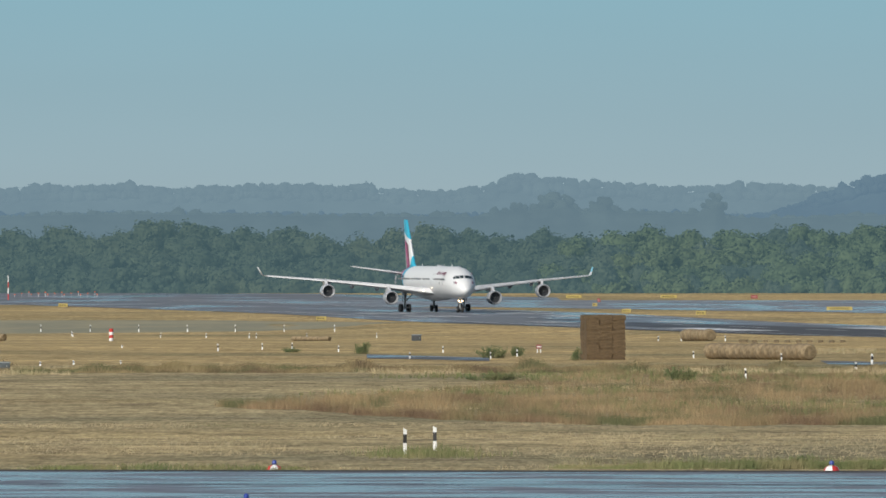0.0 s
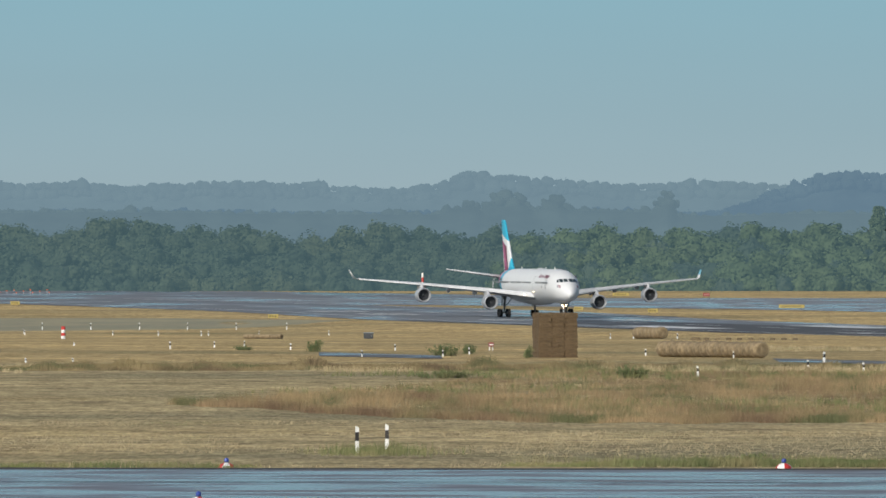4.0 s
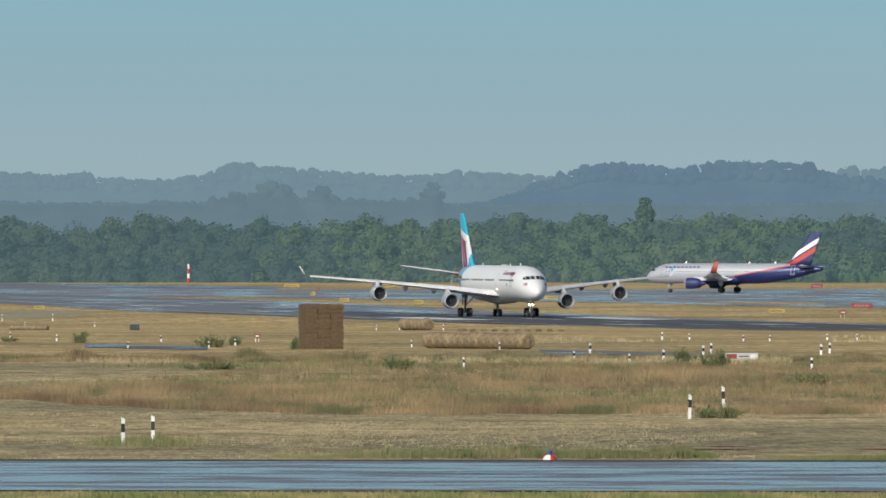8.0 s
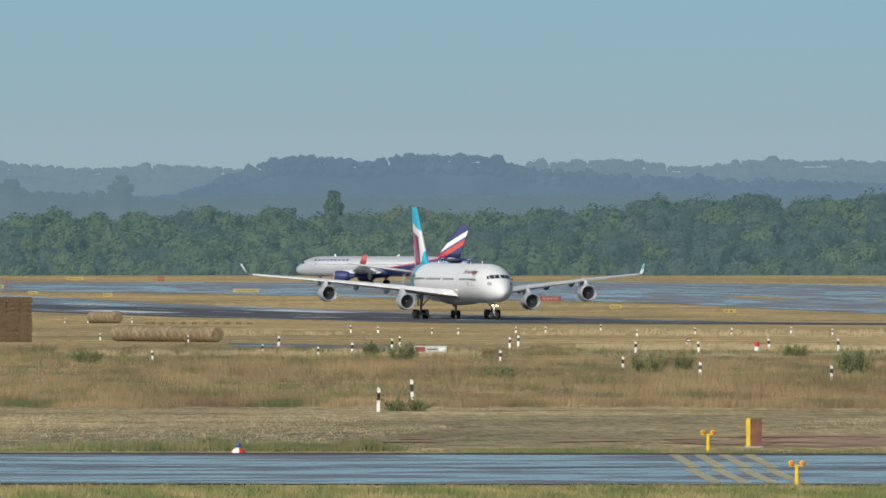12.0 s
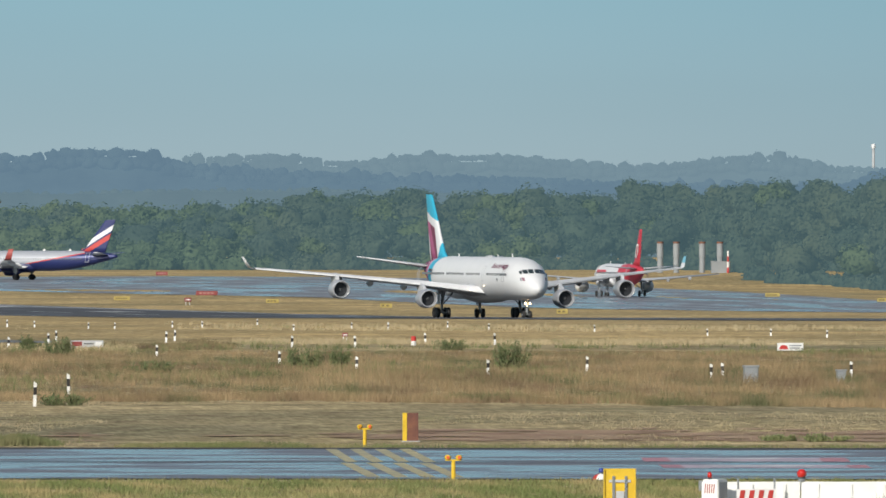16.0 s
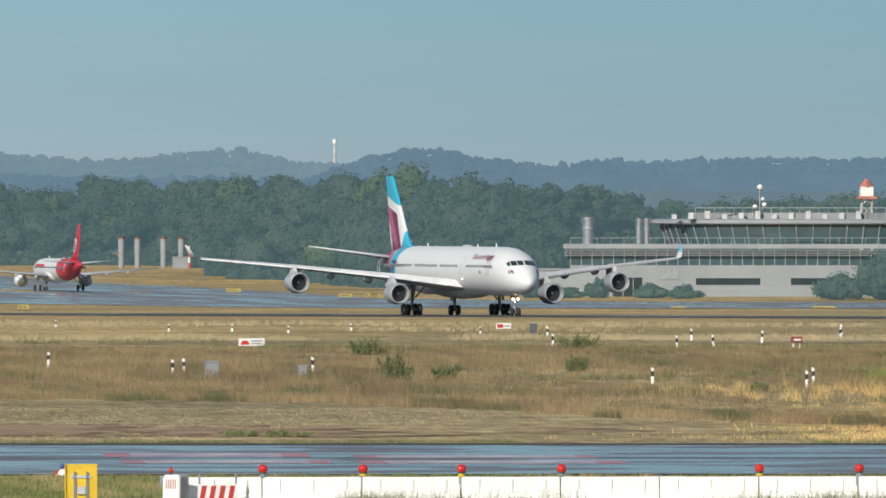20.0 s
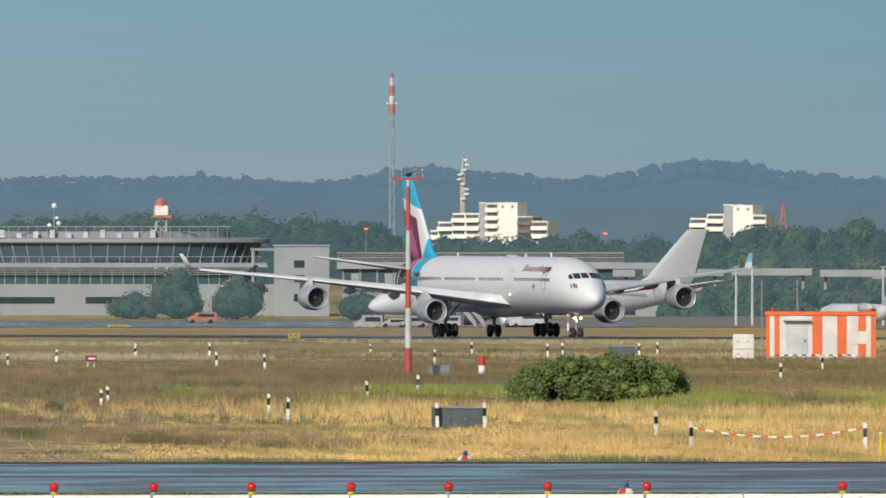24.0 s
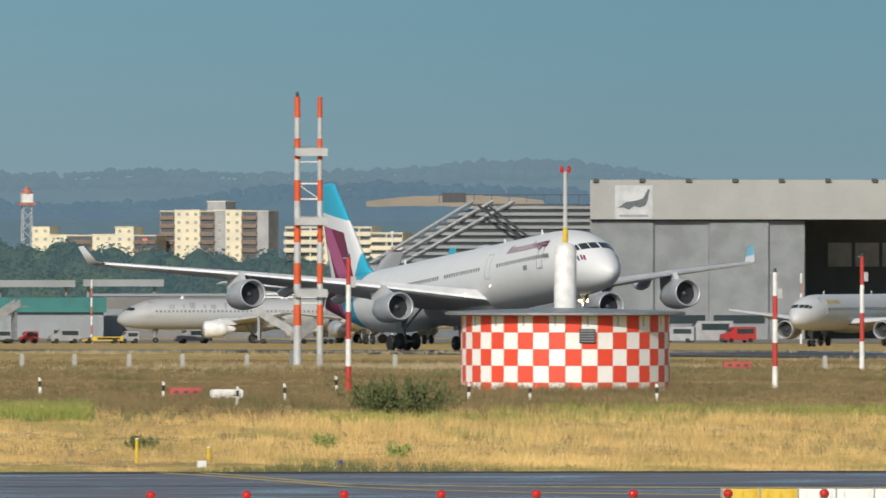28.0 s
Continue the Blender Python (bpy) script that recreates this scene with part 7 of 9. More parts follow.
bush(106.8, 732.2, 8.6, 2.5, 52000, "broad leafy green bush in the golden grass", leaf=0.06)
DULL = leafy("dull_bush_leaves", (0.150, 0.182, 0.082), (0.095, 0.125, 0.058), (0.190, 0.185, 0.084), 0.8)
shrub(146.9, 704.9, 4.8, 1.9, 9000, "olive green bush before the round hut", leafy("olive_bush_leaves", (0.130, 0.160, 0.062), (0.078, 0.102, 0.042), (0.145, 0.155, 0.062), 0.8), 0.045, "")
for x, y, w, h in [(-6.0, 1196.5, 1.3, 0.9), (-11.4, 1217.0, 1.3, 0.35), (3.6, 1133.0, 1.9, 0.9), (5.3, 1163.0, 1.1, 0.7), (9.1, 1106.0, 0.5, 0.9), (2.8, 918.5, 3.0, 0.5), (13.4, 918.4, 1.8, 0.8), (31.9, 930.0, 1.7, 1.1),
                   (31.2, 965.5, 1.2, 1.0), (32.5, 812.8, 2.6, 0.6), (23.1, 669.6, 2.0, 0.55), (41.5, 839.5, 2.0, 1.1), (43.8, 847.4, 1.2, 1.1), (52.4, 841.0, 2.0, 1.5), (56.8, 969.3, 1.8, 0.7), (66.0, 744.1, 1.25, 1.45),
                   (69.2, 753.8, 1.5, 0.8), (77.9, 895.6, 2.2, 1.0), (79.1, 791.6, 1.1, 0.9), (77.8, 699.2, 0.8, 0.5), (115.0, 600.0, 1.2, 0.6), (93.0, 930.0, 2.4, 1.0), (200.0, 800.0, 3.0, 1.2), (205.0, 820.0, 2.6, 1.1), (12.2, 565.0, 1.5, 0.4)]:
    shrub(x, y, w, h, int(350 + 900 * w * h), "small green shrub in dry grass", DULL, 0.034, "small shrubs in the meadow")
HERB = leafy("verge_herb_leaves", (0.210, 0.240, 0.105), (0.150, 0.180, 0.078), (0.240, 0.240, 0.110), 0.8)
for x, y, w, h in ((46.3, 565.5, 1.8, 0.26), (44.8, 566.5, 1.3, 0.24)):
    shrub(x, y, w, h, 1100, "low soft green herbs at the taxiway's far edge", HERB, 0.03, "low herbs by the taxiway")
FRESH = leafy("fresh_shrub_leaves", (0.33, 0.40, 0.11), (0.22, 0.29, 0.08), (0.36, 0.40, 0.13), 0.8)
for x, y, w, h in ((119.0, 572.0, 0.8, 0.75), (122.0, 600.0, 0.9, 0.70)):
    shrub(x, y, w, h, 700, "small fresh green shrub in golden grass", FRESH, 0.034, "fresh shrubs in the meadow")


# ---- grass ----
def grass_material(name, tones, streak=0.10):
    """Dry grass: four tones in drifts of two sizes that run away from the viewer, a little different from blade to blade."""
    m = bpy.data.materials.new(name)
    m.use_nodes = True
    n, l = m.node_tree.nodes, m.node_tree.links
    b = n["Principled BSDF"]
    b.inputs["Roughness"].default_value = 0.85
    b.inputs["Specular IOR Level"].default_value = 0.12
    tc, geo = n.new("ShaderNodeTexCoord"), n.new("ShaderNodeNewGeometry")

    def drift(sx, sy, shift, lo, hi):
        mp, t, r = n.new("ShaderNodeMapping"), n.new("ShaderNodeTexNoise"), n.new("ShaderNodeMapRange")
        mp.inputs["Scale"].default_value, mp.inputs["Location"].default_value = (sx, sy, 0.0), (shift, shift, 0)
        t.inputs["Scale"].default_value, t.inputs["Detail"].default_value = 1.0, 5.0
        r.inputs["From Min"].default_value, r.inputs["From Max"].default_value = lo, hi
        l.new(tc.outputs["Object"], mp.inputs[0])
        l.new(mp.outputs[0], t.inputs["Vector"])
        l.new(t.outputs[0], r.inputs["Value"])
        return r.outputs[0]

    def mix(f, p, q):
        x = n.new("ShaderNodeMixRGB")
        l.new(f, x.inputs[0])
        for i, c in ((1, p), (2, q)):
            if isinstance(c, tuple):
                x.inputs[i].default_value = (*c, 1)
            else:
                l.new(c, x.inputs[i])
        return x.outputs[0]

    one = mix(drift(0.16, 0.022, 0, 0.40, 0.60), tones[0], tones[1])
    two = mix(drift(0.55, 0.07, 31, 0.42, 0.66), one, tones[2])
    three = mix(drift(0.26, 0.034, 77, 0.52, 0.62), two, tones[3])
    g = n.new("ShaderNodeMapRange")
    g.inputs["To Min"].default_value, g.inputs["To Max"].default_value = 1 - streak, 1 + streak
    l.new(geo.outputs["Random Per Island"], g.inputs["Value"])
    o = n.new("ShaderNodeVectorMath")
    o.operation = "SCALE"
    l.new(three, o.inputs[0])
    l.new(g.outputs[0], o.inputs["Scale"])
    l.new(o.outputs[0], b.inputs["Base Color"])
    return m


GRASS_TALL = grass_material("tall_dry_grass", ((0.318, 0.233, 0.132), (0.146, 0.101, 0.065), (0.228, 0.176, 0.096), (0.106, 0.112, 0.056)), 0.24)
GRASS_ROW = grass_material("brown_weed_stalks", ((0.200, 0.160, 0.085), (0.120, 0.090, 0.058), (0.260, 0.210, 0.115), (0.115, 0.115, 0.060)), 0.3)
GRASS_PALE = grass_material("pale_straw_grass", ((0.43, 0.355, 0.220), (0.345, 0.28, 0.17), (0.40, 0.33, 0.20), (0.259, 0.235, 0.130)))
GRASS_GOLD = grass_material("golden_grass", ((0.74, 0.52, 0.215), (0.46, 0.305, 0.128), (0.64, 0.450, 0.175), (0.33, 0.290, 0.105)), 0.2)
GRASS_RED = grass_material("reddish_dry_grass", ((0.235, 0.168, 0.092), (0.155, 0.110, 0.064), (0.215, 0.172, 0.084), (0.125, 0.122, 0.055)), 0.22)
GRASS_GREEN = grass_material("green_grass", ((0.155, 0.170, 0.075), (0.105, 0.125, 0.055), (0.22, 0.195, 0.10), (0.14, 0.155, 0.065)), 0.2)
GRASS_VERGE = grass_material("mown_green_verge", ((0.180, 0.192, 0.078), (0.125, 0.150, 0.058), (0.310, 0.255, 0.125), (0.140, 0.165, 0.062)), 0.25)
GRASS_WEED = grass_material("fresh_green_weeds", ((0.28, 0.305, 0.080), (0.19, 0.225, 0.065), (0.38, 0.33, 0.12), (0.25, 0.28, 0.07)), 0.25)


def blades(points, height, lean, width, per):
    """Thin triangular blades in tufts: points (n, 2), height (n,)."""
    n = len(points) * per
    p = np.repeat(points, per, 0) + rng.normal(size=(n, 2)) * 0.16
    h = np.repeat(height, per) * (0.55 + 0.6 * rng.random(n))
    z = land_many(p[:, 0], p[:, 1])
    a = rng.normal(size=n) * 0.5
    dx, dy = np.cos(a) * width / 2, np.sin(a) * width / 2
    tx, ty = rng.normal(size=n) * lean * h, rng.normal(size=n) * lean * h
    v = np.empty((n, 3, 3))
    v[:, 0] = np.stack([p[:, 0] - dx, p[:, 1] - dy, z - 0.02], 1)
    v[:, 1] = np.stack([p[:, 0] + dx, p[:, 1] + dy, z - 0.02], 1)
    v[:, 2] = np.stack([p[:, 0] + tx, p[:, 1] + ty, z + h], 1)
    return v.reshape(-1, 3), np.arange(3 * n).reshape(-1, 3)


def field(n, a0, a1, d0, d1, seed_shift=0.0, cut=-1.0, size=0.03):
    """Scattered places between two bearings and two distances, thinned into drifts."""
    a = a0 + (a1 - a0) * rng.random(n)
    d = np.sqrt(d0 ** 2 + (d1 ** 2 - d0 ** 2) * rng.random(n))
    x, y = d * np.sin(a), d * np.cos(a)
    if cut > -1:
        k = np.array([noise.noise((p * size, q * size * 0.5, seed_shift)) for p, q in zip(x, y)])
        x, y = x[k > cut], y[k > cut]
    return np.stack([x, y], 1)


def edge_of_tall(a):
    """Where the tall grass begins, by bearing."""
    k = [(-0.06, 2000), (-0.0141, 2000), (-0.0138, 758), (-0.009, 742), (0.0, 702), (0.0105, 682), (0.05, 684), (0.083, 664), (0.105, 612), (0.125, 584), (0.16, 573), (0.26, 570)]
    for (p, q), (r, s) in zip(k, k[1:]):
        if a <= r:
            return q + (s - q) * (a - p) / (r - p)
    return 570


def meadow_grass():
    p = field(64000, -0.035, 0.245, 570, 960)
    b = np.arctan2(p[:, 0], p[:, 1])
    d = np.hypot(p[:, 0], p[:, 1])
    e0 = np.array([edge_of_tall(v) for v in b]) + np.array([7 * noise.noise((v * 300, 0, 5)) for v in b])
    far_end = np.interp(b, [-0.06, -0.0138, -0.006, 0.0035, 0.008, 0.3], [760, 762, 800, 890, 965, 965])
    keep = (d > e0) & (d < far_end)
    p, b, d = p[keep], b[keep], d[keep]
    east = b > 0.118 + 0.010 * rng.normal(size=len(b)) + 0.02 * np.array([noise.noise((x * 0.04, y * 0.012, 6.0)) for x, y in p])
    gold = east & (d < 722 + 22 * np.array([noise.noise((x * 0.05, y * 0.01, 8.0)) for x, y in p]) + 12 * rng.normal(size=len(b)))
    red = east & ~gold
    k = np.array([noise.noise((x * 0.06, y * 0.015, 2.0)) for x, y in p])
    h = 0.22 + 0.26 * rng.random(len(p)) + 0.42 * k
    h *= np.where(d > 860, 0.75, 1.0)
    for mask, mat, name, lab in ((~east, GRASS_TALL, "tall_grass", "tall dry brown grass"), (red, GRASS_RED, "reddish_grass", "tall reddish brown dry grass"), (gold, GRASS_GOLD, "golden_grass", "tall golden dry grass")):
        v, f = blades(p[mask], np.maximum(h[mask], 0.10), 0.38, 0.022, 10)
        bulk(name, v, f, mat, lab, "grass")
    q = field(60000, -0.0145, 0.13, 580, 780)
    b, d = np.arctan2(q[:, 0], q[:, 1]), np.hypot(q[:, 0], q[:, 1])
    e1 = np.array([edge_of_tall(v) for v in b]) + np.array([7 * noise.noise((v * 300, 0, 5)) for v in b])
    q = q[(d > e1) & (d < e1 + 16)]
    v, f = blades(q, 0.20 + 0.28 * rng.random(len(q)), 0.38, 0.024, 9)
    bulk("tall_grass", v, f, GRASS_TALL, "dense front of the tall dry grass", "grass")
    q = field(22000, -0.035, 0.245, 600, 1000, 9.0, 0.22, 0.035)
    b = np.arctan2(q[:, 0], q[:, 1])
    d = np.hypot(q[:, 0], q[:, 1])
    q = q[d > np.array([edge_of_tall(v) for v in b])]
    v, f = blades(q, 0.22 + 0.22 * rng.random(len(q)), 0.3, 0.05, 6)
    bulk("green_weeds", v, f, GRASS_GREEN, "green weeds among the dry grass", "grass")
    q = np.concatenate([field(15000, 0.146, 0.186, 705, 775, 4.0, 0.10, 0.11), field(4000, 0.118, 0.140, 735, 785, 5.0, 0.30, 0.11), field(2400, 0.20, 0.24, 700, 760, 6.0, 0.05, 0.06)])
    v, f = blades(q, 0.30 + 0.30 * rng.random(len(q)), 0.45, 0.05, 8)
    bulk("fresh_weeds", v, f, GRASS_WEED, "fresh green weeds in the golden grass", "grass")
    al = np.concatenate([rng.uniform(4.0, 19.0, 5200), rng.uniform(13.0, 18.5, 3000)])       # a continuous low fringe with taller stalks in it
    q = np.stack([al, 557.0 + (19 - al) * 0.09 + np.abs(rng.normal(size=len(al))) * 3.5], 1)
    k = np.array([noise.noise((x * 0.7, y * 0.03, 3.0)) for x, y in q])
    grow = np.clip((q[:, 0] - 4.0) / 6.0, 0.25, 1.0)
    v, f = blades(q, grow * (0.06 + 0.16 * rng.random(len(q)) + 0.30 * np.maximum(0, k)), 0.35, 0.04, 6)
    bulk("verge_weeds", v, f, GRASS_GREEN, "low green weeds along the taxiway's far edge", "grass")
    q = np.stack([rng.normal(size=700) * 2.6 + 11.5, 557.5 + np.abs(rng.normal(size=700)) * 3], 1)
    q = np.concatenate([q, np.stack([rng.normal(size=380) * 1.1 - 0.6, 590.0 + rng.normal(size=380) * 3.5], 1)])
    v, f = blades(q, 0.18 + 0.34 * rng.random(len(q)) ** 1.5, 0.18, 0.026, 4)
    bulk("weed_stalks", v, f, GRASS_GREEN, "thin upright green stalks", "grass")
    # seed heads and dark stalks that stand above the tall grass
    q = field(5200, 0.0, 0.125, 640, 900, 15.0, -0.1, 0.12)
    q = q[np.hypot(q[:, 0], q[:, 1]) > np.array([edge_of_tall(v) for v in np.arctan2(q[:, 0], q[:, 1])]) + 8]
    v, f = blades(q, 0.34 + 0.36 * rng.random(len(q)), 0.22, 0.022, 3)
    bulk("tall_stalks", v, f, GRASS_ROW, "dark dry stalks above the tall grass", "grass")
    # far strips of rough grass
    q = np.concatenate([field(9000, 0.045, 0.24, 1020, 1060, 3.0, -0.15, 0.05), field(9000, 0.02, 0.24, 1120, 1300, 4.0, 0.05, 0.02), field(5000, -0.04, 0.06, 960, 1015, 6.0, 0.15, 0.05)])
    v, f = blades(q, 0.18 + 0.22 * rng.random(len(q)), 0.3, 0.05, 5)
    bulk("rough_grass", v, f, GRASS_PALE, "rough dry grass in strips", "grass")
    q = field(15000, -0.045, 0.045, 976, 1022, 12.0, -0.20, 0.10)
    k = np.array([noise.noise((x * 0.45, y * 0.05, 14.0)) for x, y in q])
    v, f = blades(q, 0.10 + 0.16 * rng.random(len(q)) + 0.9 * np.maximum(0, k - 0.10), 0.30, 0.045, 6)
    bulk("weed_row", v, f, GRASS_ROW, "row of tall brown weeds across the mown meadow", "grass")
    q = field(17000, 0.112, 0.245, 925, 1130, 8.0, -0.35, 0.03)
    q = q[np.arctan2(q[:, 0], q[:, 1]) > 0.125 + 0.006 * rng.normal(size=len(q))]
    v, f = blades(q, 0.14 + 0.22 * rng.random(len(q)), 0.35, 0.045, 5)
    bulk("brown_grass", v, f, GRASS_RED, "brown and olive grass before the runway", "grass")
    # edges of the near taxiway
    al = np.concatenate([(rng.random(9000) - 0.5) * 360, np.clip(rng.normal(size=2500) * 5 + 12, -40, 40) - 44])
    k = np.array([noise.noise((v * 0.09, 0, 11.0)) for v in al])
    lush = (al > -30) & (al < 2)
    al, k = al[(k > 0.05) | lush], np.where(lush, np.maximum(k, 0.06), k)[(k > 0.05) | lush]
    out = 550.5 + np.abs(rng.normal(size=len(al))) * 3.0
    c, s = math.cos(NEAR_T), math.sin(NEAR_T)
    q = np.stack([al * c + out * s, -al * s + out * c], 1)
    v, f = blades(q, 0.05 + 0.10 * rng.random(len(q)) + np.maximum(0, k) * 0.5, 0.35, 0.03, 6)
    bulk("verge_grass", v, f, GRASS_GREEN, "green verge grass along the taxiway", "grass")
    q = field(40000, -0.02, 0.235, 446, 486.5, 2.0, -0.6, 0.08)
    v, f = blades(q, 0.06 + 0.16 * rng.random(len(q)) ** 2, 0.35, 0.035, 6)
    bulk("verge_grass", v, f, GRASS_VERGE, "green grass on the near verge", "grass")
    q = field(5000, 0.085, 0.24, 431, 437.2, 5.0, 0.0, 0.12)
    v, f = blades(q, 0.25 + 0.40 * rng.random(len(q)), 0.3, 0.02, 7)
    bulk("weeds", v, f, GRASS_GREEN, "green weeds growing before the barrier", "grass")
    q = field(18000, 0.090, 0.245, 556, 592, 7.0, -0.25, 0.08)
    q = q[np.arctan2(q[:, 0], q[:, 1]) > 0.124 + 0.009 * rng.normal(size=len(q)) + 0.02 * np.array([noise.noise((x * 0.04, y * 0.012, 6.0)) for x, y in q])]
    v, f = blades(q, 0.06 + 0.14 * rng.random(len(q)), 0.5, 0.03, 5)
    bulk("golden_stubble", v, f, GRASS_GOLD, "short golden stubble along the taxiway", "grass")
    # short stubble in the mown strip
    q = field(30000, -0.035, 0.245, 556, 690, 1.0, -0.05, 0.05)
    v, f = blades(q, 0.03 + 0.07 * rng.random(len(q)), 0.6, 0.03, 4)
    bulk("stubble", v, f, GRASS_PALE, "short mown straw stubble", "grass")


meadow_grass()


# ---- beyond the runway: buildings, parked aircraft, town ----
def polar(b, d):
    return (d * math.sin(b), d * math.cos(b))


CLAD = material("pale_cladding", (0.275, 0.295, 0.305), 0.6, vary=0.08, scale=0.15, other=(0.235, 0.255, 0.265))
CLAD2 = material("grey_cladding", (0.23, 0.25, 0.26), 0.6, vary=0.08, scale=0.15, other=(0.26, 0.28, 0.29))
ROOFG = material("grey_roof", (0.26, 0.27, 0.28), 0.6, vary=0.12, scale=0.2)
HALL_DARK = material("dark_hall_wall", (0.15, 0.165, 0.18), 0.7, vary=0.15, scale=0.3)
TEAL = material("teal_roof_panel", (0.03, 0.175, 0.16), 0.5, vary=0.08, scale=0.3)
# the flats' sunny sides: warm sunlight is part of this cream
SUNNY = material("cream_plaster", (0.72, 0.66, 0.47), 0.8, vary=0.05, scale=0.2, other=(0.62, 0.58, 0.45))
BROWN = material("brown_balcony", (0.20, 0.15, 0.12), 0.7, vary=0.1, scale=0.3)

# terminal with round storey
BX, BY = polar(0.1118, 2890)
tm = thing("terminal_building", BX, BY, -6.4, "pale two-storey terminal with round glazed upper storey", "building")
W = 73.0
part("lower_wall", box(B(), -W / 2, W / 2 + 1, 0, 26, -0.5, 5.6), CLAD, tm, "pale panelled ground floor")
for i in range(5):
    part("panel_joint", box(B(), -W / 2, W / 2, -0.03, -0.005, 0.9 + i * 1.0, 0.96 + i * 1.0), CLAD2, tm)
gl = part("glass_band", box(B(), -W / 2 - 0.5, W / 2 - 3, 0.4, 25, 5.6, 8.2), GLASS_BLUE, tm, "dark glazed band")
for i in range(37):
    x = -W / 2 + i * 1.92
    part("mullion", box(B(), x, x + 0.16, 0.28, 0.42, 5.6, 8.2), CLAD, gl)
for i in range(5):
    part("sun_slat", box(B(), -W / 2 - 1, W / 2 - 3, -0.55, -0.35, 7.3 + i * 0.32, 7.42 + i * 0.32), CLAD, tm, "horizontal sun slat")
part("side_wing", box(B(), -W / 2 - 8.8, -W / 2 - 0.02, 1.0, 22, -0.5, 4.7), CLAD, tm, "pale low side wing")
part("side_wing_roof", box(B(), -W / 2 - 9.0, -W / 2 - 0.02, 0.8, 22.2, 4.7, 5.0), CLAD2, tm)
part("parapet", box(B(), -W / 2 - 1.2, W / 2 - 1, -0.6, 26, 8.6, 9.4), CLAD, tm)
for i in range(30):
    part("rail_post", box(B(), -W / 2 + i * 2.4, -W / 2 + i * 2.4 + 0.08, -0.4, -0.32, 9.4, 10.5), STEEL, tm)
part("rail", box(B(), -W / 2, W / 2 - 2, -0.42, -0.30, 10.45, 10.55), STEEL, tm)
for x0, x1 in ((-14.0, -2.5), (3.0, 14.5)):
    part("window_strip", box(B(), x0, x1, -0.05, 0.05, 2.1, 3.3), GLASS, tm, "dark strip window")
part("door", box(B(), -29.0, -23.5, -0.06, 0.05, -0.3, 3.4), GLASS, tm, "dark glazed entrance")
for x in (-28.9, -27.1, -25.3, -23.6):
    part("door_post", box(B(), x, x + 0.14, -0.10, -0.06, -0.3, 3.5), CLAD, tm)
part("sign_panel", box(B(), -20.3, -17.2, -0.10, -0.03, 3.1, 5.0), GREY, tm)
# round storey
RX, RR, RD = 7.0, 28.2, 15.0
def oval(k, z, y0=15.0, n=56):
    return [(RX + RR * k * math.cos(2 * math.pi * i / n), y0 + RD * k * math.sin(2 * math.pi * i / n), z) for i in range(n)]
rs = part("round_storey", rings(B(), [oval(0.93, 9.4), oval(0.97, 12.9)]), GLASS_BLUE, tm, "outward leaning glazed round storey")
for i in range(56):
    a = 2 * math.pi * i / 56
    if math.sin(a) < 0.25:
        c, s = math.cos(a), math.sin(a)
        part("mullion", tube(B(), (RX + RR * 0.935 * c, 15 + RD * 0.935 * s, 9.4), (RX + RR * 0.978 * c, 15 + RD * 0.978 * s, 12.9), 0.12, None, 4), CLAD2, rs)
part("round_roof", rings(B(), [oval(1.02, 12.9), oval(1.035, 13.1), oval(1.035, 13.7), oval(1.0, 13.9)]), CLAD, tm, "broad pale roof rim")
part("roof_deck", rings(B(), [oval(0.78, 13.9), oval(0.78, 15.0)]), ROOFG, tm)
for i in range(26):
    x = RX - RR * 0.75 + i * 1.7
    part("roof_rail_post", box(B(), x, x + 0.08, 4.0, 4.1, 13.9, 15.9), STEEL, tm)
part("roof_rail", box(B(), RX - RR * 0.75, RX + RR * 0.78, 4.0, 4.12, 15.8, 15.95), STEEL, tm)
for i in range(12):
    x = RX - RR * 0.9 + ((i * 53) % 50)
    part("roof_vent", box(B(), x, x + 0.9, 3, 4.2, 13.9, 14.7 + (i % 3) * 0.3), LIGHTGREY, tm)
for x, r, h in ((-W / 2 + 3.2, 1.1, 14.2), (-W / 2 + 12.3, 0.62, 14.0), (-W / 2 + 13.7, 0.62, 14.0)):
    ch = part("flue", turned(B(), [(r, 9.0), (r, h - 0.7), (r * 1.08, h - 0.65), (r * 1.08, h), (r * 0.8, h)], 18, 0, "z", (x, 6, 0)), STEEL, tm, "steel flue")
    part("collar", turned(B(), [(r * 1.04, 12.0), (r * 1.06, 12.2), (r * 1.04, 12.4)], 18, 0, "z", (x, 6, 0)), GREY, ch)
stairs = part("outer_stair", box(B(), W / 2 - 5, W / 2 - 2, -2.5, -0.7, 5.6, 6.0), DARK, tm)
for i in range(10):
    part("step", box(B(), W / 2 - 9 + i * 0.6, W / 2 - 8.3 + i * 0.6, -2.3, -0.7, 8.2 + i * 0.35 - 2.4, 8.35 + i * 0.35 - 2.4), GREY, stairs)
part("gantry", box(B(), W / 2 - 4, W / 2 + 7, -1.0, 6, 11.6, 12.0), CLAD2, tm)
for x in (W / 2 - 3.5, W / 2 + 6.5):
    part("gantry_post", tube(B(), (x, -0.5, -0.5), (x, -0.5, 11.6), 0.35, None, 10), CLAD, tm)

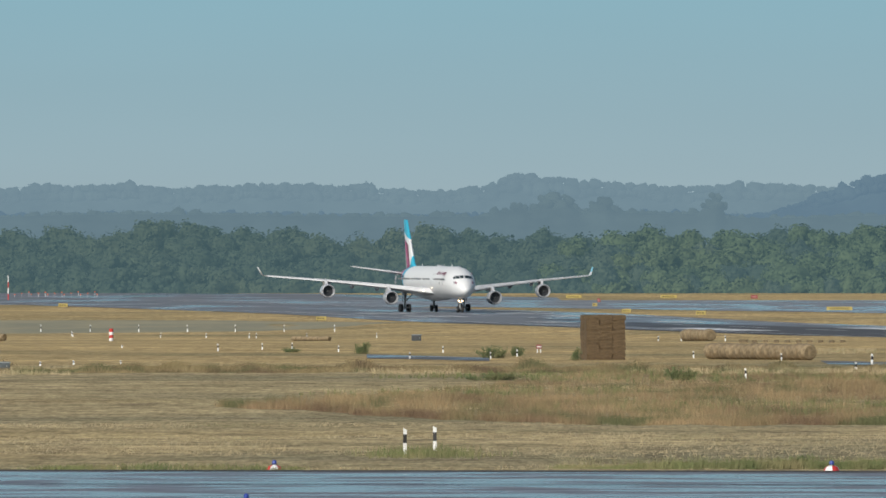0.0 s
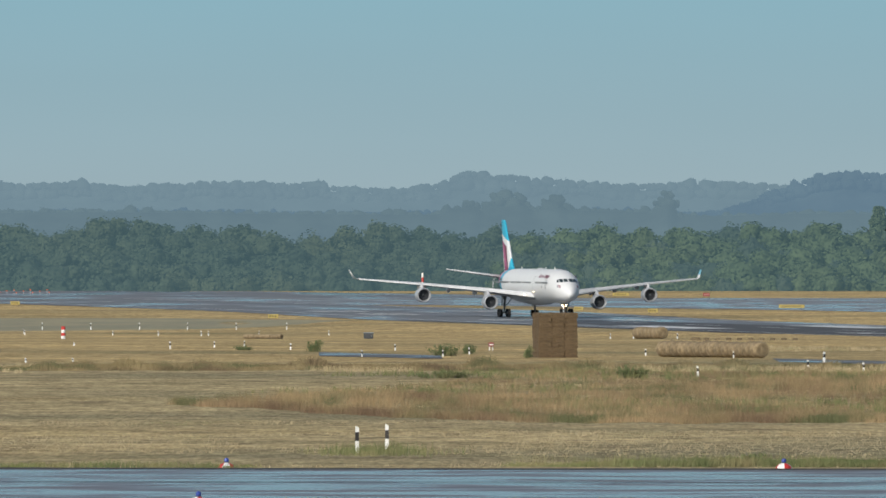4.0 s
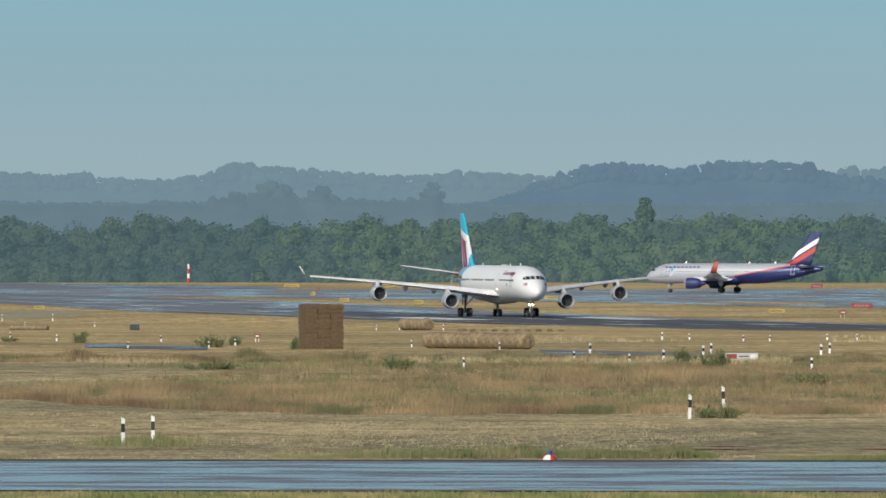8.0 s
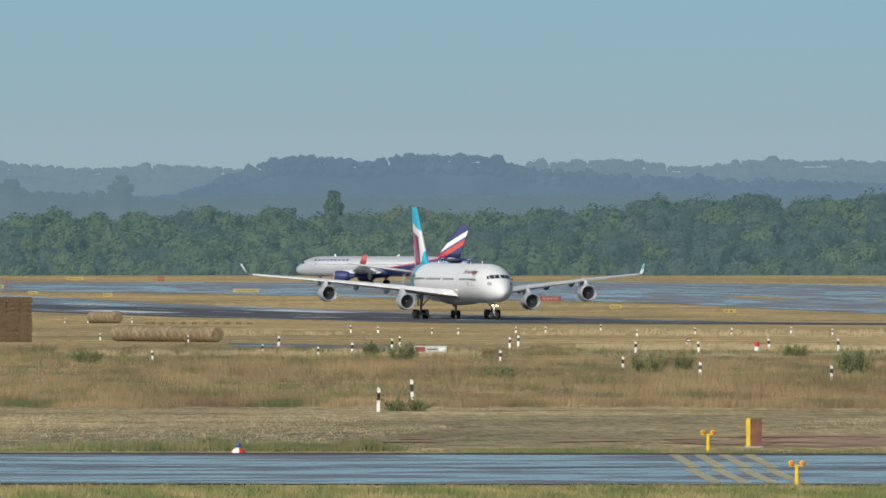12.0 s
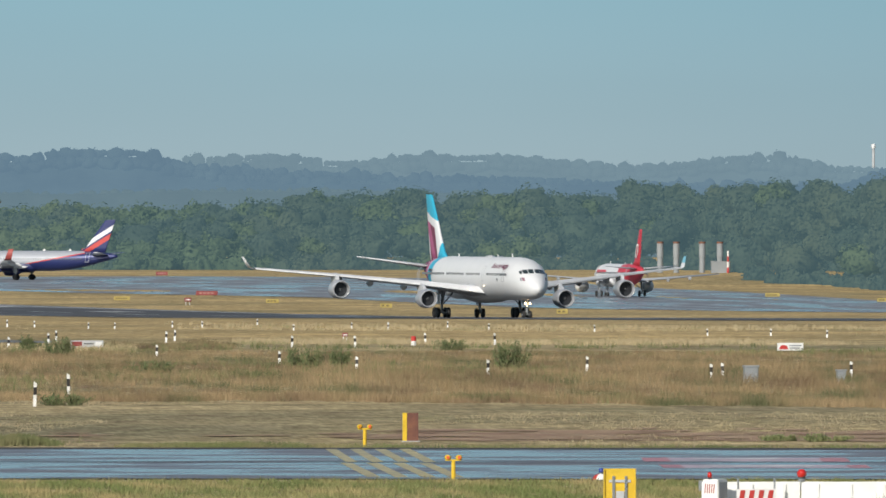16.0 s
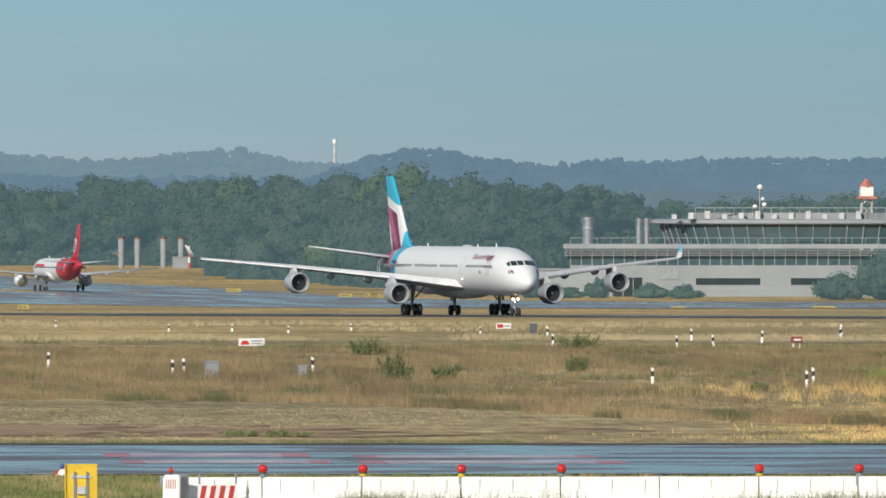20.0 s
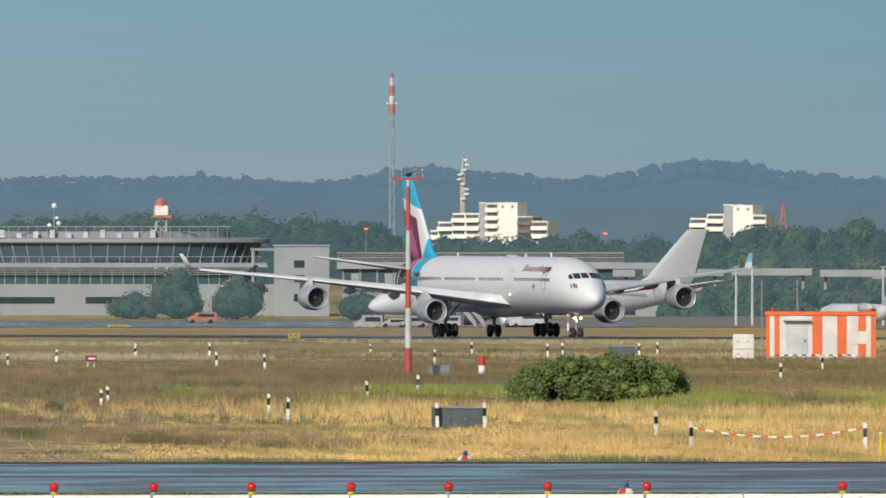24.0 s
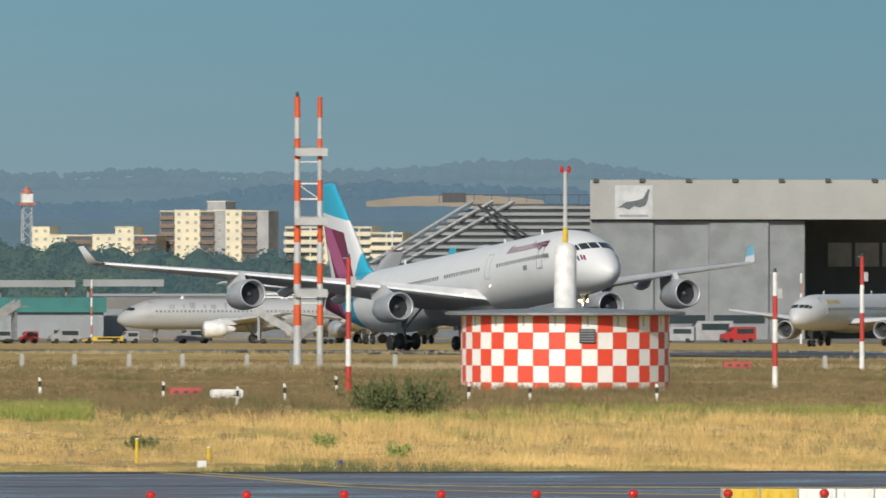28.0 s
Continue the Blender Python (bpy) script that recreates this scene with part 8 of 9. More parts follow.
# radar tower, dish mast
# signal red dulled in its colour to stand in for distant haze
HAZED_RED = material("faded_signal_red", (0.42, 0.17, 0.12), 0.6, vary=0.1, scale=0.6)
def lattice_tower(b, d, z1, w, label, topmat=HAZED_RED, head=True, mat=LIGHTGREY):
    x, y = polar(b, d)
    z0 = land(x, y)
    t = thing("lattice_tower", x, y, 0, label, "tower")
    h = z1 - z0
    for sx in (-1, 1):
        for sy in (-1, 1):
            part("leg", tube(B(), (sx * w / 2, sy * w / 2, 0), (sx * w * 0.38, sy * w * 0.38, h * 0.86), 0.12, None, 6), mat, t)
    n = 9
    for i in range(n):
        za, zb = h * 0.86 * i / n, h * 0.86 * (i + 1) / n
        k = w / 2 * 0.9
        part("brace", tube(B(), (-k, -k, za), (k, -k, zb), 0.08, None, 5), mat, t)
        part("brace", tube(B(), (k, -k, za), (-k, -k, zb), 0.08, None, 5), mat, t)
    if head:
        part("cabin", box(B(), -w * 0.5, w * 0.5, -w * 0.5, w * 0.5, h * 0.84, h * 0.93), WHITE, t)
        part("gallery", box(B(), -w * 0.75, w * 0.75, -w * 0.75, w * 0.75, h * 0.82, h * 0.845), topmat, t)
        part("roof", turned(B(), [(w * 0.62, h * 0.93), (w * 0.35, h * 0.97), (w * 0.12, h)], 8), topmat, t, "orange roof")
    return t


lattice_tower(0.1175, 3060, 12.0, 2.4, "lattice tower with white cabin and orange roof")
lattice_tower(0.1822, 3950, 18.5, 2.6, "distant lattice tower with white cabin and orange roof")
dm = thing("dish_mast", *polar(0.1109, 2960), 0, "steel mast with round white radio dishes", "mast")
part("pole", tube(B(), (0, 0, 0), (0, 0, 19.5), 0.16, 0.10, 8), STEEL, dm)
for z, dx, r in ((19.6, 0, 0.55), (16.0, -0.9, 0.45), (16.4, 0.8, 0.45), (17.4, 0.5, 0.35)):
    part("dish", turned(B(), [(0.08, z - r), (r * 0.8, z - r * 0.6), (r, z), (r * 0.8, z + r * 0.6), (0.08, z + r)], 12, 0, "z", (dx, -0.3, 0)), WHITE, dm)

# block and long wing
g0 = thing("stair_block", *polar(0.12625, 2870), -7, "pale grey windowless stair block beside the terminal", "building")
part("wall_block", box(B(), -5, 4.8, 0, 10, -0.5, 12.4), CLAD, g0)
for z in (2.6, 6.0, 8.6):
    part("window", box(B(), -1.5, 0.4, -0.05, 0.05, z, z + 1.3), GLASS, g0, "dark window")
part("roof_edge", box(B(), -5.2, 5.0, -0.2, 10.2, 12.4, 12.7), CLAD2, g0)
lw = thing("long_wing", *polar(0.1385, 2870), -8, "long low terminal wing with glazed band and grey roof", "building")
LWW = 56.0
part("lower_wall", box(B(), -LWW / 2, LWW / 2, 0, 18, -0.5, 4.4), CLAD2, lw)
part("glass_band", box(B(), -LWW / 2, LWW / 2 - 8, -0.3, 17, 4.4, 8.4), GLASS_BLUE, lw, "dark glazed band")
for i in range(16):
    part("mullion", box(B(), -LWW / 2 + i * 3.0, -LWW / 2 + i * 3.0 + 0.3, -0.45, -0.31, 4.4, 8.4), CLAD2, lw)
for i in range(8):
    part("pane_frame", box(B(), -LWW / 2 + 1.5 + i * 6.0, -LWW / 2 + 2.9 + i * 6.0, -0.42, -0.32, 4.8, 7.6), CLAD, lw)
part("roof", box(B(), -LWW / 2 - 1, LWW / 2, -1.5, 19, 8.4, 9.5), CLAD, lw)
for i in range(5):
    part("roof_ledge", box(B(), -LWW / 2 - 1, LWW / 2 - 6, -1.2 + i * 0.5, 19, 9.5 + i * 0.4, 9.7 + i * 0.4), (ROOFG, BROWN)[i % 2], lw)
for i in range(6):
    part("bay", box(B(), -LWW / 2 + 2 + i * 9, -LWW / 2 + 7 + i * 9, -0.1, 0.3, 0.2, 3.4), GLASS, lw, "dark loading bay")
wk = thing("covered_walkway", *polar(0.1665, 2920), -9.5, "long pale covered walkway on slim columns", "walkway")
for i in range(9):
    x0 = -72 + i * 16
    part("deck", box(B(), x0, x0 + 14.6, 0, 4, 6.8 + (i % 3) * 0.12, 8.05 + (i % 3) * 0.12), CLAD2 if i % 3 == 1 else CLAD, wk)
    for x in (x0 + 1, x0 + 13):
        part("column", tube(B(), (x, 2, -0.5), (x, 2, 6.9), 0.3, None, 8), CLAD2, wk)

# trees and hedges before the terminal and beyond the apron
for b, d, h, r in [(0.1187, 2810, 9.4, 4.4), (0.1222, 2800, 8.0, 4.4), (0.1158, 2815, 4.6, 4.0), (0.1062, 2840, 2.4, 2.4), (0.1300, 2790, 5.5, 3.5), (0.0968, 2850, 4.8, 2.0), (0.0982, 2852, 2.5, 2.6), (0.0993, 2852, 2.0, 2.0), (0.1009, 2850, 3.5, 2.0), (0.1042, 2845, 2.7, 2.9)]:
    tree(*polar(b, d), h, r, 1500, "dark green rounded tree beside the terminal", False, None, None, "trees by the terminal", 0.20)


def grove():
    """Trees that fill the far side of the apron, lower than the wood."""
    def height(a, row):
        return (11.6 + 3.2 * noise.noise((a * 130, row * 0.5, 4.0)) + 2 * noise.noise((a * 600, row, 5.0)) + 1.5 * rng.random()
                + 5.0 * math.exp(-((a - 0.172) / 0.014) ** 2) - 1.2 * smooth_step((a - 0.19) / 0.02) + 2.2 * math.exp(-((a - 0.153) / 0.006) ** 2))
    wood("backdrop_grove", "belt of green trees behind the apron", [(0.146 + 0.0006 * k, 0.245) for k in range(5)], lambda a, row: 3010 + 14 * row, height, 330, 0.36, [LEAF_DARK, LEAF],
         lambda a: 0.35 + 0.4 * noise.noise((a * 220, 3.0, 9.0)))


# grove and hedge use the leaf colours that carry the haze glow
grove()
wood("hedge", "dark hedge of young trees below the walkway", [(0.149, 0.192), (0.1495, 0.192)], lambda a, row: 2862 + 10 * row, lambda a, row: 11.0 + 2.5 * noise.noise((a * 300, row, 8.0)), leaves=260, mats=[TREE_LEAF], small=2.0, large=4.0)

# four exhaust silencers at the wood's edge
for i, b in enumerate((0.0714, 0.0724, 0.0740, 0.0751)):
    s = thing("test_stack", *polar(b, 3490), 0, "pale upright cylinder with rusty rim at the wood's edge", "stack", "upright cylinders")
    part("shell", turned(B(), [(0.62, -0.3), (0.62, 3.2), (0.70, 3.3), (0.70, 6.4), (0.6, 6.5)], 16), CLAD, s)
    part("rim", turned(B(), [(0.72, 6.3), (0.74, 6.5), (0.72, 6.7), (0.5, 6.7)], 16), RUST, s, "rust red rim")
sb = thing("equipment_box", *polar(0.0751, 3482), 0, "grey box beside the upright cylinders", "box")
part("case", box(B(), -1.9, 2.2, -1, 1, -0.3, 2.4), CLAD2, sb)
part("lid", box(B(), -2.0, 2.3, -1.1, 1.1, 2.4, 2.55), CLAD, sb)
banded_mast(*polar(0.0756, 3480), 4.8, 0.25, 4, "red and white post at the wood's edge")
banded_mast(*polar(0.0017, 3602), 4.2, 0.30, 4, "red and white post before the wood")
banded_mast(*polar(-0.0269, 3300), 5.0, 0.14, 4, "thin red and white lamp mast far along the runway")
for i in range(16):
    t = thing("approach_light", *polar(-0.0265 + 0.00034 * i + 0.0001 * ((i * 7) % 3), 3420 + 6 * (i % 4)), 0, "small orange approach light on a stake", "approach light", "approach lights")
    part("stake", tube(B(), (0, 0, -0.1), (0, 0, 0.5 + 0.25 * (i % 3)), 0.05, None, 6), LIGHTGREY, t)
    part("head", box(B(), -0.12, 0.12, -0.1, 0.1, 0.5 + 0.25 * (i % 3), 0.72 + 0.25 * (i % 3)), ORANGE, t)

# low wall, lamp pole and small mast at the wood's foot
lw = thing("low_wall", *polar(0.0896, 3098), 33, "low grey wall before the wood", "wall")
part("panel", box(B(), -7.0, -2.4, -0.1, 0.1, -0.2, 1.15), CLAD2, lw)
part("panel", box(B(), -2.3, 2.3, -0.1, 0.1, -0.2, 1.10), CLAD2, lw)
part("panel", box(B(), 2.4, 7.0, -0.1, 0.1, -0.2, 1.15), CLAD2, lw)
lp = thing("lamp_pole", *polar(0.08926, 3085), 0, "tall thin grey lamp pole before the wood", "lamp pole")
part("shaft", tube(B(), (0, 0, -0.1), (0, 0, 9.2), 0.14, 0.09, 8), GREY, lp)
part("head", box(B(), -0.35, 0.35, -0.15, 0.15, 9.15, 9.4), LIGHTGREY, lp)
banded_mast(*polar(0.0902, 3080), 3.6, 0.10, 5, "slim red and white mast before the wood")
sp = thing("equipment_box", *polar(0.0898, 3079), 0, "small white box on a stand before the wood", "box")
part("case", box(B(), -0.55, 0.55, -0.3, 0.3, 1.6, 2.3), WHITE, sp)
part("stand", tube(B(), (0, 0, -0.1), (0, 0, 1.62), 0.07, None, 6), GREY, sp)

# apron masts
for b, d, h in [(0.1427, 2250, 7.6), (0.1668, 2150, 8.4), (0.1695, 2160, 8.0), (0.1735, 2100, 9.8), (0.1862, 2150, 8.5), (0.2048, 2250, 15.5), (0.2301, 2050, 9.0)]:
    banded_mast(*polar(b, d), h, 0.15, 7, "slim red and white banded mast at the apron edge", "apron_mast", (WHITE, HAZED_RED))
for b in (0.1531, 0.1541, 0.1622, 0.1632):
    t = thing("floodlight_pole", *polar(b, 2700), 0, "plain grey pole at the apron edge", "pole", "grey apron poles")
    part("shaft", tube(B(), (0, 0, -0.1), (0, 0, 9.8), 0.24, 0.18, 10), LIGHTGREY, t)
    part("head", box(B(), -0.5, 0.5, -0.2, 0.2, 9.7, 10.0), GREY, t)

# apron surface
strip("apron", [polar(0.128, 2480), polar(0.15, 2380), polar(0.175, 2250), polar(0.24, 2100)], [polar(0.128, 2760), polar(0.15, 2860), polar(0.175, 2860), polar(0.24, 2860)], material("dusty_concrete", (0.235, 0.205, 0.155), 0.85, vary=0.25, scale=0.05, other=(0.20, 0.19, 0.17)), 0.05, "broad brown-toned concrete apron", "apron", 14)

# parked white wide-body
WIDE = dict(FOUR_JET, nose=28.0, tail=-30.6, body=paint("plain_white_body", [], (0.50, 0.51, 0.51)), belly=BELLY, finpaint=paint("plain_white_fin", [], (0.46, 0.47, 0.47)), finlabel="plain white tail fin",
            wingletpaint=paint("dark_red_winglet", [], (0.30, 0.02, 0.03)), wingletlabel="dark red winglet", nacelle=WHITE,
            engines=[(8.6, 9.4, 2.5, 1.55, 5.6)], lights=[], emblem=[], windows=[(21.0, 8.5), (6.5, -19.0)], doors=[(22.0, 1.1, 1.95), (7.6, 1.1, 1.95), (-21.0, 1.0, 1.9)])


ORANGE_Y = material("orange_yellow_paint", (0.72, 0.36, 0.04), 0.45, vary=0.08, scale=1.0)


def park(ob, x, y, yaw):
    ob.matrix_basis = pose(x, y, land(x, y) + 0.06, 0, 0, yaw)
    return ob


park(airliner("airliner", WIDE, "plain white wide-body airliner parked on the apron"), *polar(0.1403, 2600), 195)
# other parked twins
lettered = park(airliner("airliner", dict(TWIN, winglet=None, body=paint("plain_white_twin", [], (0.36, 0.37, 0.37)), belly=WHITE, nacelle=WHITE, finpaint=paint("grey_fin", [], (0.20, 0.22, 0.24)), finlabel="dark grey tail fin"),
              "white narrow-body airliner with dark grey lettering parked on the apron"), *polar(0.1962, 2090), 170)
SMALL_EW = dict(TWIN, winglet=None, body=paint("white_body_wine_rear", [(CYAN, 1.0, 0.3, -12.6, -9.8), (WINE, 1.0, 0.3, -40, -12.6)]), belly=BELLY, nacelle=SILVER,
                finpaint=paint("small_fin_wine_cyan", [(WINE, 1.0, 0.38, -13.6, -11.0), ((0.74, 0.75, 0.76), 0.2, 1.0, 4.6, 20), (CYAN, 0.2, 1.0, 5.6, 20)]), finlabel="wine red, white and cyan tail fin")
park(airliner("airliner", SMALL_EW, "white airliner with wine red rear fuselage parked on the apron"), *polar(0.2052, 1960), 99)
for b, d, yaw in ((0.2021, 2120, 150), (0.2047, 2170, 152)):
    hj = park(airliner("airliner", dict(TWIN, winglet=None, body=paint("white_body_grey_rear", [((0.16, 0.18, 0.20), 1.0, 0.2, -40, -12)]), belly=WHITE, nacelle=WHITE,
              finpaint=paint("slate_fin", [], (0.075, 0.085, 0.095)), finlabel="slate grey tail fin with orange disc"), "white airliner with slate grey tail parked by the hangar"), *polar(b, d), yaw)
    for s in (-1, 1):
        bm = B()
        turned(bm, [(0.05, -0.03), (1.1, -0.03), (1.1, 0.03), (0.05, 0.03)], 20, 0, "z")
        bmesh.ops.rotate(bm, verts=bm.verts, cent=(0, 0, 0), matrix=Matrix.Rotation(radians(90), 3, "X"))
        bmesh.ops.translate(bm, verts=bm.verts, vec=(-16.6, s * 0.36, 8.2))
        part("disc", bm, ORANGE_Y, hj, "orange yellow disc")
marked = park(airliner("airliner", dict(TWIN, winglet=None, body=paint("white_body_marked", [], (0.52, 0.53, 0.53)), belly=BELLY, nacelle=GREY, finpaint=paint("white_fin_b", [])),
              "white airliner with pale yellow mark parked before the hangar"), 411.0, 1728.0, 234)

# small regional jet seen from behind
def regional_jet(x, y, yaw):
    t = new("regional_jet")
    tagged(t, "small white T-tail jet with red winglets parked tail-on", "aircraft")
    secs = [(13.8, 1.75, 0.05), (13.0, 1.8, 0.55), (11.5, 2.0, 1.05), (9.0, 2.15, 1.33), (-6.0, 2.15, 1.35), (-10.0, 2.35, 1.1), (-13.5, 2.75, 0.5), (-15.0, 2.95, 0.12)]
    part("fuselage", rings(B(), [[(px, pr * math.cos(2 * math.pi * i / 24), pz + pr * math.sin(2 * math.pi * i / 24)) for i in range(24)] for px, pz, pr in secs]), RJ_WHITE, t, "", True)
    bm = rings(B(), [[(p[0], p[2], z) for p in airfoil(le, te, 0, 0, 0.11)] for z, le, te in ((3.2, -8.6, -14.2), (5.4, -11.4, -14.9), (7.25, -13.4, -16.2))])
    bmesh.ops.recalc_face_normals(bm, faces=bm.faces)
    part("fin", bm, RJ_WHITE, t, "", True)
    part("fin_cap", turned(B(), [(0.05, -13.0), (0.22, -13.6), (0.22, -16.0), (0.05, -16.9)], 12, 0, "x", (0, 0, 7.3)), RJ_WHITE, t, "", True)
    for s in (-1, 1):
        bm = rings(B(), [mirrored(airfoil(le, te, yy, z, 0.10), s) for yy, le, te, z in ((0.1, -13.5, -16.2, 7.3), (4.25, -15.2, -16.7, 7.3))])
        bmesh.ops.recalc_face_normals(bm, faces=bm.faces)
        part("tailplane", bm, RJ_WHITE, t, "", True)
        bm = rings(B(), [mirrored(airfoil(le, te, yy, z, 0.11), s) for yy, le, te, z in ((1.0, 3.0, -3.2, 1.35), (4.4, 0.8, -2.6, 1.6), (9.9, -2.9, -4.3, 2.05))])
        bmesh.ops.recalc_face_normals(bm, faces=bm.faces)
        w = part("wing", bm, RJ_WHITE, t, "", True)
        bm = rings(B(), [[(p[0], s * (yy + 0.35 * (z - 2.05)), z + 0.0) for p in airfoil(le, te, 0, 0, 0.08)] for yy, le, te, z in ((9.9, -2.9, -4.3, 2.05), (10.4, -4.0, -4.9, 3.05))])
        part("winglet", bm, SIGN_R, w, "red winglet")
        e = part("engine", turned(B(), [(0.45, -6.4), (0.66, -6.5), (0.72, -7.6), (0.66, -9.4), (0.46, -10.2), (0.2, -10.6)], 18, 0, "x", (0, s * 2.15, 2.95)), LIGHTGREY, t, "", True)
        part("pylon", box(B(), -9.4, -7.4, min(s * 1.1, s * 1.8), max(s * 1.1, s * 1.8), 2.75, 2.95), RJ_WHITE, e)
        g = part("main_gear", tube(B(), (-1.6, s * 1.7, 0.4), (-1.6, s * 1.5, 1.5), 0.09, None, 8), GREY, t)
        part("wheel", tube(B(), (-1.6, s * 1.7 - 0.28, 0.38), (-1.6, s * 1.7 + 0.28, 0.38), 0.38, None, 14), BLACK, g)
    g = part("nose_gear", tube(B(), (10.5, 0, 0.3), (10.4, 0, 1.2), 0.07, None, 8), GREY, t)
    part("wheel", tube(B(), (10.5, -0.18, 0.24), (10.5, 0.18, 0.24), 0.24, None, 12), BLACK, g)
    t.matrix_basis = pose(x, y, land(x, y) + 0.06, 0, 0, yaw)


RJ_WHITE = material("dusty_aircraft_white", (0.64, 0.65, 0.65), 0.4, vary=0.05, scale=0.6)
regional_jet(*polar(0.1606, 2350), 104)

# lettering bars
def flank_bar(ob, x0, x1, z0, z1, R, zc, mat, label, slant=0.0, sides=(-1, 1)):
    """A painted bar that hugs the fuselage's flank."""
    for s in sides:
        bm = B()
        loops = []
        for z in np.linspace(z0, z1, 6):
            y = math.sqrt(max(0.01, R * R - (z - zc) ** 2))
            k = slant * (z - z0)
            loops.append([(x0 + k, s * (y - 0.03), z), (x1 + k, s * (y - 0.03), z), (x1 + k, s * (y + 0.014), z), (x0 + k, s * (y + 0.014), z)])
        rings(bm, loops)
        bmesh.ops.recalc_face_normals(bm, faces=bm.faces)
        part("lettering_bar", bm, mat, ob, label)


LETTER = paint("wine_lettering", [], (0.13, 0.02, 0.05))
for i in range(19):
    tall = i in (0, 1, 11)
    flank_bar(a340, 15.9 + i * 0.455, 16.11 + i * 0.455, 6.42 if i in (15, 16) else 6.62, 7.30 if tall else 7.08, 2.82, 5.25, LETTER, "wine red bar of the airline's lettering", 0.22)
flank_bar(a340, 20.2, 21.0, 4.95, 5.35, 2.82, 5.25, GREY, "small grey mark")
flank_bar(a340, -18.8, -17.0, 6.15, 6.4, 2.82, 5.25, DARK, "small dark registration bar")
NAVY_LETTER = paint("navy_lettering", [], NAVY)
for i in range(9):
    flank_bar(navy_jet, 5.6 + i * 0.85, 6.15 + i * 0.85, 4.85, 5.1, 1.98, 3.75, NAVY_LETTER, "navy bar of the airline's lettering", 0.2)
flank_bar(red_jet, 4.0, 12.0, 4.1, 4.7, 1.98, 3.75, paint("red_lettering", [], SCARLET), "red bar of the airline's lettering")

flank_bar(marked, 8.6, 12.2, 4.75, 5.15, 1.98, 3.75, material("pale_yellow_mark", (0.50, 0.42, 0.18), 0.5), "pale yellow painted mark")

# vehicles
# white lowered in its colour to stand in for haze over the apron
VAN_WHITE = material("dusty_white_paint", (0.36, 0.36, 0.36), 0.5, vary=0.1, scale=1.0)
def van(x, y, yaw, label, col, L=5.2, Wd=2.0, Hh=2.3, box_van=True, group="apron vehicles"):
    t = thing("van", x, y, yaw, label, "van", group)
    prof = [(-L / 2, 0.35), (-L / 2, Hh), (L * 0.18, Hh), (L * 0.33, Hh * 0.62), (L / 2, Hh * 0.52), (L / 2, 0.35)] if box_van else [(-L / 2, 0.35), (-L / 2, Hh * 0.8), (-L * 0.3, Hh), (L * 0.1, Hh), (L * 0.24, Hh * 0.66), (L / 2, Hh * 0.6), (L / 2, 0.35)]
    bm = rings(B(), [[(p[0], yy, p[1]) for p in prof] for yy in (-Wd / 2, Wd / 2)])
    bmesh.ops.recalc_face_normals(bm, faces=bm.faces)
    part("body", bm, col, t)
    for s in (-1, 1):
        part("side_window", box(B(), -L * 0.42, L * 0.12, s * Wd / 2 - 0.02, s * Wd / 2 + 0.02, Hh * 0.58, Hh * 0.88), GLASS, t, "dark side window")
        for wx in (-L * 0.31, L * 0.31):
            part("wheel", tube(B(), (wx, s * Wd / 2 - 0.1, 0.34), (wx, s * (Wd / 2 + 0.04), 0.34), 0.34, None, 14), BLACK, t)
    part("windscreen", box(B(), L * 0.20, L * 0.30, -Wd * 0.42, Wd * 0.42, Hh * 0.66, Hh * 0.92), GLASS, t)
    part("bumper", box(B(), L / 2 - 0.02, L / 2 + 0.1, -Wd / 2, Wd / 2, 0.32, 0.6), DARK, t)
    return t


for b, d, yaw, col, L, Hh, lab in [(0.1319, 2440, 175, VAN_WHITE, 4.0, 1.4, "white low baggage tractor on the apron"), (0.1331, 2440, 185, VAN_WHITE, 4.2, 1.7, "white car beside the parked airliner"),
                                   (0.1352, 2440, 170, VAN_WHITE, 4.2, 1.8, "white van beside the airstairs"), (0.1401, 2430, 182, LIGHTGREY, 5.6, 2.3, "silver minibus beside the parked airliner"),
                                   (0.1303, 2530, 180, VAN_WHITE, 4.4, 2.4, "white van parked by the terminal"),
                                   (0.1805, 2120, 180, VAN_WHITE, 3.0, 1.8, "white baggage cart on the apron"), (0.1823, 2120, 175, RED, 2.4, 1.6, "red tractor on the apron"), (0.1845, 2130, 182, VAN_WHITE, 4.0, 1.9, "white van on the apron"),
                                   (0.1868, 2125, 178, YELLOW, 5.5, 0.9, "low yellow apron vehicle"), (0.1885, 2130, 180, VAN_WHITE, 2.4, 1.6, "white baggage cart on the apron"), (0.1925, 2100, 180, VAN_WHITE, 4.6, 1.9, "white ground power van by the airliner"),
                                   (0.2225, 2200, 160, VAN_WHITE, 4.6, 2.2, "white van before the hangar"), (0.2212, 2215, 175, VAN_WHITE, 4.0, 2.0, "white van before the hangar"), (0.2243, 2230, 172, VAN_WHITE, 7.0, 3.0, "white truck before the hangar"),
                                   (0.2262, 2210, 190, RED, 4.6, 2.2, "red tractor before the hangar"), (0.1200, 2740, 180, HAZED_RED, 5.0, 1.8, "faded red vehicle by the trees")]:
    van(*polar(b, d), yaw, lab, col, L, 2.0, Hh)


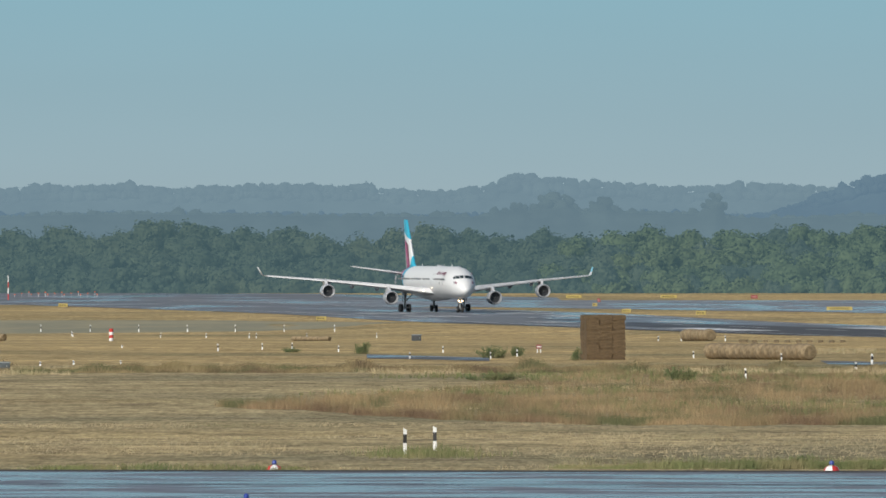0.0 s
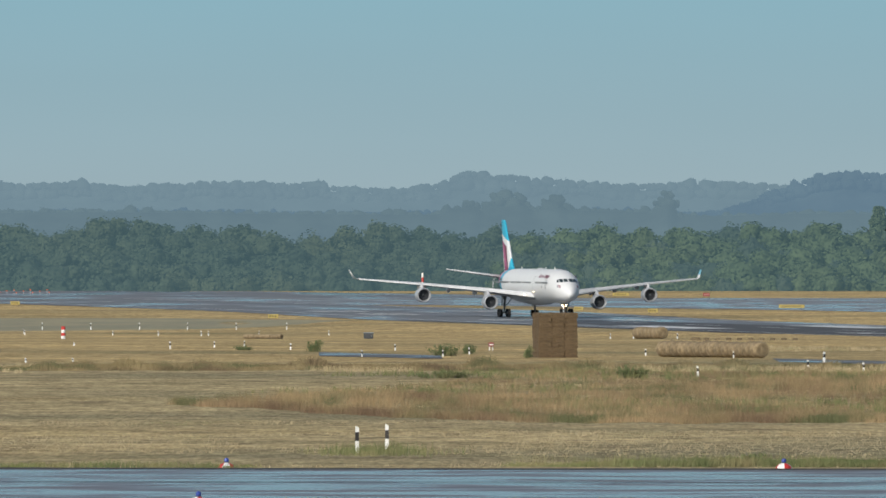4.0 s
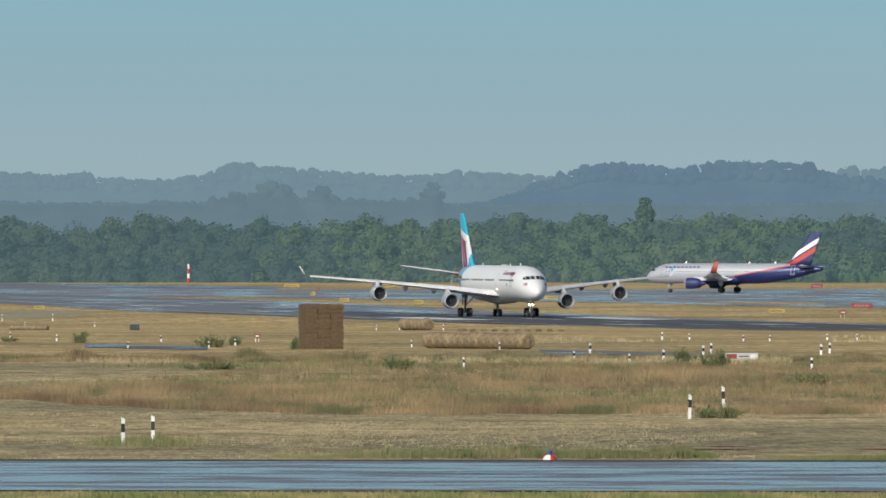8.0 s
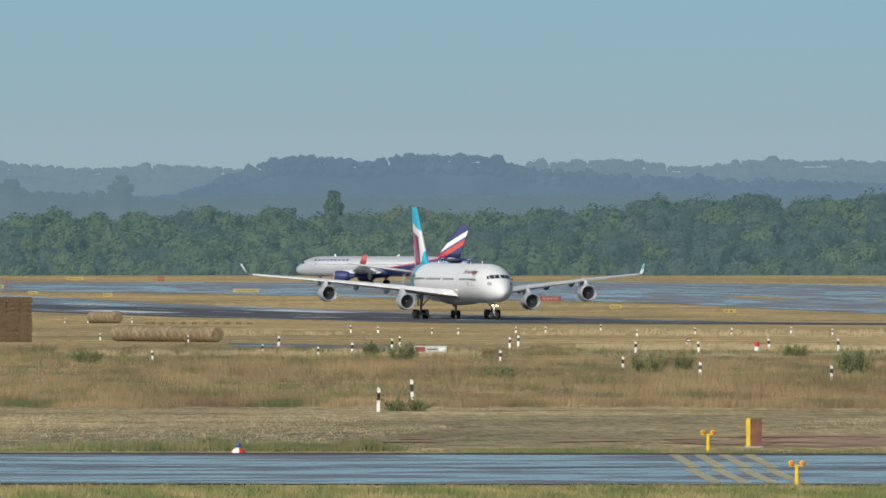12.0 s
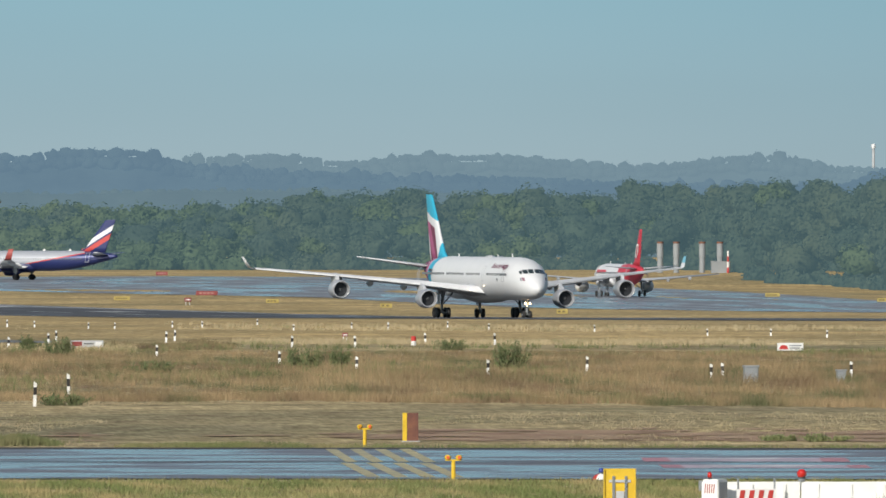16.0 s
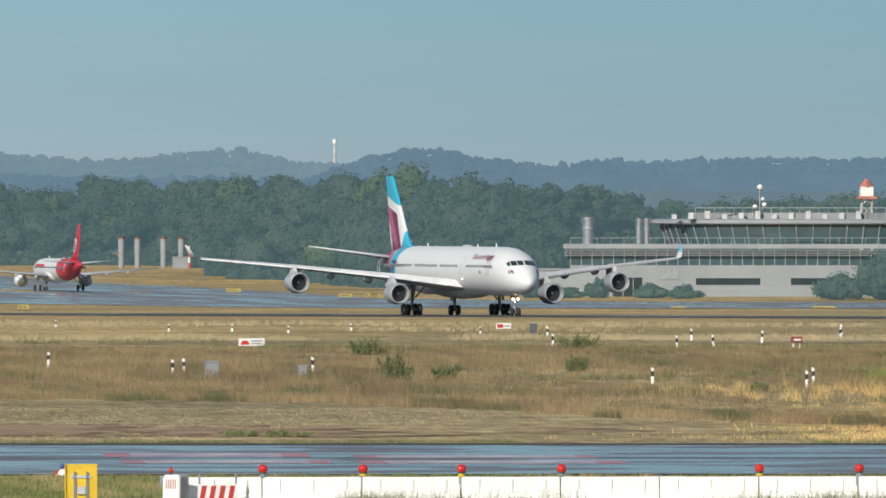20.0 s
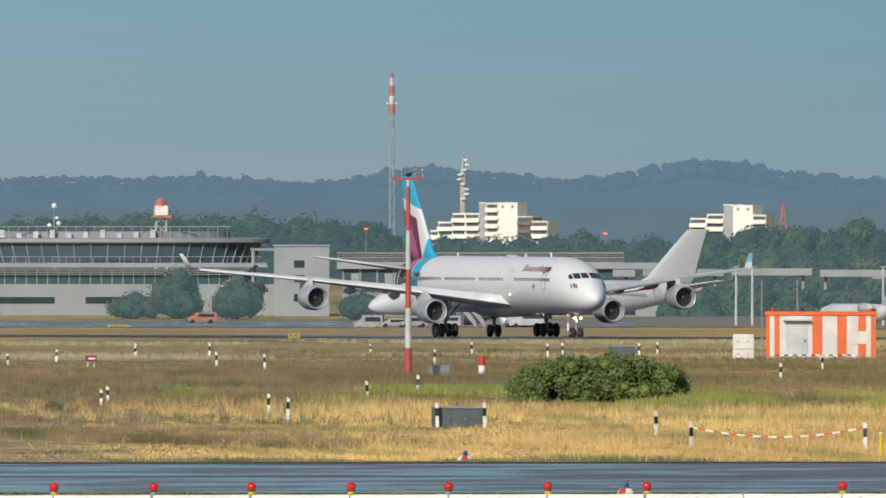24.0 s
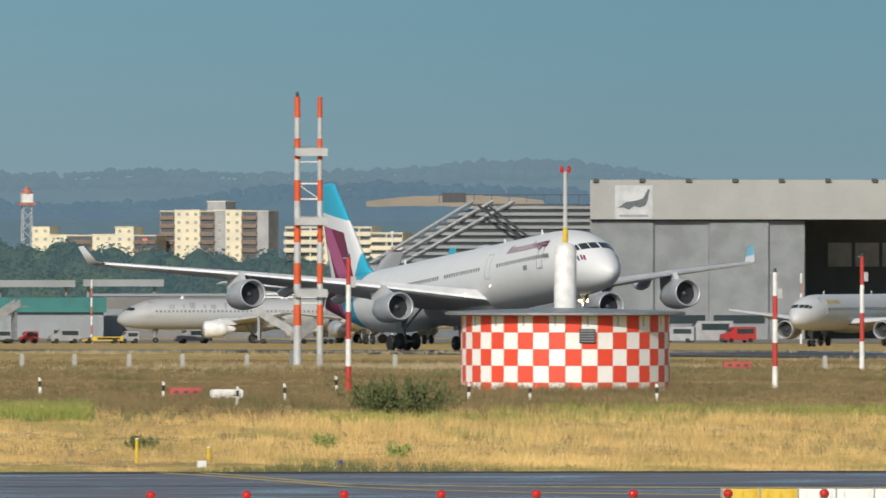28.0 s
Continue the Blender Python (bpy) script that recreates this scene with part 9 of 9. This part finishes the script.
def airstairs(b, d, yaw, label, h=4.2, run=6.0):
    t = thing("airstairs", *polar(b, d), yaw, label, "airstairs", "airstairs")
    n = 14
    for i in range(n):
        part("tread", box(B(), -run / 2 + i * run / n, -run / 2 + (i + 1) * run / n, -0.8, 0.8, 0.5 + h * i / n, 0.56 + h * i / n), GREY, t)
    for s in (-0.85, 0.85):
        bm = rings(B(), [[(-run / 2, s + e, 0.4), (run / 2, s + e, 0.4 + h), (run / 2, s + e, 1.4 + h), (-run / 2, s + e, 1.4)] for e in (-0.04, 0.04)])
        bmesh.ops.recalc_face_normals(bm, faces=bm.faces)
        part("side_panel", bm, VAN_WHITE, t)
    part("chassis", box(B(), -run / 2, run / 2, -0.7, 0.7, 0.3, 0.5), DARK, t)
    part("support", box(B(), run / 2 - 0.6, run / 2 - 0.3, -0.6, 0.6, 0.4, h + 0.3), GREY, t)
    part("landing", box(B(), run / 2, run / 2 + 1.4, -0.85, 0.85, h + 0.35, h + 0.5), GREY, t)
    for wx in (-run / 3, run / 3):
        for s in (-0.7, 0.7):
            part("wheel", tube(B(), (wx, s - 0.12, 0.32), (wx, s + 0.12, 0.32), 0.32, None, 12), BLACK, t)
    return t


airstairs(0.1366, 2530, 118, "pale airstairs docked at the parked airliner's door")
airstairs(0.1800, 2110, 15, "white covered airstairs standing on the apron", 4.4, 7.5)
airstairs(0.1978, 2065, 160, "white airstairs beside the parked airliner", 3.4, 6.0)
airstairs(0.2000, 2060, 20, "white airstairs beside the parked airliner", 3.4, 6.0)

# helicopter and tank
NAVY_P = material("navy_paint", (0.03, 0.04, 0.10), 0.35, vary=0.1, scale=0.5)
he = thing("helicopter", *polar(0.1747, 2010), 178, "dark blue helicopter parked on the grass", "helicopter")
part("cabin", turned(B(), [(0.05, 2.6), (0.5, 2.3), (0.95, 1.5), (1.05, 0.3), (0.9, -1.0), (0.45, -1.9), (0.28, -2.4)], 16, 0, "x", (0, 0, 1.55)), NAVY_P, he, "", True)
part("canopy", turned(B(), [(0.05, 2.64), (0.42, 2.3), (0.75, 1.7), (0.80, 1.2), (0.2, 1.0)], 14, 0, "x", (0.03, 0, 1.75)), GLASS, he)
part("tail_boom", tube(B(), (-2.0, 0, 1.75), (-6.2, 0, 2.0), 0.26, 0.14, 10), LIGHTGREY, he)
part("tail_rotor_ring", turned(B(), [(0.75, -0.12), (0.8, 0.0), (0.75, 0.12), (0.1, 0.1)], 18, 0, "x", (0, 0, 0)), NAVY_P, he).matrix_basis = pose(-6.6, 0, 2.05, 0, 0, 90)
part("mast", tube(B(), (0, 0, 2.5), (0, 0, 3.05), 0.16, 0.10, 8), DARK, he)
for i in range(4):
    part("rotor_blade", box(B(), 0.2, 5.0, -0.12, 0.12, 3.0, 3.04), DARK, he).matrix_basis = pose(0, 0, 0, 0, 0, 25 + 90 * i)
for s in (-0.85, 0.85):
    part("skid", tube(B(), (-1.4, s, 0.06), (1.7, s, 0.06), 0.06, None, 8), DARK, he)
    for x in (-0.8, 0.9):
        part("skid_leg", tube(B(), (x, s, 0.06), (x, s * 0.6, 0.75), 0.05, None, 6), DARK, he)
tk = thing("tank", *polar(0.1684, 2040), 172, "pale grey cylindrical tank on low feet", "tank")
part("shell", turned(B(), [(0.1, -2.95), (0.5, -2.9), (0.62, -2.7), (0.62, 2.7), (0.5, 2.9), (0.1, 2.95)], 18, 0, "x", (0, 0, 0.85)), LIGHTGREY, tk, "", True)
part("end_box", box(B(), -4.3, -3.1, -0.5, 0.5, 0.0, 1.0), TEAL, tk, "teal box at the tank's end")
for x in (-1.8, 1.8):
    part("saddle", box(B(), x - 0.2, x + 0.2, -0.55, 0.55, 0, 0.5), CONCRETE, tk)

# teal-roofed shed, grey hall behind the apron
sh = thing("workshop", *polar(0.1822, 2640), -10, "long low workshop with teal roof band and grey walls", "building")
part("wall_block", box(B(), -14.5, 12.5, 0, 14, -0.5, 4.6), CLAD2, sh)
part("roof_band", box(B(), -15, 13, -0.8, 14.5, 4.6, 7.0), TEAL, sh, "teal roof band")
for i in range(5):
    part("gate", box(B(), -13.5 + i * 5.2, -9.2 + i * 5.2, -0.06, 0.05, -0.3, 3.9), CLAD, sh)
sh2 = thing("grey_hall", *polar(0.1915, 2660), -11, "plain dark grey hall behind the apron", "building")
part("wall_block", box(B(), -14, 16, 0, 14, -0.5, 7.1), material("brown_grey_wall", (0.20, 0.195, 0.185), 0.7, vary=0.1, scale=0.2), sh2)
part("roof_edge", box(B(), -14.2, 16.2, -0.2, 14.2, 7.1, 7.5), CLAD, sh2)
part("gate", box(B(), -13.6, -9, -0.05, 0.05, -0.4, 5), CLAD2, sh2)
for b, w, h in ((0.1776, 4.5, 5.2),):
    gb = thing("container_block", *polar(b, 2700), -9, "pale box-shaped apron hut", "hut")
    part("wall_block", box(B(), -w / 2, w / 2, 0, 5, -0.3, h), CLAD, gb)
    part("roof", box(B(), -w / 2 - 0.1, w / 2 + 0.1, -0.1, 5.1, h, h + 0.25), ROOFG, gb)
    part("door", box(B(), -0.6, 0.6, -0.05, 0.04, -0.2, 2.3), CLAD2, gb)
lb = thing("louvre_block", *polar(0.1985, 2560), -11, "white louvred plant block", "building")
part("core", box(B(), -4, 4, 0, 6, 3.0, 8.0), CLAD2, lb)
part("base", box(B(), -4, 4, 0, 6, -0.5, 3.0), HALL_DARK, lb)
for i in range(9):
    part("louvre", box(B(), -4.1, 4.1, -0.25, -0.02, 3.2 + i * 0.54, 3.45 + i * 0.54), WHITE, lb)

# hall with ribbed roof
rh = thing("ribbed_hall", *polar(0.2085, 2500), -12, "large hall with ribbed grey roof and dark end wall", "building")
def slope(x):
    return max(4.2, min(15.6, 4.2 + (x + 14.0) * 0.66))
prof = [(-14.5, 10.8), (3.4, 21.4), (30, 21.4), (30, 10.8)]
part("end_wall", box(B(), -12.5, 30, 2.0, 40, -0.5, 12.5), HALL_DARK, rh, "dark end wall")
bm = rings(B(), [[(p[0], yy, p[1] - 0.6) for p in prof] for yy in (6.0, 40.0)])
bmesh.ops.recalc_face_normals(bm, faces=bm.faces)
part("roof_core", bm, HALL_DARK, rh)
for i in range(10):
    z = 11.2 + i * 1.02
    x0 = -14.5 + (z - 10.8) / 0.592
    part("roof_slat", box(B(), x0 + 1.0, 30, 0.6 + i * 0.45, 1.8 + i * 0.45, z, z + 0.62), CLAD, rh, "pale roof slat")
    part("roof_beam", box(B(), x0 + 0.6, 30, 0.3 + i * 0.45, 0.6 + i * 0.45, z + 0.66, z + 0.82), DARK, rh)
for off in (0.0, 2.2, 4.6):
    part("edge_rib", tube(B(), (-14.5 + off, 0.2, 10.8), (3.2 + off * 1.4, 4.6, 21.6), 0.32, None, 6), GREY if off else CLAD, rh)
for x in (10.0, 11.5):
    part("truss", tube(B(), (x - 6, 0.0, 21.0), (x + 8, 0.0, 10.0), 0.22, None, 6), DARK, rh)
for i in range(12):
    part("roof_rail", box(B(), -2 + i * 2.7, -1.9 + i * 2.7, 4.9, 5.0, 21.4, 22.6), DARK, rh)
part("roof_rail", box(B(), -2, 30, 4.9, 5.05, 22.5, 22.65), DARK, rh)
part("roof_box", box(B(), -1.5, 2.2, 4.0, 6, 21.4, 22.9), DARK, rh)

# big hangar
hg = thing("hangar", *polar(0.2267, 2330), -13, "large grey aircraft hangar with pale fascia and open door", "building")
HW = 45.0
HANGAR_RIB = material("ribbed_grey_sheet", (0.235, 0.25, 0.257), 0.55, vary=0.08, scale=0.3)
part("fascia", box(B(), -HW / 2, HW / 2 + 20, 0, 4, 17.4, 23.1), material("pale_fascia_sheet", (0.345, 0.345, 0.325), 0.6, vary=0.06, scale=0.2, other=(0.315, 0.315, 0.295)), hg, "broad pale fascia")
part("roof", box(B(), -HW / 2, HW / 2 + 20, 4, 45, 19.0, 22.2), ROOFG, hg)
part("side_wall", box(B(), -HW / 2, -HW / 2 + 0.6, 2, 45, -0.5, 19), CLAD2, hg)
part("back_wall", box(B(), -HW / 2, HW / 2 + 20, 44, 45, -0.5, 19), HALL_DARK, hg)
xs = [-HW / 2, -HW / 2 + 9.2, -HW / 2 + 17.2, -HW / 2 + 25.8, -HW / 2 + 31.0]
for i, (a, b) in enumerate(zip(xs, xs[1:])):
    lf = part("door_leaf", box(B(), a, b - 0.05, 1.0 + 0.5 * (i % 2), 1.4 + 0.5 * (i % 2), -0.3, 17.2), HANGAR_RIB, hg, "ribbed sliding door leaf")
    n = int((b - a) / 0.55)
    for k in range(n):
        x = a + (k + 0.5) * (b - a) / n
        part("rib", box(B(), x - 0.10, x + 0.10, 0.90 + 0.5 * (i % 2), 1.0 + 0.5 * (i % 2), -0.2, 17.1), HANGAR_RIB, lf)
    part("window_strip", box(B(), a + 0.6, b - 0.6, 0.93 + 0.5 * (i % 2) - 0.06, 0.99 + 0.5 * (i % 2) - 0.1, 2.4, 3.6), GLASS, lf)
for i in range(9):
    part("fascia_lamp", box(B(), -HW / 2 + 0.4 + i * 6.7, -HW / 2 + 1.2 + i * 6.7, -0.4, 0.0, 22.8, 23.3), DARK, hg)
for i in range(3):
    part("inner_window", box(B(), -HW / 2 + 34.5 + i * 4, -HW / 2 + 38.0 + i * 4, 43.6, 43.9, 10.5, 14.0), LIGHTGREY, hg, "pale inner window")
bm = rings(B(), [[(-HW / 2 + 4.0 + p[0], yy, 18.2 + p[1]) for p in ((0, 0.9), (1.2, 1.7), (2.6, 1.9), (3.6, 2.2), (4.4, 3.6), (4.6, 3.5), (4.3, 1.9), (4.0, 1.2), (3.2, 0.9), (2.4, 1.1), (1.6, 0.6), (0.8, 0.9))] for yy in (-0.06, -0.01)])
bmesh.ops.recalc_face_normals(bm, faces=bm.faces)
part("emblem_panel", box(B(), -HW / 2 + 3.6, -HW / 2 + 9.0, -0.008, -0.002, 17.5, 22.3), LIGHTGREY, hg, "paler square behind the emblem")
part("emblem", bm, SLATE, hg, "dark painted emblem")
part("emblem_bar", box(B(), -HW / 2 + 4.2, -HW / 2 + 8.4, -0.06, -0.01, 17.75, 18.1), GREY, hg, "grey bar below the emblem")


# ---- the town behind ----
def flats(b, d, cells, label, wall=None, turn=-20):
    """A block of flats built of upright cells: (x0, x1, top, kind, storeys); kinds: plain, bands, balconies, blank."""
    wall = wall or SUNNY
    x, y = polar(b, d)
    t = thing("block_of_flats", x, y, -math.degrees(b) + turn, label, "building", "blocks of flats")
    k = 1 / math.cos(radians(turn))
    for i, (x0, x1, top, style, st) in enumerate(cells):
        x0, x1 = x0 * k, x1 * k
        w = part("block", box(B(), x0, x1, 0.012 * i, 7, -4, top), {"balconies": DIM_WALL, "blank": SHADE_GREY}.get(style, wall), t)
        part("roof_edge", box(B(), x0 - 0.1, x1 + 0.1, -0.12, 7.1, top, top + 0.22), wall, w)
        hs = 1.95
        for f in range(st):
            z = top - (f + 1) * hs
            if style == "plain":
                n = max(2, round((x1 - x0) / 2.3))
                for j in range(n):
                    c = x0 + (x1 - x0) * (j + 0.5) / n
                    p = part("window", box(B(), c - 0.36, c + 0.36, -0.04, 0.05, z + 0.75, z + 1.45), PALE_GLASS, w)
                    part("sill", box(B(), c - 0.42, c + 0.42, -0.10, 0.0, z + 0.66, z + 0.74), wall, p)
            elif style == "bands":
                # flat dim panel; the recess's shade is in its colour
                part("recess", box(B(), x0 + 0.15, x1 - 0.15, -0.03, 0.05, z + 0.95, z + 1.72), DIM_GLASS, w, "dim flat panel standing for a shaded balcony recess")
                part("parapet", box(B(), x0 - 0.15, x1 + 0.15, -0.75, -0.60, z - 0.02, z + 0.86), wall, w, "pale balcony parapet")
                part("floor_slab", box(B(), x0 - 0.1, x1 + 0.1, -0.74, 0.0, z - 0.14, z - 0.03), wall, w)
                n = max(1, round((x1 - x0) / 3.4))
                for j in range(1, n):
                    c = x0 + (x1 - x0) * j / n
                    part("pier", box(B(), c - 0.16, c + 0.16, -0.5, 0.0, z + 0.0, z + 1.8), wall, w)
            elif style == "balconies":
                # dim panel again, with shade painted instead of a real recess
                part("recess", box(B(), x0 + 0.2, x1 - 0.2, -0.03, 0.05, z + 0.95, z + 1.75), DIM_GLASS, w, "dim flat panel standing for a shaded balcony recess")
                part("balcony", box(B(), x0 + 0.1, x1 - 0.1, -0.55, -0.02, z + 0.02, z + 0.85), BROWN, w, "brown balcony")
    return t


# brown and grey tones hold the shade of walls turned from the sun
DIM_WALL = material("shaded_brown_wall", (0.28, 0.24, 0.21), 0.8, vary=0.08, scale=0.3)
SHADE_GREY = material("grey_end_wall", (0.36, 0.37, 0.38), 0.8, vary=0.06, scale=0.3)
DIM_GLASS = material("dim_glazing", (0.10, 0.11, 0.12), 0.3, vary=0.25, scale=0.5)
PALE_GLASS = material("curtained_window", (0.34, 0.33, 0.28), 0.3, vary=0.3, scale=0.4)
CREAM_WHITE = material("white_plaster", (0.80, 0.78, 0.70), 0.8, vary=0.05, scale=0.2, other=(0.74, 0.72, 0.64))
flats(0.1378, 3930, [(-14.2, -12.3, 11.65, "bands", 2), (-12.3, -8.8, 13.7, "bands", 3), (-8.8, -2.4, 15.8, "bands", 4), (-2.4, -0.6, 18.4, "blank", 0), (-0.6, 2.2, 18.3, "bands", 4), (2.2, 6.9, 18.4, "plain", 1),
                     (6.9, 10.5, 15.0, "balconies", 4), (10.5, 14.2, 13.9, "bands", 3)], "white stepped block of flats on the edge of town", CREAM_WHITE)
flats(0.1527, 3930, [(-9.5, -5.5, 14.6, "bands", 2), (-5.5, -1.5, 15.6, "bands", 3), (-1.5, 0.8, 17.9, "blank", 0), (0.8, 5.6, 17.8, "plain", 1), (5.6, 8.8, 15.4, "bands", 2)], "white flat-roofed block of flats above the trees", CREAM_WHITE)
flats(0.1862, 3850, [(-14.2, -10.0, 15.2, "plain", 3), (-10.0, -6.0, 13.3, "plain", 2), (-6.0, 0.2, 13.2, "balconies", 3), (0.2, 5.6, 13.4, "plain", 3), (5.6, 10.0, 15.2, "plain", 4), (10.0, 15.4, 13.2, "balconies", 3)],
      "long low cream block of flats above the trees")
flats(0.1936, 3850, [(-12.2, -8.7, 19.0, "balconies", 7), (-8.7, -2.7, 19.2, "plain", 7), (-2.7, 0.9, 19.0, "balconies", 7), (-0.9, 3.4, 21.3, "blank", 0), (0.9, 7.2, 19.2, "plain", 7), (7.2, 11.0, 19.0, "balconies", 7), (11.0, 13.6, 19.0, "blank", 0)],
      "tall cream block of flats with brown balconies")
flats(0.2000, 3870, [(-7.0, 2.2, 15.2, "bands", 5), (2.2, 5.2, 17.6, "plain", 1), (5.2, 13.6, 15.2, "bands", 5), (13.6, 21.0, 13.8, "bands", 3)], "long cream block of flats with balcony bands")
tall = lattice_tower(0.1318, 4300, 43.0, 1.3, "very tall thin lattice mast, red and white towards its top", SIGNAL, False, material("mast_grey_in_haze", (0.26, 0.32, 0.36), 0.8))
# top bands hazed in colour too: dulled red, and grey for white
for i, (z0, z1, r) in enumerate(((42.6, 45.0, 0.85), (45.0, 47.2, 0.82), (47.2, 50.0, 0.74), (50.0, 52.0, 0.66), (52.0, 53.3, 0.45))):
    part("top_band", tube(B(), (0, 0, z0), (0, 0, z1), r, r - 0.06, 8), (HAZED_RED, LIGHTGREY)[i % 2], tall, "white band" if i % 2 else "haze-dulled red band")
part("gallery", box(B(), -1.35, 1.35, -0.5, 0.5, 44.6, 44.85), HAZED_RED, tall)
for s in (-1, 1):
    part("lamp", turned(B(), [(0.1, 44.8), (0.28, 45.0), (0.28, 45.4), (0.08, 45.6)], 10, 0, "z", (s * 1.2, 0, 0)), WHITE, tall)
ct = thing("telecom_tower", *polar(0.1362, 3990), 0, "concrete telecom tower with white dishes", "tower")
part("shaft", tube(B(), (0, 0, 0), (0, 0, 27), 0.9, 0.7, 12), CONCRETE, ct)
part("mast", tube(B(), (0, 0, 27), (0, 0, 31), 0.35, 0.2, 8), STEEL, ct)
for i in range(9):
    z, a = 19.5 + i * 1.2, i * 1.1
    part("dish", turned(B(), [(0.1, -0.35), (0.7, -0.2), (0.75, 0.2), (0.1, 0.35)], 12, 0, "z", (1.0 * math.sin(a), -0.7, z)), WHITE, ct)
rc = thing("red_spire", *polar(0.1560, 3920), 0, "slender faded red lattice spire", "spire")
for s in (-1, 1):
    part("leg", tube(B(), (s * 1.1, 0, 9), (s * 0.15, 0, 18.4), 0.24, 0.14, 6), HAZED_RED, rc)
for i in range(5):
    k = 1 - i / 5.5
    part("brace", tube(B(), (-1.1 * k, 0, 9 + i * 1.8), (0.9 * k, 0, 10.6 + i * 1.8), 0.16, None, 5), HAZED_RED, rc)
part("foot", box(B(), -1.8, 1.8, -1, 1, 0, 10.0), WHITE, rc)
for i in range(6):
    flank_bar(lettered, 3.4 + i * 1.35, 3.7 + i * 1.35 + (0.45 if i % 2 else 0), 4.45, 5.25 if i in (0, 3) else 5.0, 1.98, 3.75, GREY, "grey bar of the airline's lettering", 0.1)
tw = thing("water_tower", *polar(0.0846, 4960), 0, "slim white tower on the far hills", "tower")
part("shaft", tube(B(), (0, 0, 0), (0, 0, 31.6), 0.47, 0.42, 12), LIGHTGREY, tw)
part("head", turned(B(), [(0.5, 31.6), (0.64, 31.8), (0.64, 32.8), (0.2, 33.1)], 12), WHITE, tw)
for b, d, z in ((0.1302, 3600, 5.5), (0.1450, 3600, 4.5), (0.1626, 3600, 5.2), (0.1640, 3600, 4.6), (0.1719, 3600, 6.4), (0.1895, 3600, 5.6)):
    x, y = polar(b, d)
    pl = thing("pylon_lamp", x, y, 0, "thin pylon with a small red lamp", "pylon", "far pylons")
    part("shaft", tube(B(), (0, 0, 0), (0, 0, z - land(x, y)), 0.12, 0.06, 5), CLAD2, pl)
    part("lamp", box(B(), -0.45, 0.45, -0.2, 0.2, z - land(x, y), z - land(x, y) + 0.35), glowing("red_lamp_lit", (1.0, 0.16, 0.08), 0.8), pl, "red lamp")


# ---- what moves ----
def motions():
    """The take-off run, and the two aircraft that taxi beyond the runway."""
    yaw = math.degrees(math.atan2(RUN_D.y, RUN_D.x))
    lag = [(0, 7.6), (1, 5.2), (2, 3.6), (3, 2.6), (4, 3.2), (5.5, 4.6), (7, 4.6), (9, 4.4), (12, 4.0), (18, 3.2), (23, 1.7), (27, 0.2), (28, 0.0)]
    lift = [(0, 0.0), (24.2, 0.0), (24.5, 0.4), (25.0, 1.6), (25.5, 2.4), (26.0, 3.1), (26.5, 3.5), (27.0, 3.9), (27.5, 4.3), (28.0, 4.8)]

    bank = [(0, 0.0), (24.2, 0.0), (25.0, 1.1), (25.5, 0.6), (26.0, 0.1), (28.0, 0.0)]
    flex = [(0, -0.9), (12.0, -0.7), (20.0, -0.3), (24.0, 0.0), (25.0, 0.4), (25.5, 1.2), (26.0, 1.8), (28.0, 2.1)]

    def between(table, t):
        for (a, p), (b, q) in zip(table, table[1:]):
            if t <= b:
                return p + (q - p) * (t - a) / (b - a)

    rows = []
    for i in range(57):
        t = i * 0.5
        u = 10.44 + 30.504 * t + 1.0517 * t ** 2 - 0.0053787 * t ** 3 + 2.3466e-05 * t ** 4 - between(lag, t)
        x, y = on_runway(u)
        rows.append((t, pose(x, y, land(x, y) + 0.05, between(bank, t), -between(lift, t), yaw)))
    walk(a340, rows)
    # the wings bend upwards as they take the weight, and carry the engines with them
    for ob in list(a340.children):
        kind = ob.name.split(".")[0]
        if kind not in ("wing", "engine"):
            continue
        s = 1 if sum(v.co.y for v in ob.data.vertices) > 0 else -1
        root = Matrix.Translation((0, 1.8 * s, 3.4))
        walk(ob, [(t, root @ pose(0, 0, 0, s * a, 0, 0) @ root.inverted()) for t, a in flex])
    rows = []
    for t, m in ((0, 17.5), (6, 4.3), (8, 0.0), (9, -2.3), (10, -4.4), (11, -6.3), (12, -8.1), (13.5, -9.6), (16, -10.3), (22, -10.8), (28, -11.2)):
        x, y = 110.8 + 0.94 * m, 3150 - 0.44 * m
        rows.append((t, pose(x, y, land(x, y) + 0.05, 0, 0, 154)))
    walk(navy_jet, rows)
    rows = []
    for t, b, d in ((0, 0.0746, 2700), (9, 0.0714, 2760), (13, 0.0699, 2788), (15.5, 0.0691, 2800), (17.5, 0.0685, 2808), (20, 0.06755, 2818), (28, 0.0650, 2850)):
        x, y = polar(b, d)
        rows.append((t, pose(x, y, land(x, y) + 0.05, 0, 0, 97)))
    walk(red_jet, rows)


motions()
